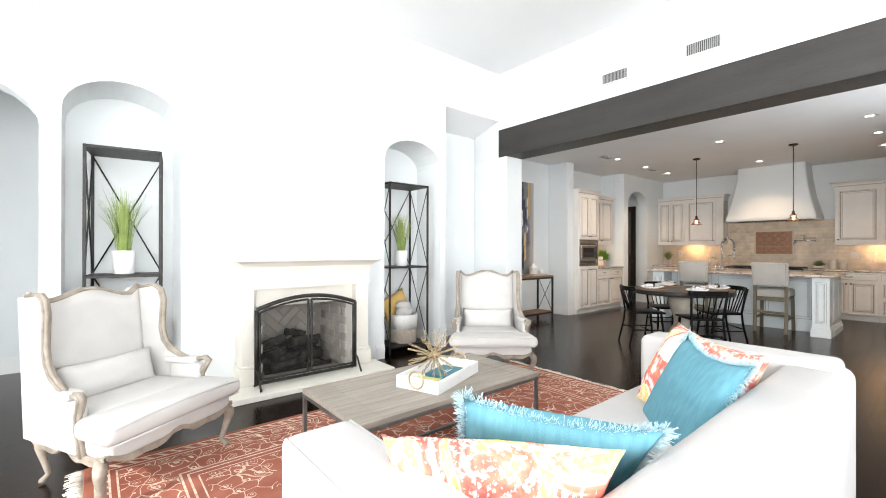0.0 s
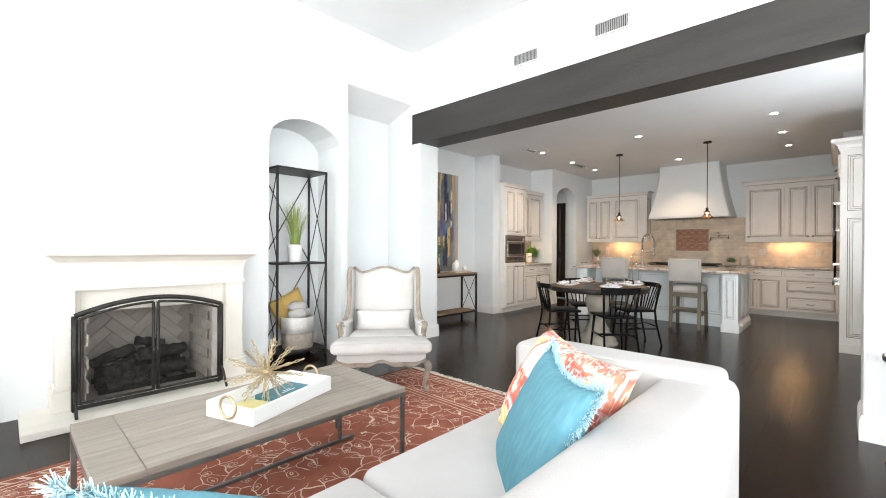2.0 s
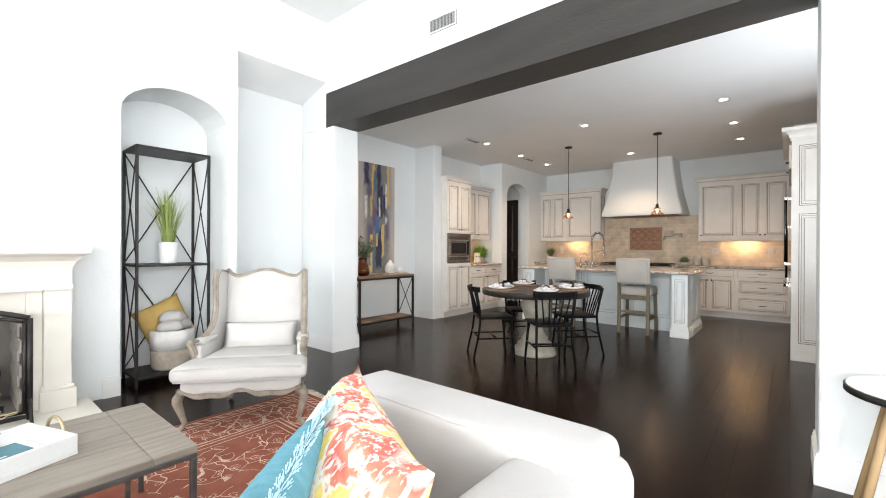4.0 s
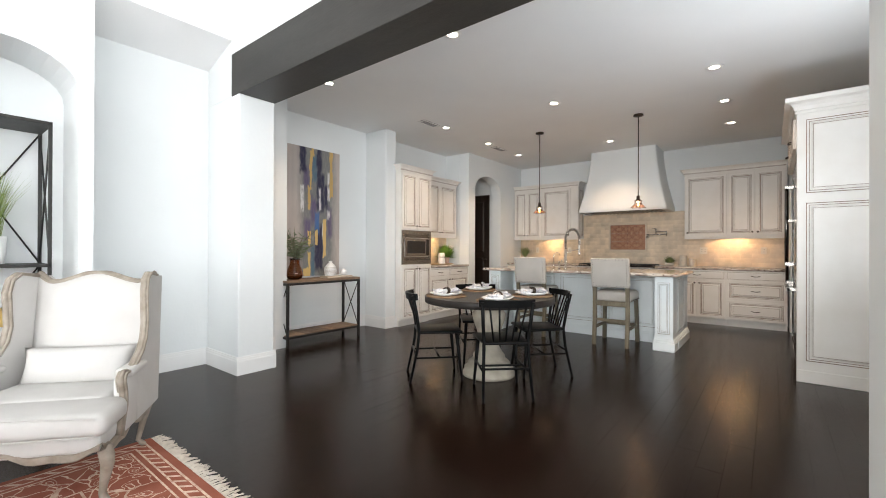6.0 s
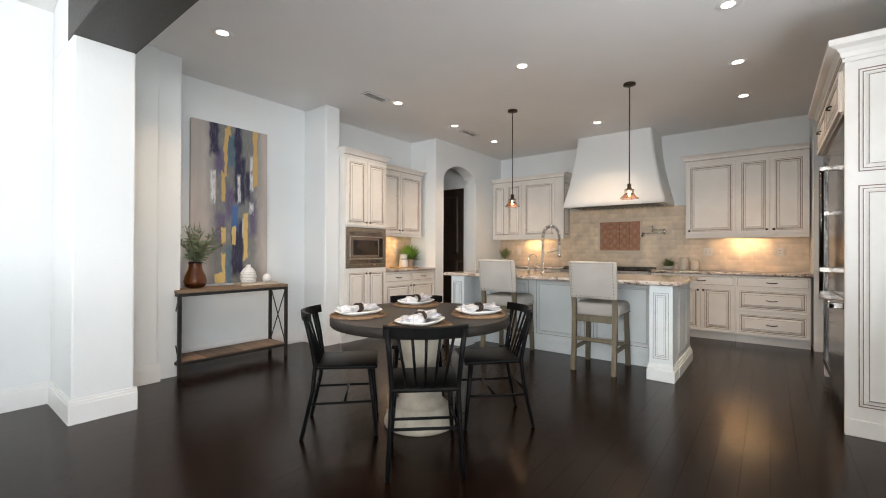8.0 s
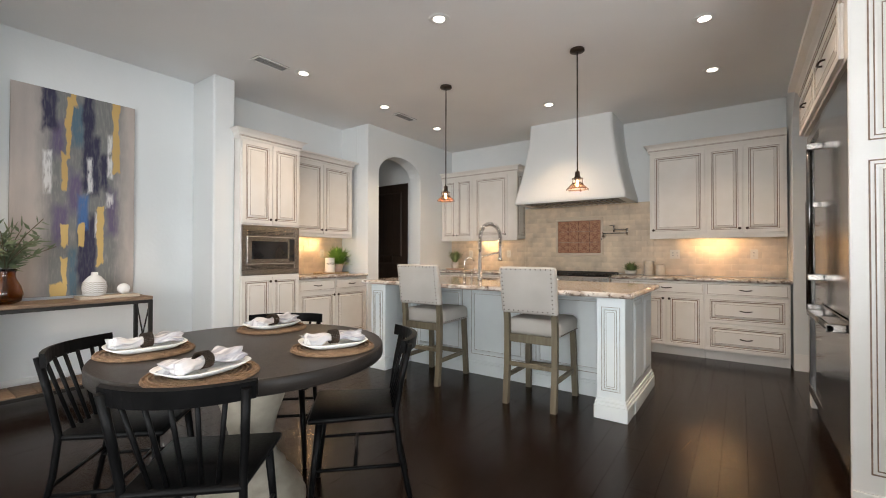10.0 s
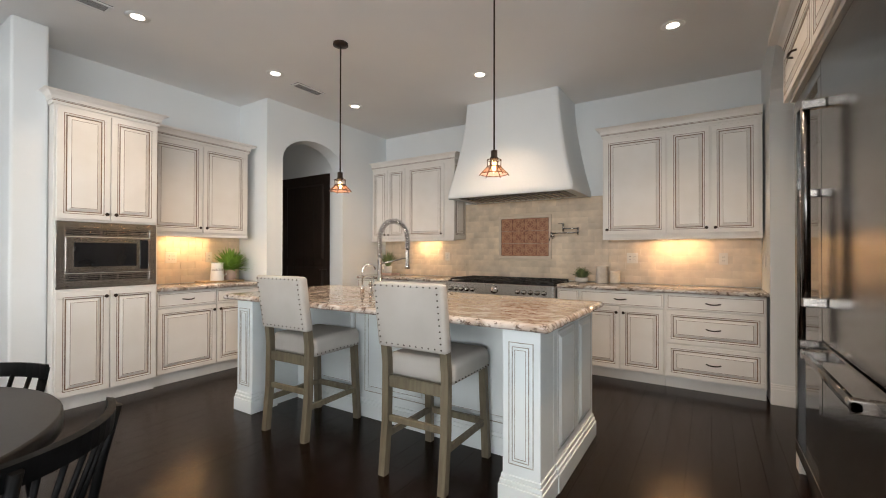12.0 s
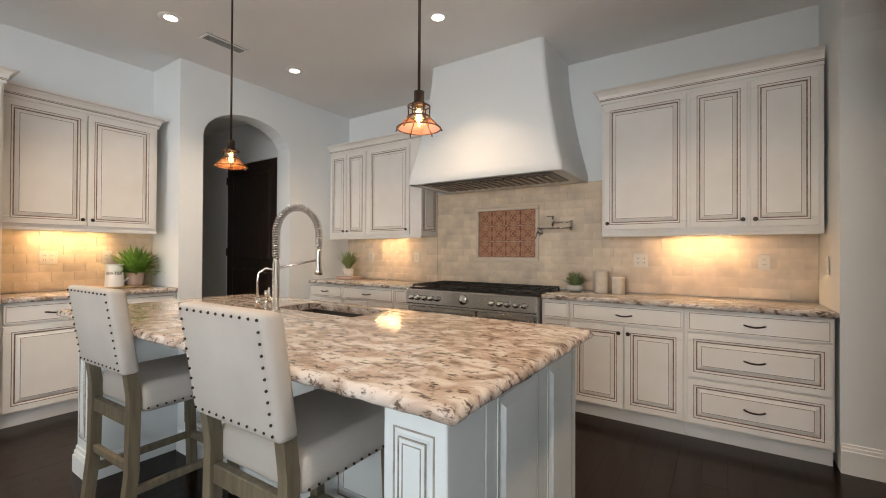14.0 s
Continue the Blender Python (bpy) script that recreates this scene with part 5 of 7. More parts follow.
# rug
def rug_material():
    m = mat("rust_rug", (0.34, 0.125, 0.085), (0.26, 0.085, 0.055), 5, 0.95, bump=0.35, bscale=160, spec=0.1)
    n, l = m.node_tree.nodes, m.node_tree.links
    bsdf = n["Principled BSDF"]
    base = bsdf.inputs["Base Color"].links[0].from_socket
    co = n.new("ShaderNodeTexCoord")
    sep = n.new("ShaderNodeSeparateXYZ")
    l.new(co.outputs["Object"], sep.inputs[0])

    def M(op, a, b=None, c=None):
        q = n.new("ShaderNodeMath")
        q.operation = op
        for i, v in enumerate((a, b, c)):
            if v is None:
                continue
            if isinstance(v, (int, float)):
                q.inputs[i].default_value = v
            else:
                l.new(v, q.inputs[i])
        return q.outputs[0]
    hx, hy = 1.86, 1.22
    ex = M("SUBTRACT", hx, M("ABSOLUTE", sep.outputs[0]))
    ey = M("SUBTRACT", hy, M("ABSOLUTE", sep.outputs[1]))
    e = M("MINIMUM", ex, ey)

    def line(at, w):
        return M("LESS_THAN", M("ABSOLUTE", M("SUBTRACT", e, at)), w)
    lines = line(0.05, 0.006)
    for at, w in ((0.11, 0.005), (0.145, 0.005), (0.42, 0.006), (0.455, 0.006), (0.50, 0.004)):
        lines = M("MAXIMUM", lines, line(at, w))
    dist = n.new("ShaderNodeTexNoise")
    dist.inputs["Scale"].default_value, dist.inputs["Detail"].default_value = 5.5, 2
    l.new(co.outputs["Object"], dist.inputs["Vector"])
    add = n.new("ShaderNodeVectorMath")
    add.operation = "MULTIPLY_ADD"
    add.inputs[1].default_value = (0.16, 0.16, 0.0)
    l.new(dist.outputs["Color"], add.inputs[0])
    l.new(co.outputs["Object"], add.inputs[2])

    def vines(scale, width):
        v = n.new("ShaderNodeTexVoronoi")
        v.feature = "DISTANCE_TO_EDGE"
        v.inputs["Scale"].default_value = scale
        l.new(add.outputs[0], v.inputs["Vector"])
        return M("LESS_THAN", v.outputs["Distance"], width)

    def blooms(scale, r, w):
        v = n.new("ShaderNodeTexVoronoi")
        v.inputs["Scale"].default_value, v.inputs["Randomness"].default_value = scale, 0.5
        l.new(add.outputs[0], v.inputs["Vector"])
        return M("LESS_THAN", M("ABSOLUTE", M("SUBTRACT", v.outputs["Distance"], r)), w)
    pat = M("MAXIMUM", M("MULTIPLY", vines(10.0, 0.026), 1.0), M("MAXIMUM", blooms(10.0, 0.30, 0.016), blooms(10.0, 0.14, 0.022)))
    border = M("MULTIPLY", M("GREATER_THAN", e, 0.155), M("LESS_THAN", e, 0.41))
    outer = M("MULTIPLY", M("GREATER_THAN", e, 0.06), M("LESS_THAN", e, 0.105))
    dots = M("MULTIPLY", outer, M("GREATER_THAN", M("SINE", M("MULTIPLY", M("ADD", sep.outputs[0], sep.outputs[1]), 85.0)), 0.55))
    gate = n.new("ShaderNodeTexNoise")
    gate.inputs["Scale"].default_value = 2.6
    l.new(co.outputs["Object"], gate.inputs["Vector"])
    inner = M("MULTIPLY", M("GREATER_THAN", e, 0.52), M("GREATER_THAN", gate.outputs[0], 0.42))
    pat2 = M("MAXIMUM", vines(9.0, 0.022), M("MAXIMUM", blooms(9.0, 0.27, 0.016), blooms(9.0, 0.12, 0.02)))
    allp = M("MAXIMUM", lines, M("MAXIMUM", M("MULTIPLY", border, pat), M("MAXIMUM", M("MULTIPLY", inner, pat2), dots)))
    fade = n.new("ShaderNodeTexNoise")
    fade.inputs["Scale"].default_value = 30
    l.new(co.outputs["Object"], fade.inputs["Vector"])
    k = M("MULTIPLY", allp, M("MINIMUM", 1.0, M("MULTIPLY", fade.outputs[0], 1.6)))
    mx = n.new("ShaderNodeMix")
    mx.data_type = "RGBA"
    mx.inputs[7].default_value = (0.72, 0.58, 0.47, 1)
    l.new(k, mx.inputs[0])
    l.new(base, mx.inputs[6])
    l.new(mx.outputs[2], bsdf.inputs["Base Color"])
    return m


RUG = rug_material()
r = thing("rug", "rust-red patterned wool rug with cream motifs and fringed ends", "rug", (2.25, 2.20, 0.0))
part("rug_field", B((-1.86, 1.86, -1.22, 1.22, 0.0005, 0.012), bevel=0.003, seg=1), RUG, r)
for sg in (-1, 1):
    bm = bmesh.new()
    rr = random.Random(5 + sg)
    for k in range(330):
        y = -1.215 + 2.43 * k / 329
        L, dy = rr.uniform(0.05, 0.085), rr.uniform(-0.02, 0.02)
        tube(bm, [(sg * 1.855, y, 0.007), (sg * (1.86 + L * 0.5), y + dy * 0.4, 0.008), (sg * (1.86 + L), y + dy, 0.003)], 0.0028, 4)
    part("fringe", bm, mat("rug_fringe", (0.72, 0.66, 0.58), (0.6, 0.54, 0.46), 30, 0.95), r, "knotted cream fringe")


# sofa
so = thing("sofa", "ivory upholstered sofa with low arms facing the fireplace", "sofa", (0.83, 0.47, 0.0))
SW, SD = 2.40, 0.93
def soft(x0, x1, y0, y1, z0, z1, r=0.05, seg=4):
    return smooth(B((x0, x1, y0, y1, z0, z1), bevel=r, seg=seg))
part("base", soft(0.02, SW - 0.02, 0.03, SD - 0.03, 0.06, 0.33, 0.02, 2), SOFA_FAB, so)
for x0 in (0.0, SW - 0.22):
    p = part("arm", soft(x0, x0 + 0.22, 0.04, SD, 0.055, 0.775, 0.035), SOFA_FAB, so)
    bm = bmesh.new()
    for xx in (x0 + 0.012, x0 + 0.208):
        tube(bm, [(xx, 0.1, 0.766), (xx, SD - 0.02, 0.766), (xx, SD - 0.004, 0.745), (xx, SD - 0.004, 0.1)], 0.005, 6)
    part("piping", bm, SOFA_FAB, p)
bm = soft(0.0, SW, 0.0, 0.26, 0.055, 0.745, 0.06)
for v in bm.verts:
    v.co.z += 0.012 * noise.noise(v.co * 3)
part("back", bm, SOFA_FAB, so)
for k in range(2):
    a = 0.225 + k * 0.977
    bm = soft(a, a + 0.97, 0.24, SD - 0.01, 0.335, 0.49, 0.045)
    for v in bm.verts:
        if v.co.z > 0.42:
            v.co.z += 0.025 * math.sin(math.pi * (v.co.x - a) / 0.97)
    part("seat_cushion", bm, SOFA_FAB, so)
for x in (0.06, SW - 0.06):
    for y in (0.06, SD - 0.06):
        part("foot", B((x - 0.025, x + 0.025, y - 0.025, y + 0.025, 0, 0.06)), DOORWOOD, so)


def ikat(name, seed):
    """Cloth printed in blurred bands of coral, yellow, cream and grey-blue."""
    m = mat(name, (0.8, 0.74, 0.66), (0.74, 0.68, 0.6), 5, 0.9, bump=0.2, bscale=220, spec=0.2)
    n, l = m.node_tree.nodes, m.node_tree.links
    bsdf = n["Principled BSDF"]
    co = n.new("ShaderNodeTexCoord")
    mp = n.new("ShaderNodeMapping")
    mp.inputs["Location"].default_value = (seed, seed * 2, 0)
    mp.inputs["Scale"].default_value = (4.2, 4.2, 2.6)
    l.new(co.outputs["Object"], mp.inputs[0])
    nz = n.new("ShaderNodeTexNoise")
    nz.inputs["Scale"].default_value, nz.inputs["Detail"].default_value, nz.inputs["Distortion"].default_value = 1.25, 4, 1.3
    l.new(mp.outputs[0], nz.inputs["Vector"])
    r = n.new("ShaderNodeValToRGB")
    cr = r.color_ramp
    cols = ((0.0, (0.42, 0.46, 0.50)), (0.34, (0.66, 0.66, 0.56)), (0.40, (0.80, 0.74, 0.66)), (0.45, (0.60, 0.13, 0.10)), (0.515, (0.68, 0.26, 0.17)), (0.535, (0.82, 0.76, 0.68)), (0.565, (0.80, 0.56, 0.16)), (0.64, (0.82, 0.66, 0.24)), (0.70, (0.80, 0.76, 0.70)), (0.8, (0.70, 0.14, 0.18)))
    cr.elements[0].position, cr.elements[0].color = cols[0][0], (*cols[0][1], 1)
    cr.elements[1].position, cr.elements[1].color = cols[-1][0], (*cols[-1][1], 1)
    for p, q in cols[1:-1]:
        el = cr.elements.new(p)
        el.color = (*q, 1)
    l.new(nz.outputs[0], r.inputs[0])
    st = n.new("ShaderNodeTexNoise")
    st.inputs["Scale"].default_value, st.inputs["Detail"].default_value = 9, 6
    mp2 = n.new("ShaderNodeMapping")
    mp2.inputs["Scale"].default_value = (9, 9, 1)
    l.new(co.outputs["Object"], mp2.inputs[0])
    l.new(mp2.outputs[0], st.inputs["Vector"])
    thr = n.new("ShaderNodeValToRGB")
    thr.color_ramp.elements[0].position, thr.color_ramp.elements[1].position = 0.53, 0.62
    l.new(st.outputs[0], thr.inputs[0])
    mx = n.new("ShaderNodeMix")
    mx.data_type = "RGBA"
    mx.inputs[7].default_value = (0.82, 0.77, 0.70, 1)
    l.new(thr.outputs[0], mx.inputs[0])
    l.new(r.outputs[0], mx.inputs[6])
    l.new(mx.outputs[2], bsdf.inputs["Base Color"])
    return m


TEAL = mat("teal_linen", (0.115, 0.285, 0.35), (0.155, 0.35, 0.42), 7, 0.95, bump=0.35, bscale=70, stretch=(9, 2, 2.2), spec=0.15, blend=(0.38, 0.75))
TEAL_FRINGE = mat("pale_teal_fringe", (0.40, 0.60, 0.67), (0.50, 0.68, 0.74), 30, 0.95, spec=0.1)


def fringed(label, m, w, h, t, seed):
    p = thing("throw_pillow", label, "pillow", group="throw pillows on the sofa")
    p.matrix_basis = m
    part("body", pillow_bm(w, h, t, seed=seed, sag=0.03), TEAL, p)
    r = random.Random(seed)
    bm = bmesh.new()
    for side in range(4):
        n = 560
        for k in range(n):
            u = 2 * (k + r.random()) / n - 1
            if side == 0: b, o = Vector((u * w / 2, 0, h / 2 - 0.03 * (1 - u * u) - 0.035 * (1 - u * u))), Vector((0, 0, 1))
            elif side == 1: b, o = Vector((u * w / 2, 0, -h / 2 + 0.035 * (1 - u * u))), Vector((0, 0, -1))
            elif side == 2: b, o = Vector((w / 2 - 0.035 * (1 - u * u), 0, u * h / 2)), Vector((1, 0, 0))
            else: b, o = Vector((-w / 2 + 0.035 * (1 - u * u), 0, u * h / 2)), Vector((-1, 0, 0))
            L = r.uniform(0.010, 0.034)
            j = Vector((r.uniform(-1, 1), r.uniform(-1, 1), r.uniform(-1, 1)))
            tube(bm, [b, b + o * L * 0.6 + j * 0.012, b + o * L * 0.9 + j * 0.015], 0.0012, 3)
    part("fringe", bm, TEAL_FRINGE, p, "pale frayed fringe")
    return p


fringed("teal linen throw pillow with frayed fringe in the sofa corner", frame_of((1.25, 1.09, 0.875), (1.64, 0.70, 0.80), (0.20, 0.20, -0.42)), 0.57, 0.50, 0.15, 3)
fringed("teal linen throw pillow with frayed fringe against the sofa arm", frame_of((2.72, 1.03, 0.87), (2.32, 0.66, 0.86), (-0.16, 0.17, -0.45)), 0.545, 0.51, 0.14, 8)
for tl, tr_, dn, w, h, sd, lab in (((0.95, 1.05, 0.865), (1.35, 0.67, 0.845), (0.17, 0.17, -0.42), 0.56, 0.48, 1.3, "coral, yellow and cream printed throw pillow in the sofa corner"), ((2.90, 1.15, 0.89), (2.70, 0.69, 0.82), (-0.20, 0.10, -0.42), 0.52, 0.50, 4.1, "coral, ochre and grey printed throw pillow against the sofa arm")):
    p = thing("throw_pillow", lab, "pillow", group="throw pillows on the sofa")
    p.matrix_basis = frame_of(tl, tr_, dn)
    part("body", pillow_bm(w, h, 0.19 if sd < 2 else 0.25, seed=sd, sag=0.05 if sd < 2 else 0.02), ikat("ikat_print", sd), p)

# round side table by the opening
s = thing("side_table", "round cream side table with a black edge and oak legs", "side table", (4.78, -0.27, 0))
OAK = mat("light_oak", (0.50, 0.34, 0.18), (0.40, 0.26, 0.13), 7, 0.5, bump=0.1, stretch=(5, 5, 0.6))
bm = bmesh.new()
lathe(bm, ((0.265, 0.60), (0.27, 0.605), (0.27, 0.628), (0.265, 0.63)), n=40)
part("edge_band", bm, BLACK, s, "black rim")
bm = bmesh.new()
lathe(bm, ((0.262, 0.6305), (0.26, 0.634)), n=40)
part("top", bm, mat("cream_lacquer", (0.78, 0.72, 0.60), (0.74, 0.68, 0.56), 4, 0.25), s)
for k in range(3):
    a = radians(100 + 120 * k)
    bm = bmesh.new()
    for d in (-0.035, 0.035):
        u = Vector((math.cos(a), math.sin(a), 0))
        w = Vector((-math.sin(a), math.cos(a), 0))
        tube(bm, [u * 0.12 + w * d * 0.4 + Vector((0, 0, 0.60)), u * 0.235 + w * d * 1.2 + Vector((0, 0, 0.0))], 0.018, 8)
    part("leg", bm, OAK, s, "splayed oak leg")

# air grilles above the beam
for y0, y1, z0, z1 in ((2.50, 2.82, 3.25, 3.385), (1.575, 1.905, 3.262, 3.40)):
    v = thing("air_vent", "white wall air grille above the beam", "air vent", group="air grilles above the beam")
    part("backing", B((5.082, 5.087, y0, y1, z0, z1)), BLACK, v)
    part("frame", B((5.074, 5.0815, y0, y1, z0, z0 + 0.012), (5.074, 5.0815, y0, y1, z1 - 0.012, z1), (5.074, 5.0815, y0, y0 + 0.012, z0 + 0.012, z1 - 0.012), (5.074, 5.0815, y1 - 0.012, y1, z0 + 0.012, z1 - 0.012)), TRIM, v)
    k = y0 + 0.02
    while k < y1 - 0.015:
        part("slat", B((5.075, 5.0815, k, k + 0.007, z0 + 0.012, z1 - 0.012)), GRILLE, v)
        k += 0.017


# ---- dining and kitchen things ----
ESPRESSO = mat("charcoal_table_wood", (0.028, 0.024, 0.021), (0.018, 0.0155, 0.014), 6, 0.36, bump=0.08, bscale=50, stretch=(0.7, 6, 6), spec=0.18)
BLACKWOOD = mat("black_painted_wood", (0.0034, 0.0035, 0.0037), (0.0065, 0.0065, 0.0068), 10, 0.38, bump=0.05, spec=0.09)
PEDESTAL = mat("limewashed_pedestal", (0.40, 0.36, 0.29), (0.28, 0.25, 0.20), 9, 0.7, bump=0.25, bscale=40)
LINEN2 = mat("oatmeal_linen", (0.52, 0.49, 0.45), (0.465, 0.435, 0.395), 4, 0.9, bump=0.2, bscale=250, spec=0.2)
GREYOAK = mat("greyed_oak", (0.185, 0.158, 0.105), (0.12, 0.098, 0.064), 7, 0.55, bump=0.15, stretch=(6, 6, 0.7))
RATTAN = mat("woven_rattan", (0.24, 0.15, 0.085), (0.15, 0.09, 0.05), 45, 0.7, bump=0.6, bscale=150)
RUSTIC = mat("rustic_planks", (0.24, 0.16, 0.105), (0.13, 0.085, 0.055), 8, 0.65, bump=0.3, bscale=40, stretch=(0.8, 7, 7), piece=0.3)
TRAV = mat("travertine_tile", (0.72, 0.60, 0.455), (0.61, 0.49, 0.355), 6, 0.4, bump=0.15, bscale=40, piece=0.085)


def mottled(m, scale, low, high):
    """Broad cloudy variation across neighbouring pieces."""
    n, l = m.node_tree.nodes, m.node_tree.links
    bsdf = n["Principled BSDF"]
    src = bsdf.inputs["Base Color"].links[0].from_socket
    geo, nz, rg, mx = n.new("ShaderNodeNewGeometry"), n.new("ShaderNodeTexNoise"), n.new("ShaderNodeMapRange"), n.new("ShaderNodeHueSaturation")
    nz.inputs["Scale"].default_value, nz.inputs["Detail"].default_value = scale, 6
    l.new(geo.outputs["Position"], nz.inputs["Vector"])
    l.new(nz.outputs[0], rg.inputs[0])
    rg.inputs["From Min"].default_value, rg.inputs["From Max"].default_value = 0.3, 0.7
    rg.inputs["To Min"].default_value, rg.inputs["To Max"].default_value = low, high
    l.new(rg.outputs[0], mx.inputs["Value"])
    l.new(src, mx.inputs["Color"])
    l.new(mx.outputs[0], bsdf.inputs["Base Color"])


mottled(TRAV, 5.0, 0.80, 1.14)
GROUT = mat("tile_grout", (0.66, 0.555, 0.42), (0.60, 0.50, 0.375), 10, 0.9)

# round dining table
TX, TY = 6.63, 2.51
t = thing("dining_table", "round charcoal dining table on a turned limewashed pedestal", "dining table", (TX, TY, 0))
bm = bmesh.new()
lathe(bm, ((0.55, 0.70), (0.615, 0.70), (0.62, 0.706), (0.62, 0.752), (0.614, 0.76)), n=64)
part("tabletop", bm, ESPRESSO, t)
bm = bmesh.new()
lathe(bm, ((0.25, 0.0), (0.25, 0.03), (0.235, 0.045), (0.235, 0.075), (0.20, 0.09), (0.205, 0.12), (0.185, 0.14), (0.15, 0.155), (0.155, 0.19), (0.135, 0.21), (0.10, 0.27), (0.095, 0.33), (0.115, 0.42), (0.15, 0.52), (0.165, 0.58), (0.14, 0.62), (0.15, 0.64), (0.19, 0.66), (0.20, 0.70)), n=40)
part("pedestal", bm, PEDESTAL, t, "turned limewashed pedestal")


def dining_chair():
    c = thing("dining_chair", "black spindle-back dining chair at the round table", "chair", group="chairs round the dining table")
    bm = B((-0.21, 0.21, -0.21, 0.20, 0.435, 0.462), bevel=0.012, seg=2)
    for v in bm.verts:
        if v.co.y > 0:
            v.co.x *= 0.88
        if v.co.z > 0.45:
            v.co.z -= 0.012 * (1 - (v.co.x / 0.21) ** 2) * (1 - (v.co.y / 0.21) ** 2)
    part("seat", smooth(bm), BLACKWOOD, c)
    for sx in (-1, 1):
        bm = bmesh.new()
        tube(bm, [(sx * 0.165, -0.16, 0.44), (sx * 0.195, -0.205, 0.0)], 0.018, 8, r1=0.012)
        part("leg", bm, BLACKWOOD, c)
        bm = bmesh.new()
        tube(bm, [(sx * 0.20, 0.265, 0.0), (sx * 0.185, 0.20, 0.30), (sx * 0.18, 0.185, 0.46), (sx * 0.192, 0.21, 0.62), (sx * 0.205, 0.245, 0.785)], 0.013, 8, r1=0.015)
        part("back_leg", bm, BLACKWOOD, c)
        bm = bmesh.new()
        tube(bm, [(sx * 0.182, -0.185, 0.22), (sx * 0.185, 0.215, 0.22)], 0.009, 8)
        part("stretcher", bm, BLACKWOOD, c)
    for y in (0.0, 0.215):
        bm = bmesh.new()
        tube(bm, [(-0.184, y, 0.22 if y < 0.1 else 0.25), (0.184, y, 0.22 if y < 0.1 else 0.25)], 0.009, 8)
        part("stretcher", bm, BLACKWOOD, c)
    bm = bmesh.new()
    n = 14
    rows = []
    for k in range(n + 1):
        u = 2 * k / n - 1
        y = 0.285 - 0.075 * u * u
        rows.append([bm.verts.new((u * 0.228, y + d, z)) for d, z in ((-0.011, 0.748), (0.011, 0.744), (0.017, 0.800), (-0.005, 0.804))])
    for a, b in zip(rows, rows[1:]):
        for k in range(4):
            bm.faces.new((a[k], a[(k + 1) % 4], b[(k + 1) % 4], b[k]))
    bm.faces.new(rows[0]); bm.faces.new(rows[-1][::-1])
    part("crest_rail", bm, BLACKWOOD, c)
    for k in range(5):
        u = (k - 2) / 2
        bm = bmesh.new()
        tube(bm, [(u * 0.10, 0.175, 0.455), (u * 0.148, 0.275 - 0.055 * (u * 0.65) ** 2, 0.755)], 0.008, 8)
        part("spindle", bm, BLACKWOOD, c)
    return c


first = dining_chair()
spots = [(6.07, 1.98, 0, -45), (6.07, 3.04, 0, -135), (7.17, 1.98, 0, 45), (7.19, 3.05, 0, 135)]
# a chair faces -y in its own frame; its back legs stand on the outside
poses = []
for x, y, z, a in spots:
    d = (Vector((TX, TY, 0)) - Vector((x, y, 0))).normalized()
    rz = math.degrees(math.atan2(d.x, -d.y))
    poses.append(pose(x + d.x * 0.265, y + d.y * 0.265, 0, 0, 0, rz))
first.matrix_basis = poses[0]
for m in poses[1:]:
    copy_thing(first, m)


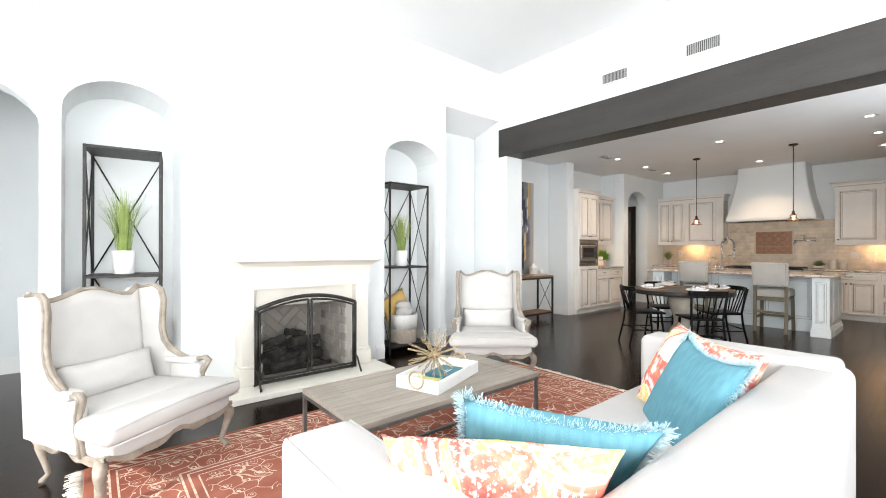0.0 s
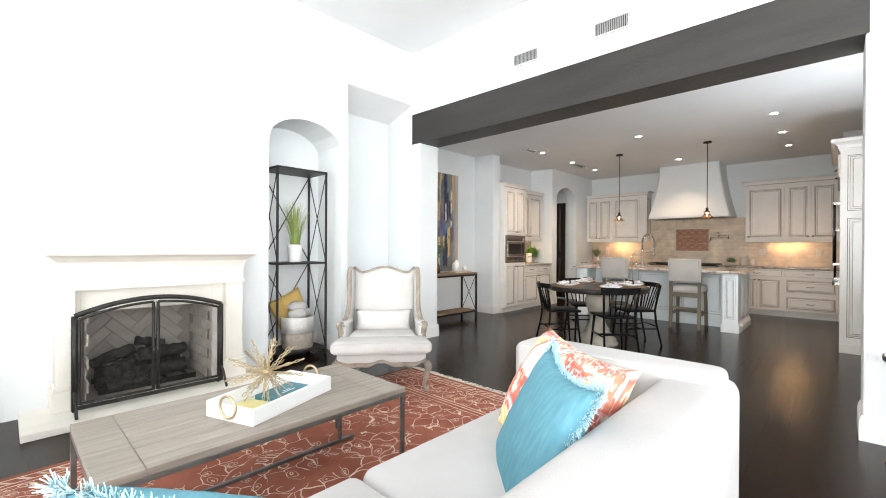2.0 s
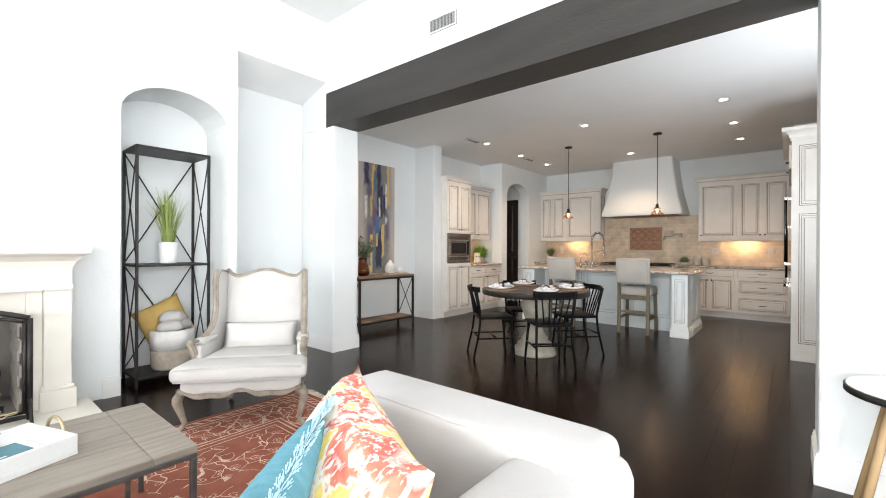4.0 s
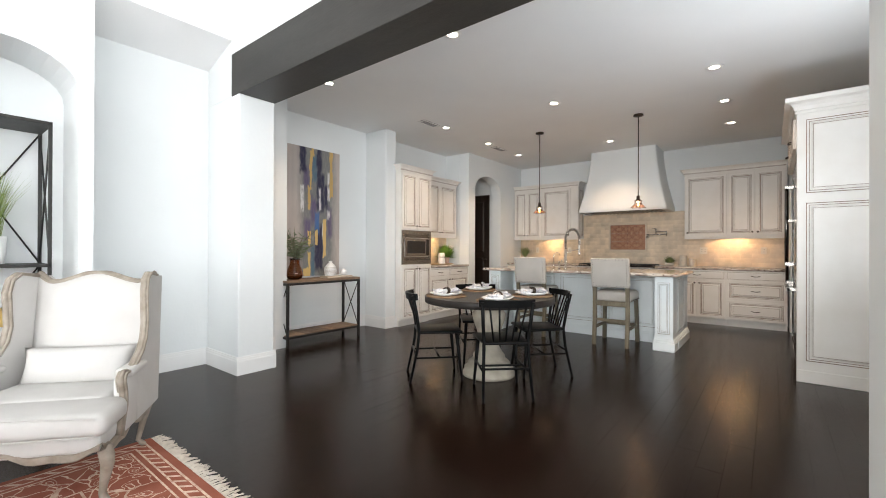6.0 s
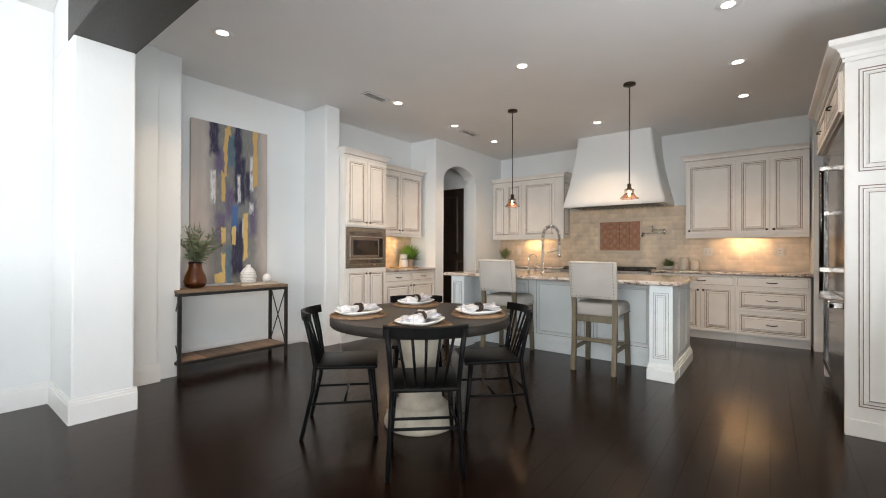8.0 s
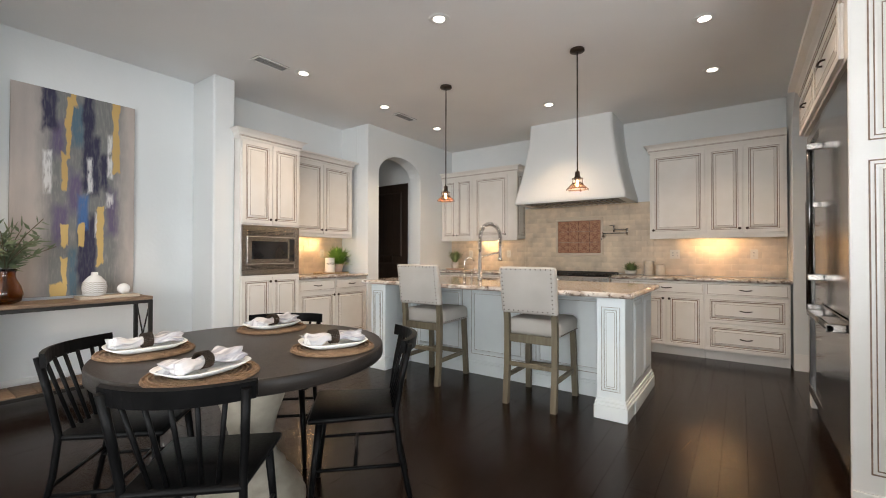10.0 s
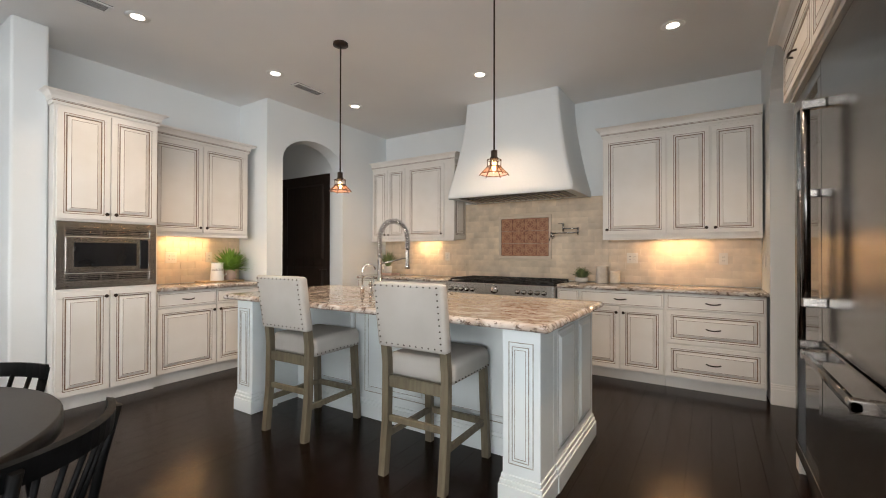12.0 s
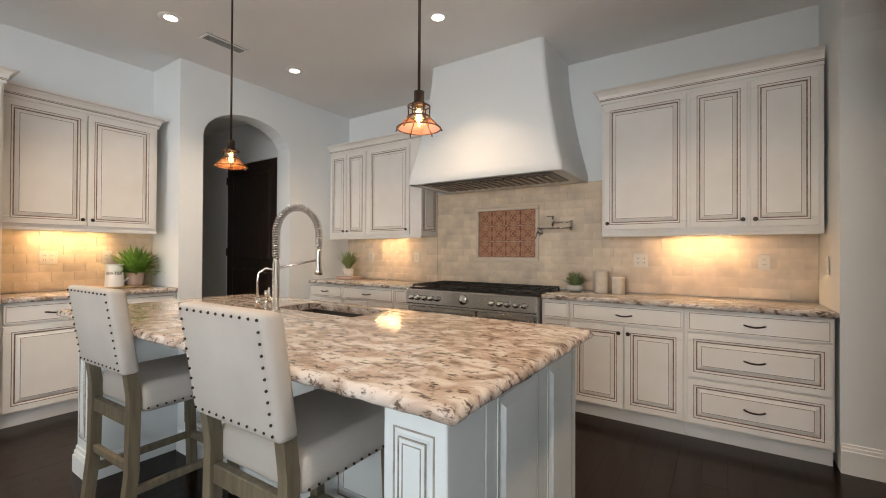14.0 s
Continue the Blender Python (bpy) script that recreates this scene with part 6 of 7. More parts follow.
def setting(at, rz, turn, seed):
    mt = thing("placemat", "round woven brown rattan placemat on the dining table", "placemat", (at[0], at[1], 0.7605), rz, "placemats")
    bm = bmesh.new()
    lathe(bm, ((0.185, 0.0), (0.19, 0.003), (0.186, 0.007), (0.001, 0.007)), n=40)
    part("weave", bm, RATTAN, mt)
    for k in range(9):
        r = 0.182 - k * 0.018
        bm = bmesh.new()
        m = 36
        tube(bm, [(r * math.cos(2 * math.pi * q / m), r * math.sin(2 * math.pi * q / m), 0.0075 + 0.0018 * (q % 2)) for q in range(m + 1)], 0.005, 5, cap=False)
        part("coil", bm, RATTAN, mt)
    p = thing("plate", "white oblong plate with soft corners", "plate", (at[0], at[1], 0.7745), turn, "plates")
    bm = bmesh.new()
    n = 44
    rings = []
    for s, z in ((0.55, 0.0), (0.72, 0.002), (1.0, 0.024), (0.98, 0.027), (0.7, 0.006), (0.0, 0.005)):
        ring_ = []
        for k in range(n):
            a = 2 * math.pi * k / n
            q = (abs(math.cos(a)) ** 3.2 + abs(math.sin(a)) ** 3.2) ** (-1 / 3.2)
            ring_.append(bm.verts.new((0.152 * s * q * math.cos(a), 0.125 * s * q * math.sin(a), z)))
        rings.append(ring_)
    for a, b in zip(rings, rings[1:]):
        for k in range(n):
            bm.faces.new((a[k], a[(k + 1) % n], b[(k + 1) % n], b[k])).smooth = True
    bm.faces.new(rings[0])
    part("dish", bm, WHITE, p)
    nk = thing("napkin", "grey and white striped napkin gathered in a beaded ring", "napkin", (at[0], at[1], 0.7845), turn + 4, "napkins")
    bm = bmesh.new()
    r = random.Random(seed)
    n, m = 26, 18
    g = []
    for i in range(n + 1):
        u = 2 * i / n - 1
        pinch = 0.022 + 0.05 * min(1, abs(u) * 1.3) ** 1.2 * (1.0 if u > 0 else 0.8)
        row = []
        for j in range(m):
            a = 2 * math.pi * j / m
            wob = 1 + 0.35 * math.sin(a * 5 + u * 3 + seed) * min(1, abs(u) * 1.5)
            row.append(bm.verts.new((u * 0.128 + 0.01 * math.sin(a * 3 + seed), pinch * math.cos(a) * wob, 0.022 + max(-0.018, (0.014 + 0.008 * abs(u)) * math.sin(a) * wob) + 0.010 * math.sin(u * 4 + seed) ** 2)))
        g.append(row)
    for a, b in zip(g, g[1:]):
        for k in range(m):
            bm.faces.new((a[k], a[(k + 1) % m], b[(k + 1) % m], b[k])).smooth = True
    bm.faces.new(g[0]); bm.faces.new(g[-1][::-1])
    part("cloth", bm, NAPKIN, nk)
    bm = bmesh.new()
    for q in range(24):
        a = 2 * math.pi * (q + 0.5) / 24
        for dx in (-0.016, -0.008, 0, 0.008, 0.016):
            bmesh.ops.create_icosphere(bm, subdivisions=1, radius=0.0047, matrix=Matrix.Translation((dx, 0.033 * math.cos(a), 0.030 + 0.028 * math.sin(a))))
    part("beaded_ring", bm, BRONZE, nk, "dark beaded napkin ring")


NAPKIN = mat("napkin_linen", (0.60, 0.60, 0.62), (0.30, 0.30, 0.33), 9, 0.9, bump=0.2, bscale=200, blend=(0.47, 0.63), stretch=(0.6, 5, 1))
for k, (dx, dy) in enumerate(((-0.375, -0.325), (-0.355, 0.245), (0.185, -0.365), (0.305, 0.315))):
    setting((TX + dx, TY + dy), (45, 135, -45, 225)[k], (12, -6, -24, 8)[k], k + 1)

# console table, painting and the things on it
c = thing("console_table", "rustic plank console table on a black iron frame", "console table", (5.95, 4.905, 0))
CW, CD, CH = 1.125, 0.37, 0.815
for k in range(3):
    part("top_plank", B((0, CW, k * CD / 3, (k + 1) * CD / 3 - 0.002, CH - 0.028, CH), bevel=0.003, seg=1), RUSTIC, c)
for k in range(9):
    part("shelf_plank", B((0.02 + k * (CW - 0.04) / 9, 0.02 + (k + 1) * (CW - 0.04) / 9 - 0.004, 0.015, CD - 0.015, 0.13, 0.15), bevel=0.003, seg=1), RUSTIC, c)
for x in (0.016, CW - 0.016):
    for y in (0.016, CD - 0.016):
        part("leg", B((x - 0.015, x + 0.015, y - 0.015, y + 0.015, 0, CH - 0.029), bevel=0.002, seg=1), BLACK, c)
    for s_ in (0, 1):
        bm = bmesh.new()
        tube(bm, [(x, 0.03, 0.15 if s_ else CH - 0.06), (x, CD - 0.03, CH - 0.06 if s_ else 0.15)], 0.006, 6)
        part("cross_brace", bm, BLACK, c)
for z in (CH - 0.058, 0.11):
    part("frame_rail", B((0.032, CW - 0.032, 0.004, 0.026, z, z + 0.028), (0.032, CW - 0.032, CD - 0.026, CD - 0.004, z, z + 0.028), (0.004, 0.028, 0.032, CD - 0.032, z, z + 0.028), (CW - 0.028, CW - 0.004, 0.032, CD - 0.032, z, z + 0.028)), BLACK, c)


def painting_material():
    """Broad dragged strokes with ragged edges: (left, right, bottom, top) in metres on the canvas, colour by colour."""
    m = mat("abstract_painting", (0.50, 0.44, 0.40), (0.40, 0.355, 0.33), 2.5, 0.6, bump=0.2, bscale=60, stretch=(3, 1, 0.6))
    n, l = m.node_tree.nodes, m.node_tree.links
    bsdf = n["Principled BSDF"]
    base = bsdf.inputs["Base Color"].links[0].from_socket
    co = n.new("ShaderNodeTexCoord")

    def M(op, a, b):
        q = n.new("ShaderNodeMath")
        q.operation = op
        for i, v in enumerate((a, b)):
            if isinstance(v, (int, float)):
                q.inputs[i].default_value = v
            else:
                l.new(v, q.inputs[i])
        return q.outputs[0]

    def cloud(scale, stretch, detail, loc):
        mp, nz = n.new("ShaderNodeMapping"), n.new("ShaderNodeTexNoise")
        mp.inputs["Location"].default_value, mp.inputs["Scale"].default_value = loc, stretch
        nz.inputs["Scale"].default_value, nz.inputs["Detail"].default_value = scale, detail
        l.new(co.outputs["Object"], mp.inputs[0])
        l.new(mp.outputs[0], nz.inputs["Vector"])
        return nz

    def strokes(rows, colour, ragged, edge, cover, seed):
        nonlocal base
        sep = n.new("ShaderNodeSeparateXYZ")
        wob = n.new("ShaderNodeVectorMath")
        wob.operation = "MULTIPLY_ADD"
        wob.inputs[1].default_value = (ragged, 0, ragged * 2.5)
        l.new(cloud(9, (1.6, 1, 0.7), 5, (seed, 0, seed)).outputs["Color"], wob.inputs[0])
        l.new(co.outputs["Object"], wob.inputs[2])
        l.new(wob.outputs[0], sep.inputs[0])
        mask = None
        for x0, x1, z0, z1 in rows:
            dx = M("SUBTRACT", (x1 - x0) / 2, M("ABSOLUTE", M("SUBTRACT", sep.outputs[0], (x0 + x1) / 2 + ragged * 0.5), 0.0))
            dz = M("SUBTRACT", (z1 - z0) / 2, M("ABSOLUTE", M("SUBTRACT", sep.outputs[2], (z0 + z1) / 2 + ragged * 1.25), 0.0))
            d = M("MINIMUM", dx, M("MULTIPLY", dz, 0.4))
            mask = d if mask is None else M("MAXIMUM", mask, d)
        ramp = n.new("ShaderNodeMapRange")
        ramp.inputs["From Min"].default_value, ramp.inputs["From Max"].default_value = -edge, edge
        l.new(mask, ramp.inputs[0])
        dry = n.new("ShaderNodeMapRange")
        dry.inputs["From Min"].default_value, dry.inputs["From Max"].default_value = 0.34, 0.52
        dry.inputs["To Min"].default_value, dry.inputs["To Max"].default_value = cover, 1.0
        l.new(cloud(30, (2.2, 1, 0.35), 6, (seed * 3, 0, 1)).outputs[0], dry.inputs[0])
        mx = n.new("ShaderNodeMix")
        mx.data_type = "RGBA"
        mx.inputs[7].default_value = (*colour, 1)
        l.new(M("MULTIPLY", ramp.outputs[0], dry.outputs[0]), mx.inputs[0])
        l.new(base, mx.inputs[6])
        base = mx.outputs[2]

    strokes(((0.20, 0.74, -0.1, 1.9),), (0.19, 0.195, 0.19), 0.10, 0.06, 0.75, 1.0)
    strokes(((0.25, 0.33, 1.20, 1.52), (0.26, 0.36, 0.46, 0.78), (0.37, 0.45, 0.72, 1.08), (0.64, 0.71, 0.55, 0.95)), (0.13, 0.10, 0.18), 0.08, 0.02, 0.6, 2.0)
    strokes(((0.38, 0.47, 1.32, 1.68), (0.37, 0.43, -0.1, 0.42)), (0.085, 0.15, 0.20), 0.05, 0.015, 0.5, 3.0)
    strokes(((0.19, 0.28, 1.42, 1.9), (0.46, 0.54, 1.28, 1.9), (0.46, 0.58, 0.90, 1.44), (0.43, 0.56, 0.08, 0.70), (0.58, 0.64, 0.98, 1.28)), (0.026, 0.024, 0.062), 0.08, 0.014, 0.75, 4.0)
    strokes(((0.43, 0.50, 0.58, 0.88),), (0.06, 0.15, 0.36), 0.04, 0.012, 0.6, 5.0)
    strokes(((0.64, 0.675, 1.06, 1.46), (0.495, 0.53, 0.92, 1.22), (0.20, 0.25, 0.88, 1.24), (0.55, 0.58, 0.52, 0.72), (0.63, 0.68, 0.80, 0.92)), (0.68, 0.67, 0.66), 0.04, 0.008, 0.0, 6.0)
    strokes(((0.345, 0.38, 1.20, 1.72), (0.315, 0.355, 0.92, 1.24), (0.375, 0.41, 1.66, 1.9), (0.675, 0.725, 1.14, 1.9)), (0.58, 0.38, 0.135), 0.075, 0.003, 0.95, 7.0)
    strokes(((0.315, 0.37, 0.44, 0.62), (0.435, 0.475, 0.44, 0.64), (0.325, 0.36, 0.1, 0.34), (0.25, 0.355, -0.1, 0.11), (0.565, 0.615, 0.26, 0.80)), (0.66, 0.46, 0.165), 0.07, 0.003, 0.95, 8.0)
    l.new(base, bsdf.inputs["Base Color"])
    return m


p = thing("painting", "tall abstract canvas in grey, navy, violet and gold", "painting", (6.225, 5.375, 0.83))
part("canvas", B((0, 0.85, -0.0005, 0.006, 0.0, 1.77), bevel=0.002, seg=1), painting_material(), p)
part("stretcher_frame", B((0.004, 0.846, 0.0062, 0.04, 0.004, 1.766), bevel=0.003, seg=1), LINEN2, p)

AMBER = glass("amber_glass", (0.62, 0.30, 0.09), 0.05)
v = thing("glass_vase", "amber glass vase with olive branches on the console", "vase", (6.17, 5.10, 0.8155))
bm = bmesh.new()
lathe(bm, ((0.055, 0.0), (0.09, 0.02), (0.103, 0.07), (0.09, 0.13), (0.062, 0.19), (0.057, 0.23), (0.068, 0.265), (0.064, 0.265), (0.053, 0.23), (0.058, 0.19), (0.086, 0.13), (0.098, 0.07), (0.085, 0.025), (0.001, 0.012)), n=28)
part("body", bm, AMBER, v)
rng = random.Random(21)
stem, leaf = bmesh.new(), bmesh.new()
for k in range(13):
    a = rng.uniform(0, 6.28)
    L, out = rng.uniform(0.22, 0.46), rng.uniform(0.10, 0.32)
    pts = [Vector((0.02 * math.cos(a), 0.02 * math.sin(a), 0.03))] + [Vector((math.cos(a) * out * t * t, math.sin(a) * out * t * t, 0.2 + L * t)) for t in (0.1, 0.4, 0.7, 1.0)]
    tube(stem, pts, 0.003, 5)
    for q in range(20):
        t = rng.uniform(0.2, 1.0)
        c0 = Vector((math.cos(a) * out * t * t, math.sin(a) * out * t * t, 0.2 + L * t))
        d = Vector((rng.uniform(-1, 1), rng.uniform(-1, 1), rng.uniform(-0.3, 0.9))).normalized()
        sd = d.orthogonal().normalized() * 0.012
        ll = rng.uniform(0.07, 0.125)
        leaf.faces.new([leaf.verts.new(z) for z in (c0, c0 + d * ll * 0.4 + sd, c0 + d * ll, c0 + d * ll * 0.4 - sd)])
part("stem", stem, mat("olive_stem", (0.12, 0.09, 0.05), (0.09, 0.07, 0.04), 20, 0.8), v)
part("leaves", leaf, mat("olive_leaf", (0.10, 0.14, 0.07), (0.17, 0.20, 0.12), 15, 0.6), v)
VASE = 1.28
v = thing("ceramic_vase", "small white carved ceramic vase on a tray", "vase", (6.70, 5.08, 0.8405))
bm = bmesh.new()
lathe(bm, ((0.05, 0.0), (0.06, 0.01), (0.066, 0.05), (0.06, 0.09), (0.035, 0.125), (0.018, 0.135), (0.018, 0.155), (0.012, 0.155), (0.012, 0.13)), n=28)
part("body", bm, WHITE, v)
for k in range(6):
    z = 0.02 + 0.013 * k
    bm = bmesh.new()
    r = 0.0635 + 0.003 * math.sin(k * 0.6) - 0.0012 * max(0, k - 3)
    tube(bm, [(r * math.cos(a), r * math.sin(a), z + 0.004 * (q % 2)) for q, a in enumerate([2 * math.pi * j / 32 for j in range(33)])], 0.0022, 4, cap=False)
    part("carved_band", bm, LINEN2, v)
for ob in v.children:
    for q in ob.data.vertices:
        q.co *= VASE
t = thing("wooden_tray", "pale wooden tray on the console", "tray", (6.58, 4.98, 0.8155))
part("board", B((0, 0.42, 0, 0.17, 0, 0.024), bevel=0.004), mat("pale_wood", (0.55, 0.47, 0.38), (0.46, 0.38, 0.30), 7, 0.6, stretch=(0.7, 6, 6)), t)
bm = bmesh.new()
bmesh.ops.create_uvsphere(bm, u_segments=20, v_segments=12, radius=0.047)
bmesh.ops.translate(bm, verts=list(bm.verts), vec=(6.90, 5.06, 0.8867))
solid("decorative_ball", smooth(bm), WHITE, "small white decorative ball on a pale tray", "ornament")


# counter stools
def stool():
    s = thing("counter_stool", "oatmeal linen counter stool with nailhead trim and greyed oak legs", "stool", group="stools at the island")
    for x in (-0.185, 0.185):
        bm = bmesh.new()
        for (ya, za), (yb, zb) in (((0.255, 0.0), (0.225, 0.30)), ((0.225, 0.30), (0.22, 0.62)), ((0.22, 0.62), (0.235, 0.745))):
            o = [bm.verts.new(q) for q in ((x - 0.02, ya - 0.022, za), (x + 0.02, ya - 0.022, za), (x + 0.02, ya + 0.022, za), (x - 0.02, ya + 0.022, za))]
            i = [bm.verts.new(q) for q in ((x - 0.02, yb - 0.022, zb), (x + 0.02, yb - 0.022, zb), (x + 0.02, yb + 0.022, zb), (x - 0.02, yb + 0.022, zb))]
            for k in range(4):
                bm.faces.new((o[k], o[(k + 1) % 4], i[(k + 1) % 4], i[k]))
        bm.faces.new([bm.verts.new(q) for q in ((x - 0.02, 0.233, 0.0), (x + 0.02, 0.233, 0.0), (x + 0.02, 0.277, 0.0), (x - 0.02, 0.277, 0.0))])
        part("back_leg", bm, GREYOAK, s, "greyed oak leg")
        bm = B((x - 0.02, x + 0.02, -0.235, -0.195, 0.0, 0.56))
        for v in bm.verts:
            if v.co.z < 0.1:
                v.co.y -= 0.025
                v.co.x *= 1.06
        part("front_leg", bm, GREYOAK, s, "greyed oak leg")
        part("side_stretcher", B((x - 0.012, x + 0.012, -0.21, 0.22, 0.20, 0.235), bevel=0.003, seg=1), GREYOAK, s)
    part("back_stretcher", B((-0.165, 0.165, 0.212, 0.236, 0.30, 0.335), bevel=0.003, seg=1), GREYOAK, s)
    part("foot_rail", B((-0.165, 0.165, -0.238, -0.212, 0.20, 0.24), bevel=0.003, seg=1), GREYOAK, s)
    part("seat_rail", B((-0.165, 0.165, 0.205, 0.235, 0.495, 0.56), bevel=0.003, seg=1), GREYOAK, s)
    bm = B((-0.215, 0.215, -0.26, 0.20, 0.545, 0.675), bevel=0.04, seg=4)
    for v in bm.verts:
        if v.co.z > 0.6:
            v.co.z += 0.02 * (1 - (v.co.x / 0.22) ** 2)
    part("seat", smooth(bm), LINEN2, s)
    bm = B((-0.215, 0.215, 0.205, 0.275, 0.73, 1.10), bevel=0.022, seg=3)
    for v in bm.verts:
        v.co.y += (v.co.z - 0.73) ** 2 * 0.42
    b = part("backrest", smooth(bm), LINEN2, s)
    def nail(parent, pos):
        bm = bmesh.new()
        bmesh.ops.create_icosphere(bm, subdivisions=1, radius=0.0052, matrix=Matrix.Translation(pos))
        part("nailhead", bm, BRONZE, parent)
    for k in range(11):
        z = 0.755 + 0.0325 * k
        yy = 0.274 + (z - 0.73) * 0.155
        for x in (-0.188, 0.188):
            nail(b, (x, yy, z))
    for k in range(1, 10):
        x = -0.188 + 0.376 * k / 10
        nail(b, (x, 0.275 + 0.35 ** 2 * 0.42, 1.08))
        nail(b, (x, 0.276, 0.755))
    for k in range(12):
        y = -0.22 + 0.036 * k
        for x in (-0.216, 0.216):
            nail(s, (x, y, 0.572))
    return s


st = stool()
for ob in st.children_recursive:
    for v in ob.data.vertices:
        v.co.x *= 1.07
st.matrix_basis = pose(8.83, 1.95, 0, 0, 0, 91)
copy_thing(st, pose(8.84, 3.05, 0, 0, 0, 92))

# faucets on the island
fc = thing("faucet", "tall brushed nickel spring faucet at the island sink", "faucet", (9.295, 2.81, 0.9262))
bm = bmesh.new()
lathe(bm, ((0.026, 0), (0.026, 0.01), (0.019, 0.016), (0.019, 0.27), (0.014, 0.28), (0.014, 0.30)), n=20)
part("column", bm, CHROME, fc)
dirx, diry = 0.78, -0.62
R = 0.115
arc = [(0, 0, 0.30), (0, 0, 0.44)] + [(dirx * R * (1 - math.cos(a)), diry * R * (1 - math.cos(a)), 0.44 + R * 1.30 * math.sin(a)) for a in [math.pi * k / 16 for k in range(1, 17)]] + [(dirx * 2 * R, diry * 2 * R, 0.36)]
bm = bmesh.new()
tube(bm, arc, 0.008, 8)
part("hose", bm, BLACK, fc, "black hose inside the spring")
bm = bmesh.new()
vec = [Vector(q) for q in arc]
cum = [0]
for a, b in zip(vec, vec[1:]):
    cum.append(cum[-1] + (b - a).length)
pts = []
for k in range(1040):
    s_ = cum[-1] * k / 1039
    i = max(j for j in range(len(cum) - 1) if cum[j] <= s_ + 1e-9)
    q = vec[i].lerp(vec[i + 1], (s_ - cum[i]) / max(1e-6, cum[i + 1] - cum[i]))
    tg = (vec[min(i + 1, len(vec) - 1)] - vec[i]).normalized()
    u = Vector((diry, -dirx, 0))
    w = tg.cross(u)
    a = k / 1039 * 2 * math.pi * 46
    pts.append(q + (u * math.cos(a) + w * math.sin(a)) * 0.0195)
tube(bm, pts, 0.0042, 5)
part("spring", bm, CHROME, fc, "coiled spring")
bm = bmesh.new()
lathe(bm, ((0.012, 0.36), (0.017, 0.34), (0.017, 0.24), (0.023, 0.225), (0.023, 0.20)), (dirx * 2 * R, diry * 2 * R, 0), 16)
part("spray_head", bm, CHROME, fc)
bm = bmesh.new()
tube(bm, [(0, 0, 0.24), (dirx * 2 * R, diry * 2 * R, 0.29)], 0.006, 8)
part("hose_guide", bm, CHROME, fc)
bm = bmesh.new()
tube(bm, [(0.0, 0.018, 0.06), (0.0, 0.06, 0.08), (0, 0.065, 0.13)], 0.006, 8)
part("lever", bm, CHROME, fc)
fc = thing("filter_faucet", "slim brushed nickel filter faucet", "faucet", (9.31, 3.01, 0.9262))
bm = bmesh.new()
tube(bm, [(0, 0, 0), (0, 0, 0.17), (0.006, -0.004, 0.21), (0.035, -0.03, 0.235), (0.07, -0.06, 0.225), (0.08, -0.07, 0.19)], 0.007, 8)
lathe(bm, ((0.017, 0), (0.017, 0.05), (0.01, 0.06)), n=14)
part("spout", bm, CHROME, fc)
bm = bmesh.new()
lathe(bm, ((0.018, 0), (0.018, 0.01), (0.010, 0.015), (0.010, 0.08), (0.014, 0.085), (0.012, 0.11)), (0, 0, 0), 14)
sd = solid("soap_pump", bm, CHROME, "brushed nickel soap dispenser by the sink", "soap dispenser")
sd.location = (9.31, 2.92, 0.9262)

# tile panel behind the range
def motif_material():
    m = mat("terracotta_motif", (0.27, 0.10, 0.052), (0.21, 0.075, 0.04), 9, 0.5, bump=0.15, piece=0.1)
    n, l = m.node_tree.nodes, m.node_tree.links
    bsdf = n["Principled BSDF"]
    base = bsdf.inputs["Base Color"].links[0].from_socket
    co = n.new("ShaderNodeTexCoord")
    sep = n.new("ShaderNodeSeparateXYZ")
    l.new(co.outputs["Object"], sep.inputs[0])

    def M(op, a, b=None):
        q = n.new("ShaderNodeMath")
        q.operation = op
        for i, v in enumerate((a, b)):
            if v is None:
                continue
            if isinstance(v, (int, float)):
                q.inputs[i].default_value = v
            else:
                l.new(v, q.inputs[i])
        return q.outputs[0]
    S = 0.079
    y = M("ABSOLUTE", M("DIVIDE", sep.outputs[1], S))
    z = M("ABSOLUTE", M("DIVIDE", sep.outputs[2], S))
    r = M("SQRT", M("ADD", M("MULTIPLY", y, y), M("MULTIPLY", z, z)))
    d1 = M("ADD", y, z)
    mx_ = M("MAXIMUM", y, z)
    mn_ = M("MINIMUM", y, z)

    def band(v, c, w):
        return M("LESS_THAN", M("ABSOLUTE", M("SUBTRACT", v, c)), w)
    pat = band(r, 0.92, 0.045)
    for q in (band(r, 0.26, 0.05), band(r, 0.55, 0.04), band(mx_, 0.8, 0.04), M("MULTIPLY", band(d1, 0.95, 0.06), M("GREATER_THAN", mn_, 0.18)), M("MULTIPLY", M("LESS_THAN", mn_, 0.07), M("GREATER_THAN", mx_, 0.3)), M("MULTIPLY", band(mx_, 0.62, 0.06), M("LESS_THAN", mn_, 0.42)), M("MULTIPLY", band(M("SUBTRACT", y, z), 0.0, 0.06), M("GREATER_THAN", r, 1.0))):
        pat = M("MAXIMUM", pat, q)
    mx = n.new("ShaderNodeMix")
    mx.data_type = "RGBA"
    mx.inputs[7].default_value = (0.50, 0.27, 0.15, 1)
    l.new(M("MULTIPLY", pat, 0.8), mx.inputs[0])
    l.new(base, mx.inputs[6])
    l.new(mx.outputs[2], bsdf.inputs["Base Color"])
    return m


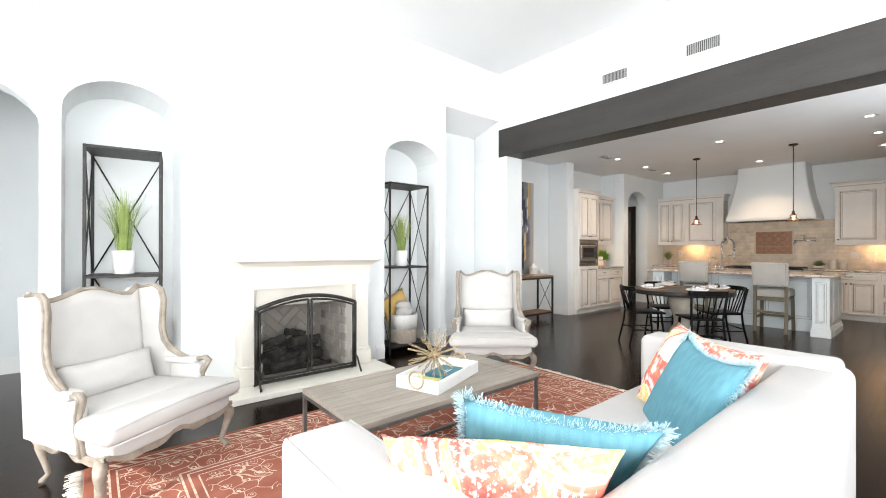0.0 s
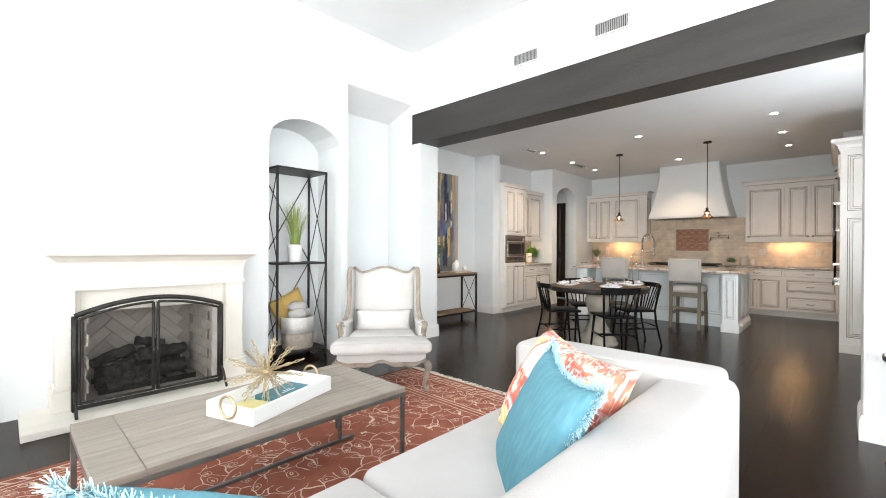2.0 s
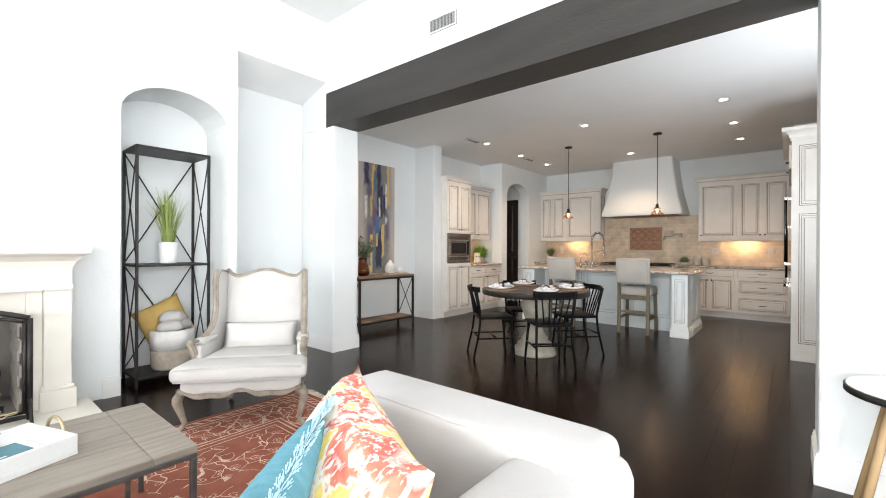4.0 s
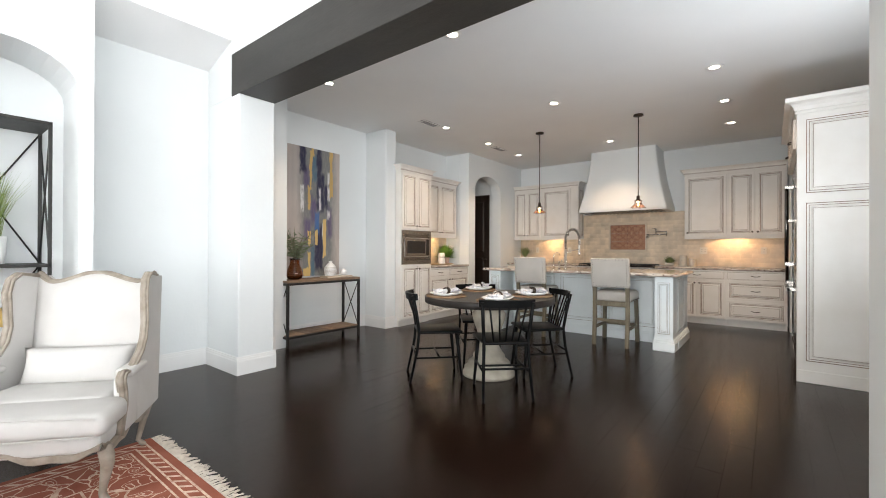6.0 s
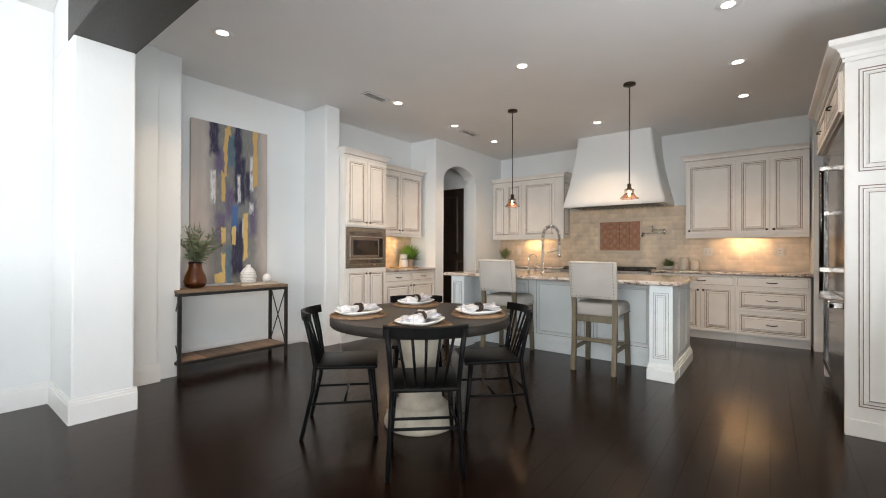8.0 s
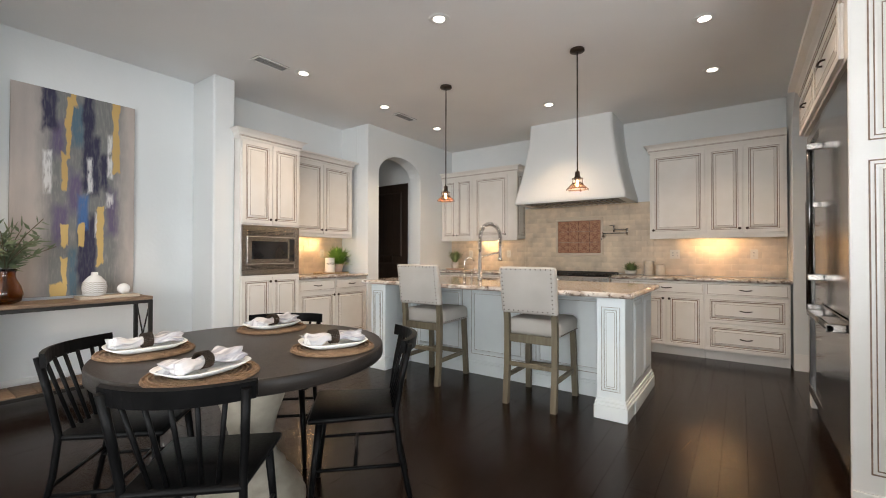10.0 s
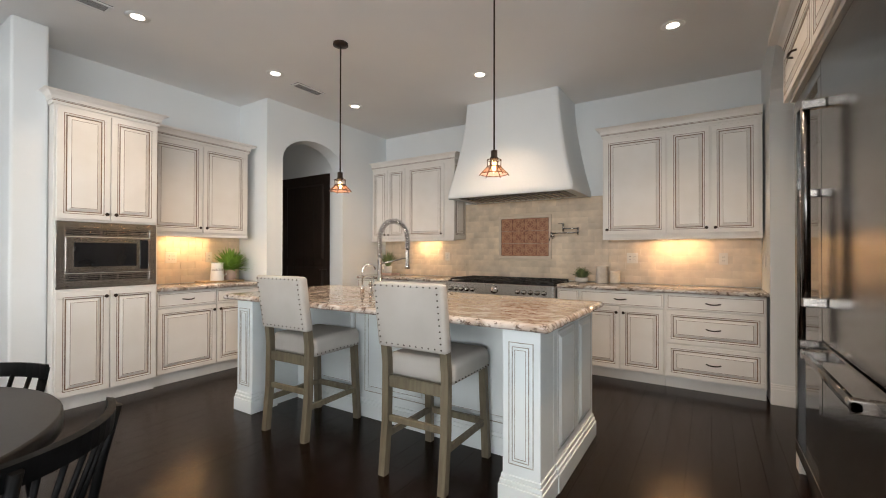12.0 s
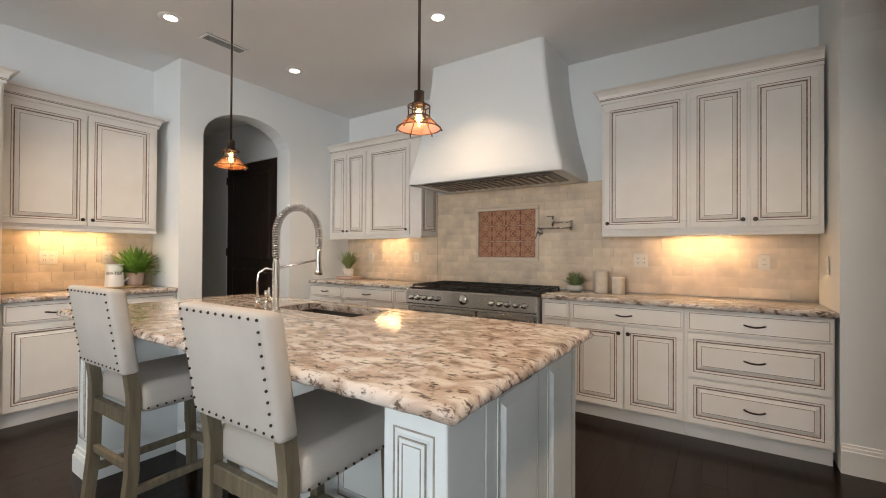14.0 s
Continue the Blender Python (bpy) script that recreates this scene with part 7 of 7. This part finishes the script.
MY0, MY1, MZ0, MZ1 = 2.245, 2.88, 1.215, 1.695
mp_ = thing("tile_panel", "patterned terracotta tile panel in a pale stone frame", "tile panel")
MOT = motif_material()
TS = (MY1 - MY0) / 4
tile_m = mesh_of("tile", B((0, 0.008, -TS / 2 + 0.001, TS / 2 - 0.001, -TS / 2 + 0.001, TS / 2 - 0.001), bevel=0.0015, seg=1), MOT)
for i in range(4):
    for j in range(3):
        ob = new("tile", tile_m)
        ob.parent = mp_
        ob.location = (XH - 0.026, MY0 + TS * (i + 0.5), MZ0 + (MZ1 - MZ0) / 3 * (j + 0.5))
part("frame", B(*[(XH - 0.034, XH - 0.008, a, b, z0, z1) for a, b, z0, z1 in ((MY0 - 0.035, MY1 + 0.035, MZ0 - 0.035, MZ0), (MY0 - 0.035, MY1 + 0.035, MZ1, MZ1 + 0.035), (MY0 - 0.035, MY0, MZ0, MZ1), (MY1, MY1 + 0.035, MZ0, MZ1))], bevel=0.006, seg=2), mat("pale_stone_trim", (0.68, 0.57, 0.45), (0.6, 0.5, 0.38), 8, 0.5), mp_)

pf = thing("pot_filler", "brushed nickel folding pot filler on the backsplash", "faucet", (XH - 0.012, 2.20, 1.46))
bm = bmesh.new()
lathe(bm, ((0.032, 0), (0.032, 0.006), (0.014, 0.012), (0.014, 0.05)), n=18)
bmesh.ops.rotate(bm, verts=list(bm.verts), matrix=Matrix.Rotation(radians(-90), 3, "Y"))
part("flange", bm, CHROME, pf)
bm = bmesh.new()
tube(bm, [(-0.05, 0, -0.01), (-0.05, 0, 0.05)], 0.012, 10)
tube(bm, [(-0.05, 0, 0.035), (-0.09, -0.33, 0.035)], 0.008, 8)
part("arm", bm, CHROME, pf)
bm = bmesh.new()
tube(bm, [(-0.09, -0.33, 0.01), (-0.09, -0.33, 0.10)], 0.012, 10)
tube(bm, [(-0.09, -0.33, 0.085), (-0.10, -0.16, 0.085)], 0.008, 8)
tube(bm, [(-0.10, -0.16, 0.05), (-0.10, -0.16, 0.15)], 0.012, 10)
tube(bm, [(-0.10, -0.16, 0.145), (-0.10, -0.10, 0.145)], 0.005, 6)
part("spout_arm", bm, CHROME, pf)
bm = bmesh.new()
tube(bm, [(-0.06, 0.01, 0), (-0.07, 0.02, -0.06)], 0.005, 6)
part("handle", bm, CHROME, pf)


ALMOND = mat("almond_plastic", (0.70, 0.65, 0.57), (0.66, 0.61, 0.53), 6, 0.4)


def outlet(at, rz, label="white outlet plate on the backsplash", w=0.075):
    o = thing("outlet", label, "outlet", at, rz, "outlet plates")
    part("plate", B((-w / 2, w / 2, -0.006, 0, -0.058, 0.058), bevel=0.003), ALMOND if "backsplash" in label else WHITE, o)
    for x in ((0,) if w < 0.1 else (-0.023, 0.023)):
        part("socket", B((x - 0.016, x + 0.016, -0.008, -0.0062, -0.034, 0.034), bevel=0.001, seg=1), ALMOND if "backsplash" in label else TRIM, o)
        for z in (-0.018, 0.018) if "backsplash" in label else ():
            for dx in (-0.006, 0.006):
                part("slot", B((x + dx - 0.0015, x + dx + 0.0015, -0.0086, -0.0081, z - 0.006, z + 0.006)), BLACK, o)


outlet((XH - 0.012, 1.30, 1.20), -90, w=0.115)
outlet((XH - 0.012, 0.46, 1.20), -90)
outlet((XH - 0.012, 3.72, 1.20), -90)
outlet((XH - 0.012, 4.45, 1.20), -90)
outlet((8.93, YN - 0.012, 1.20), 0, w=0.115)
outlet((9.33, YN - 0.012, 1.20), 0)
outlet((4.55, 4.984, 0.09), 0, "white outlet in the baseboard")
outlet((11.46, 0.156, 1.19), 180, "white switch plate on the wall end")

# counter things
FERN = mat("fern_green", (0.16, 0.30, 0.04), (0.26, 0.42, 0.08), 15, 0.6)
SUCC = mat("dusty_green", (0.14, 0.20, 0.07), (0.24, 0.28, 0.12), 15, 0.6)


def spiky(name, label, at, pot, pot_mat, h, n, m, spread, width=0.005, seed=1):
    p = thing(name, label, "plant", at)
    bm = bmesh.new()
    lathe(bm, pot, n=22)
    part("pot", bm, pot_mat, p)
    top = max(z for r_, z in pot) - 0.012
    r = random.Random(seed)
    bm = bmesh.new()
    for k in range(n):
        a = r.uniform(0, 6.28)
        q = r.random()
        el = 1.35 - 1.0 * q * spread
        d = Vector((math.cos(a) * math.cos(el), math.sin(a) * math.cos(el), math.sin(el)))
        L = h * r.uniform(0.6, 1.0)
        s = Vector((-math.sin(a), math.cos(a), 0)) * width
        b0 = Vector((d.x * 0.02, d.y * 0.02, top))
        m1, e = b0 + d * L * 0.5 + Vector((0, 0, L * 0.08)), b0 + d * L
        q0 = [bm.verts.new(z) for z in (b0 - s * 0.6, b0 + s * 0.6, m1 + s, e, m1 - s)]
        bm.faces.new(q0)
    part("leaves", bm, m, p)


CLAY = mat("blush_clay", (0.60, 0.42, 0.34), (0.52, 0.35, 0.28), 12, 0.7)
GREYPOT = mat("stone_pot", (0.58, 0.55, 0.50), (0.5, 0.47, 0.42), 12, 0.7)
spiky("potted_succulent", "small grey-green succulent in a stone bowl beside the range", (11.58, 1.80, 0.9255), ((0.045, 0), (0.065, 0.01), (0.078, 0.055), (0.072, 0.055), (0.001, 0.045)), GREYPOT, 0.15, 240, SUCC, 1.05, seed=4)
spiky("potted_succulent", "small spiky plant in a pale stone pot on a pink book", (11.60, 4.66, 0.9455), ((0.045, 0), (0.055, 0.01), (0.066, 0.105), (0.06, 0.105), (0.001, 0.09)), GREYPOT, 0.27, 200, SUCC, 0.6, seed=6)
solid("book", B((11.51, 11.71, 4.52, 4.80, 0.9255, 0.945), bevel=0.002), CLAY, "pink book lying on the granite counter", "book")
spiky("potted_fern", "bright green fern in a clay pot on a wooden board", (9.50, 5.27, 0.9405), ((0.055, 0), (0.06, 0.005), (0.078, 0.12), (0.072, 0.12), (0.001, 0.105)), CLAY, 0.29, 260, FERN, 1.45, 0.016, seed=9)
for x, y, h, r_ in ((11.60, 1.585, 0.185, 0.058), (11.60, 1.445, 0.135, 0.05)):
    bm = bmesh.new()
    lathe(bm, ((r_ * 0.96, 0), (r_, 0.004), (r_, h - 0.01), (r_ * 1.02, h - 0.008), (r_ * 1.02, h), (r_ * 0.3, h + 0.004)), (x, y, 0.9255), 28)
    solid("canister", bm, mat("speckled_cream", (0.70, 0.64, 0.55), (0.62, 0.55, 0.46), 25, 0.4), "cream ceramic canister with a wooden lid on the counter", "canister", group="canisters")
b = solid("cutting_board", B((9.16, 9.62, 5.17, 5.38, 0.9255, 0.940), bevel=0.004), OAK, "brown wooden board under a pitcher and fern", "board")
pt = thing("pitcher", "white enamel pitcher lettered WATER", "pitcher", (9.335, 5.24, 0.9405), 0)
bm = bmesh.new()
lathe(bm, ((0.058, 0), (0.06, 0.005), (0.056, 0.08), (0.052, 0.155), (0.058, 0.17), (0.053, 0.168), (0.047, 0.15), (0.05, 0.02), (0.001, 0.012)), n=30)
part("body", bm, WHITE, pt)
bm = bmesh.new()
tube(bm, [(0.052, 0, 0.145), (0.085, 0, 0.15), (0.10, 0, 0.12), (0.09, 0, 0.06), (0.056, 0, 0.035)], 0.006, 8)
part("handle", bm, WHITE, pt)
cu = bpy.data.curves.new("lettering", "FONT")
cu.body, cu.size, cu.align_x, cu.extrude = "WATER", 0.034, "CENTER", 0.0008
tmp = bpy.data.objects.new("lettering", cu)
me = bpy.data.meshes.new_from_object(tmp)
me.materials.clear()
me.materials.append(BLACK)
for vtx in me.vertices:
    a = vtx.co.x / 0.056
    vtx.co = Vector((0.0565 * math.sin(a), -0.0565 * math.cos(a) - vtx.co.z, 0.09 + vtx.co.y))
lt = new("lettering", me)
lt.parent = pt
lt.matrix_basis = pose(0, 0, 0, 0, 0, -22)
for ob in pt.children:
    for v in ob.data.vertices:
        v.co *= 1.18

# ---- lamps ----
CAN_GLOW = glow("lamp_lens", (1.0, 0.90, 0.76), 14)
STRIP_GLOW = glow("strip_lens", (1.0, 0.62, 0.30), 105)
BULB = glow("filament_bulb", (1.0, 0.56, 0.22), 26)
COPPER = mat("aged_copper", (0.09, 0.05, 0.032), (0.05, 0.03, 0.02), 14, 0.45, 0.8)
for x in (6.03, 8.15, 9.34, 10.45):
    for y in (0.815, 2.51, 4.22):
        if x == 9.34 and y == 2.51:
            continue
        l_ = thing("recessed_light", "round white recessed ceiling light, switched on", "ceiling light", (x, y, ZK), group="recessed lights")
        bm = bmesh.new()
        lathe(bm, ((0.044, -0.003), (0.078, -0.006), (0.084, 0.0)), n=28, cap=False)
        part("trim_ring", bm, TRIM, l_)
        bm = bmesh.new()
        lathe(bm, ((0.045, -0.002), (0.001, -0.002)), n=28, cap=False)
        part("lens", bm, CAN_GLOW, l_)
        lamp("can_light", "AREA", pose(x, y, ZK - 0.012), CAN_W, (1.0, 0.73, 0.50), 0.09, shape="DISK", spread=100)
for x, y in ((9.26, 3.222), (9.26, 1.782)):
    pd = thing("pendant_light", "small copper cage pendant with a glowing bulb over the island", "pendant light", (x, y, 0), group="pendants over the island")
    bm = bmesh.new()
    lathe(bm, ((0.062, ZK), (0.064, ZK - 0.02), (0.02, ZK - 0.028)), n=24)
    part("canopy", bm, BRONZE, pd)
    bm = bmesh.new()
    tube(bm, [(0, 0, ZK - 0.02), (0, 0, 1.985)], 0.006, 8)
    part("stem", bm, BRONZE, pd)
    bm = bmesh.new()
    lathe(bm, ((0.012, 1.99), (0.022, 1.985), (0.022, 1.93), (0.028, 1.925), (0.028, 1.905)), n=16)
    part("socket", bm, BRONZE, pd)
    cage = bmesh.new()
    for r_, z in ((0.046, 1.905), (0.043, 1.85), (0.048, 1.845), (0.092, 1.785)):
        tube(cage, [(r_ * math.cos(a), r_ * math.sin(a), z) for a in [2 * math.pi * k / 28 for k in range(29)]], 0.0035, 6, cap=False)
    for k in range(6):
        a = 2 * math.pi * k / 6
        ca, sa = math.cos(a), math.sin(a)
        tube(cage, [(0.028 * ca, 0.028 * sa, 1.915), (0.046 * ca, 0.046 * sa, 1.905), (0.044 * ca, 0.044 * sa, 1.848), (0.092 * ca, 0.092 * sa, 1.785), (0.098 * ca, 0.098 * sa, 1.77)], 0.003, 6)
    part("cage", cage, COPPER, pd, "copper wire cage")
    bm = bmesh.new()
    lathe(bm, ((0.043, 1.845), (0.090, 1.787)), n=28, cap=False)
    part("shade", bm, SHADE_MESH, pd, "fine copper mesh shade")
    bm = bmesh.new()
    lathe(bm, ((0.013, 1.905), (0.018, 1.885), (0.026, 1.85), (0.026, 1.83), (0.014, 1.80), (0.001, 1.793)), n=16)
    part("bulb", bm, CLEAR, pd, "clear glass bulb")
    bm = bmesh.new()
    lathe(bm, ((0.008, 1.885), (0.012, 1.86), (0.012, 1.83), (0.002, 1.81)), n=10)
    part("filament", bm, BULB, pd)
    for ob in pd.children:
        for v in ob.data.vertices:
            if v.co.z < 2.0:
                v.co.z = 1.77 + (v.co.z - 1.77) * 0.78
    lamp("pendant_bulb", "POINT", pose(x, y, 1.76), 2.5, (1.0, 0.62, 0.32), 0.03)
# strips under the wall cabinets
for x, y, w, d, rz in ((11.66, 0.86, 0.5, 0.05, 90), (11.66, 4.05, 0.4, 0.05, 90), (9.05, 5.30, 0.5, 0.05, 0)):
    l_ = thing("under_cabinet_light", "slim warm light strip under the wall cabinet", "light strip", (x, y, 1.419 if x > 11 and y < 2 else 1.439), rz)
    part("housing", B((-w / 2, w / 2, -d / 2, d / 2, -0.012, 0.0)), TRIM, l_)
    part("lens", B((-w / 2 + 0.01, w / 2 - 0.01, -0.008, 0.008, -0.0145, -0.0122)), STRIP_GLOW, l_)
    lamp("strip_light", "AREA", pose(x, y, 1.40 if x > 11 and y < 2 else 1.42, 0, 0, rz), 0.5, (1.0, 0.66, 0.36), w - 0.02, 0.03)

# ceiling grilles
for x0, x1, y0, y1 in ((7.66, 8.0, 4.22, 4.36), (9.60, 9.96, 4.20, 4.33)):
    v = thing("ceiling_vent", "white ceiling air grille", "air vent", group="ceiling grilles")
    part("backing", B((x0, x1, y0, y1, ZK - 0.004, ZK - 0.001)), BLACK, v)
    part("frame", B((x0, x1, y0, y0 + 0.018, ZK - 0.012, ZK - 0.0045), (x0, x1, y1 - 0.018, y1, ZK - 0.012, ZK - 0.0045), (x0, x0 + 0.018, y0 + 0.018, y1 - 0.018, ZK - 0.012, ZK - 0.0045), (x1 - 0.018, x1, y0 + 0.018, y1 - 0.018, ZK - 0.012, ZK - 0.0045)), TRIM, v)
    for k in range(7):
        yy = y0 + 0.024 + k * 0.0145
        part("slat", B((x0 + 0.018, x1 - 0.018, yy, yy + 0.005, ZK - 0.0075, ZK - 0.0045)), GRILLE, v)


# ---- backsplash tiles ----
TLW, TLH, GAP = 0.152, 0.0755, 0.0009
rng = random.Random(31)


def tiled(name, place, u0, u1, z0, z1, holes, rz):
    """Running-bond tiles on a wall; place(u, z) gives the world position of a tile's centre."""
    back = thing(name, "tumbled beige travertine tile backsplash", "backsplash")
    back["kind"] = "structure"
    made = {}
    row, z = 0, z0
    while z < z1 - 0.01:
        h = min(TLH, z1 - z)
        u = u0 - (TLW / 2 if row % 2 else 0)
        while u < u1 - 0.004:
            a, b = max(u, u0), min(u + TLW, u1)
            for h0, h1, hz0, hz1 in holes:
                if z + h > hz0 + 0.005 and z < hz1 - 0.005:
                    if a < h0 < b and b <= h1 + TLW:
                        b = h0 if b > h0 else b
                    if a >= h0 and b <= h1:
                        a = b
                    elif a < h1 < b:
                        a = h1
            if b - a > 0.012:
                key = (round(b - a, 3), round(h, 3))
                if key not in made:
                    w = b - a
                    made[key] = mesh_of("tile", B((-w / 2 + GAP / 2, w / 2 - GAP / 2, -0.008, 0.0, -h / 2 + GAP / 2, h / 2 - GAP / 2), bevel=0.0005, seg=1), TRAV)
                ob = new("tile", made[key])
                ob.parent = back
                x, y, zz = place((a + b) / 2, z + h / 2)
                ob.matrix_basis = pose(x, y, zz, rng.uniform(-0.3, 0.3), 0, rz)
            u += TLW
        z += TLH
        row += 1
    return back


g = solid("backsplash_grout", B((XH - 0.006, XH - 0.001, 0.152, 4.868, 0.926, 1.92), (8.57, 9.70, YN - 0.006, YN - 0.001, 0.926, 1.45)), GROUT, "beige tile grout behind the backsplash", "wall", "structure")
# along the range wall the run goes north; the tiles rise to the hood between the wall cabinets
tiled("backsplash", lambda u, z: (XH - 0.004, u, z), 0.155, 1.55, 0.927, 1.42, [], -90)
tiled("backsplash", lambda u, z: (XH - 0.004, u, z), 1.552, 3.42, 0.927, 1.915, [(MY0 - 0.03, MY1 + 0.03, MZ0 - 0.03, MZ1 + 0.03)], -90)
tiled("backsplash", lambda u, z: (XH - 0.004, u, z), 3.422, 4.866, 0.927, 1.44, [], -90)
tiled("backsplash", lambda u, z: (u, YN - 0.004, z), 8.572, 9.698, 0.927, 1.44, [], 0)


# ---- floor planks ----
FLOORWOOD = mat("espresso_floor", (0.0105, 0.0052, 0.0034), (0.006, 0.0032, 0.0022), 5, 0.20, bump=0.06, bscale=40, stretch=(0.5, 6, 6), rvar=0.08, piece=0.18, spec=0.19)
FLOORWOOD.node_tree.nodes["Principled BSDF"].inputs["Specular Tint"].default_value = (1.0, 0.80, 0.64, 1)
floor = solid("floor", B((-3.5, 14, -6, 8, -0.05, -0.004)), mat("floor_gap", (0.010, 0.007, 0.005), (0.014, 0.009, 0.007), 5, 0.8), "dark espresso hardwood plank floor with a satin gloss", "floor", "structure")
rng = random.Random(7)
PWID = 0.127
lens_ = (1.1, 1.4, 1.7)
protos = {}
for L in lens_:
    bm = B((0.0004, L - 0.0004, 0.0003, PWID - 0.0003, -0.02, 0.0), bevel=0.0006, seg=1)
    protos[L] = mesh_of("plank", bm, FLOORWOOD)
rest = bmesh.new()
count = 0
for j in range(84):
    y = -3.75 + j * PWID
    if y > 6.9:
        break
    x = -3.4 - rng.random() * 1.4
    while x < 12.2:
        L = rng.choice(lens_)
        near = 5.6 < x + L / 2 < 11.3 and 0.1 < y < 4.9
        if near and count < 300:
            ob = new("plank", protos[L])
            ob.parent = floor
            ob.location = (x, y, rng.uniform(-0.0003, 0.0003))
            count += 1
        else:
            x_end = x + L
            box(rest, x + 0.0004, x_end - 0.0004, y + 0.0003, y + PWID - 0.0003, -0.02, rng.uniform(-0.0004, 0.0))
        x += L
ob = part("planks", rest, FLOORWOOD, floor)
ob["kind"] = "stuff"
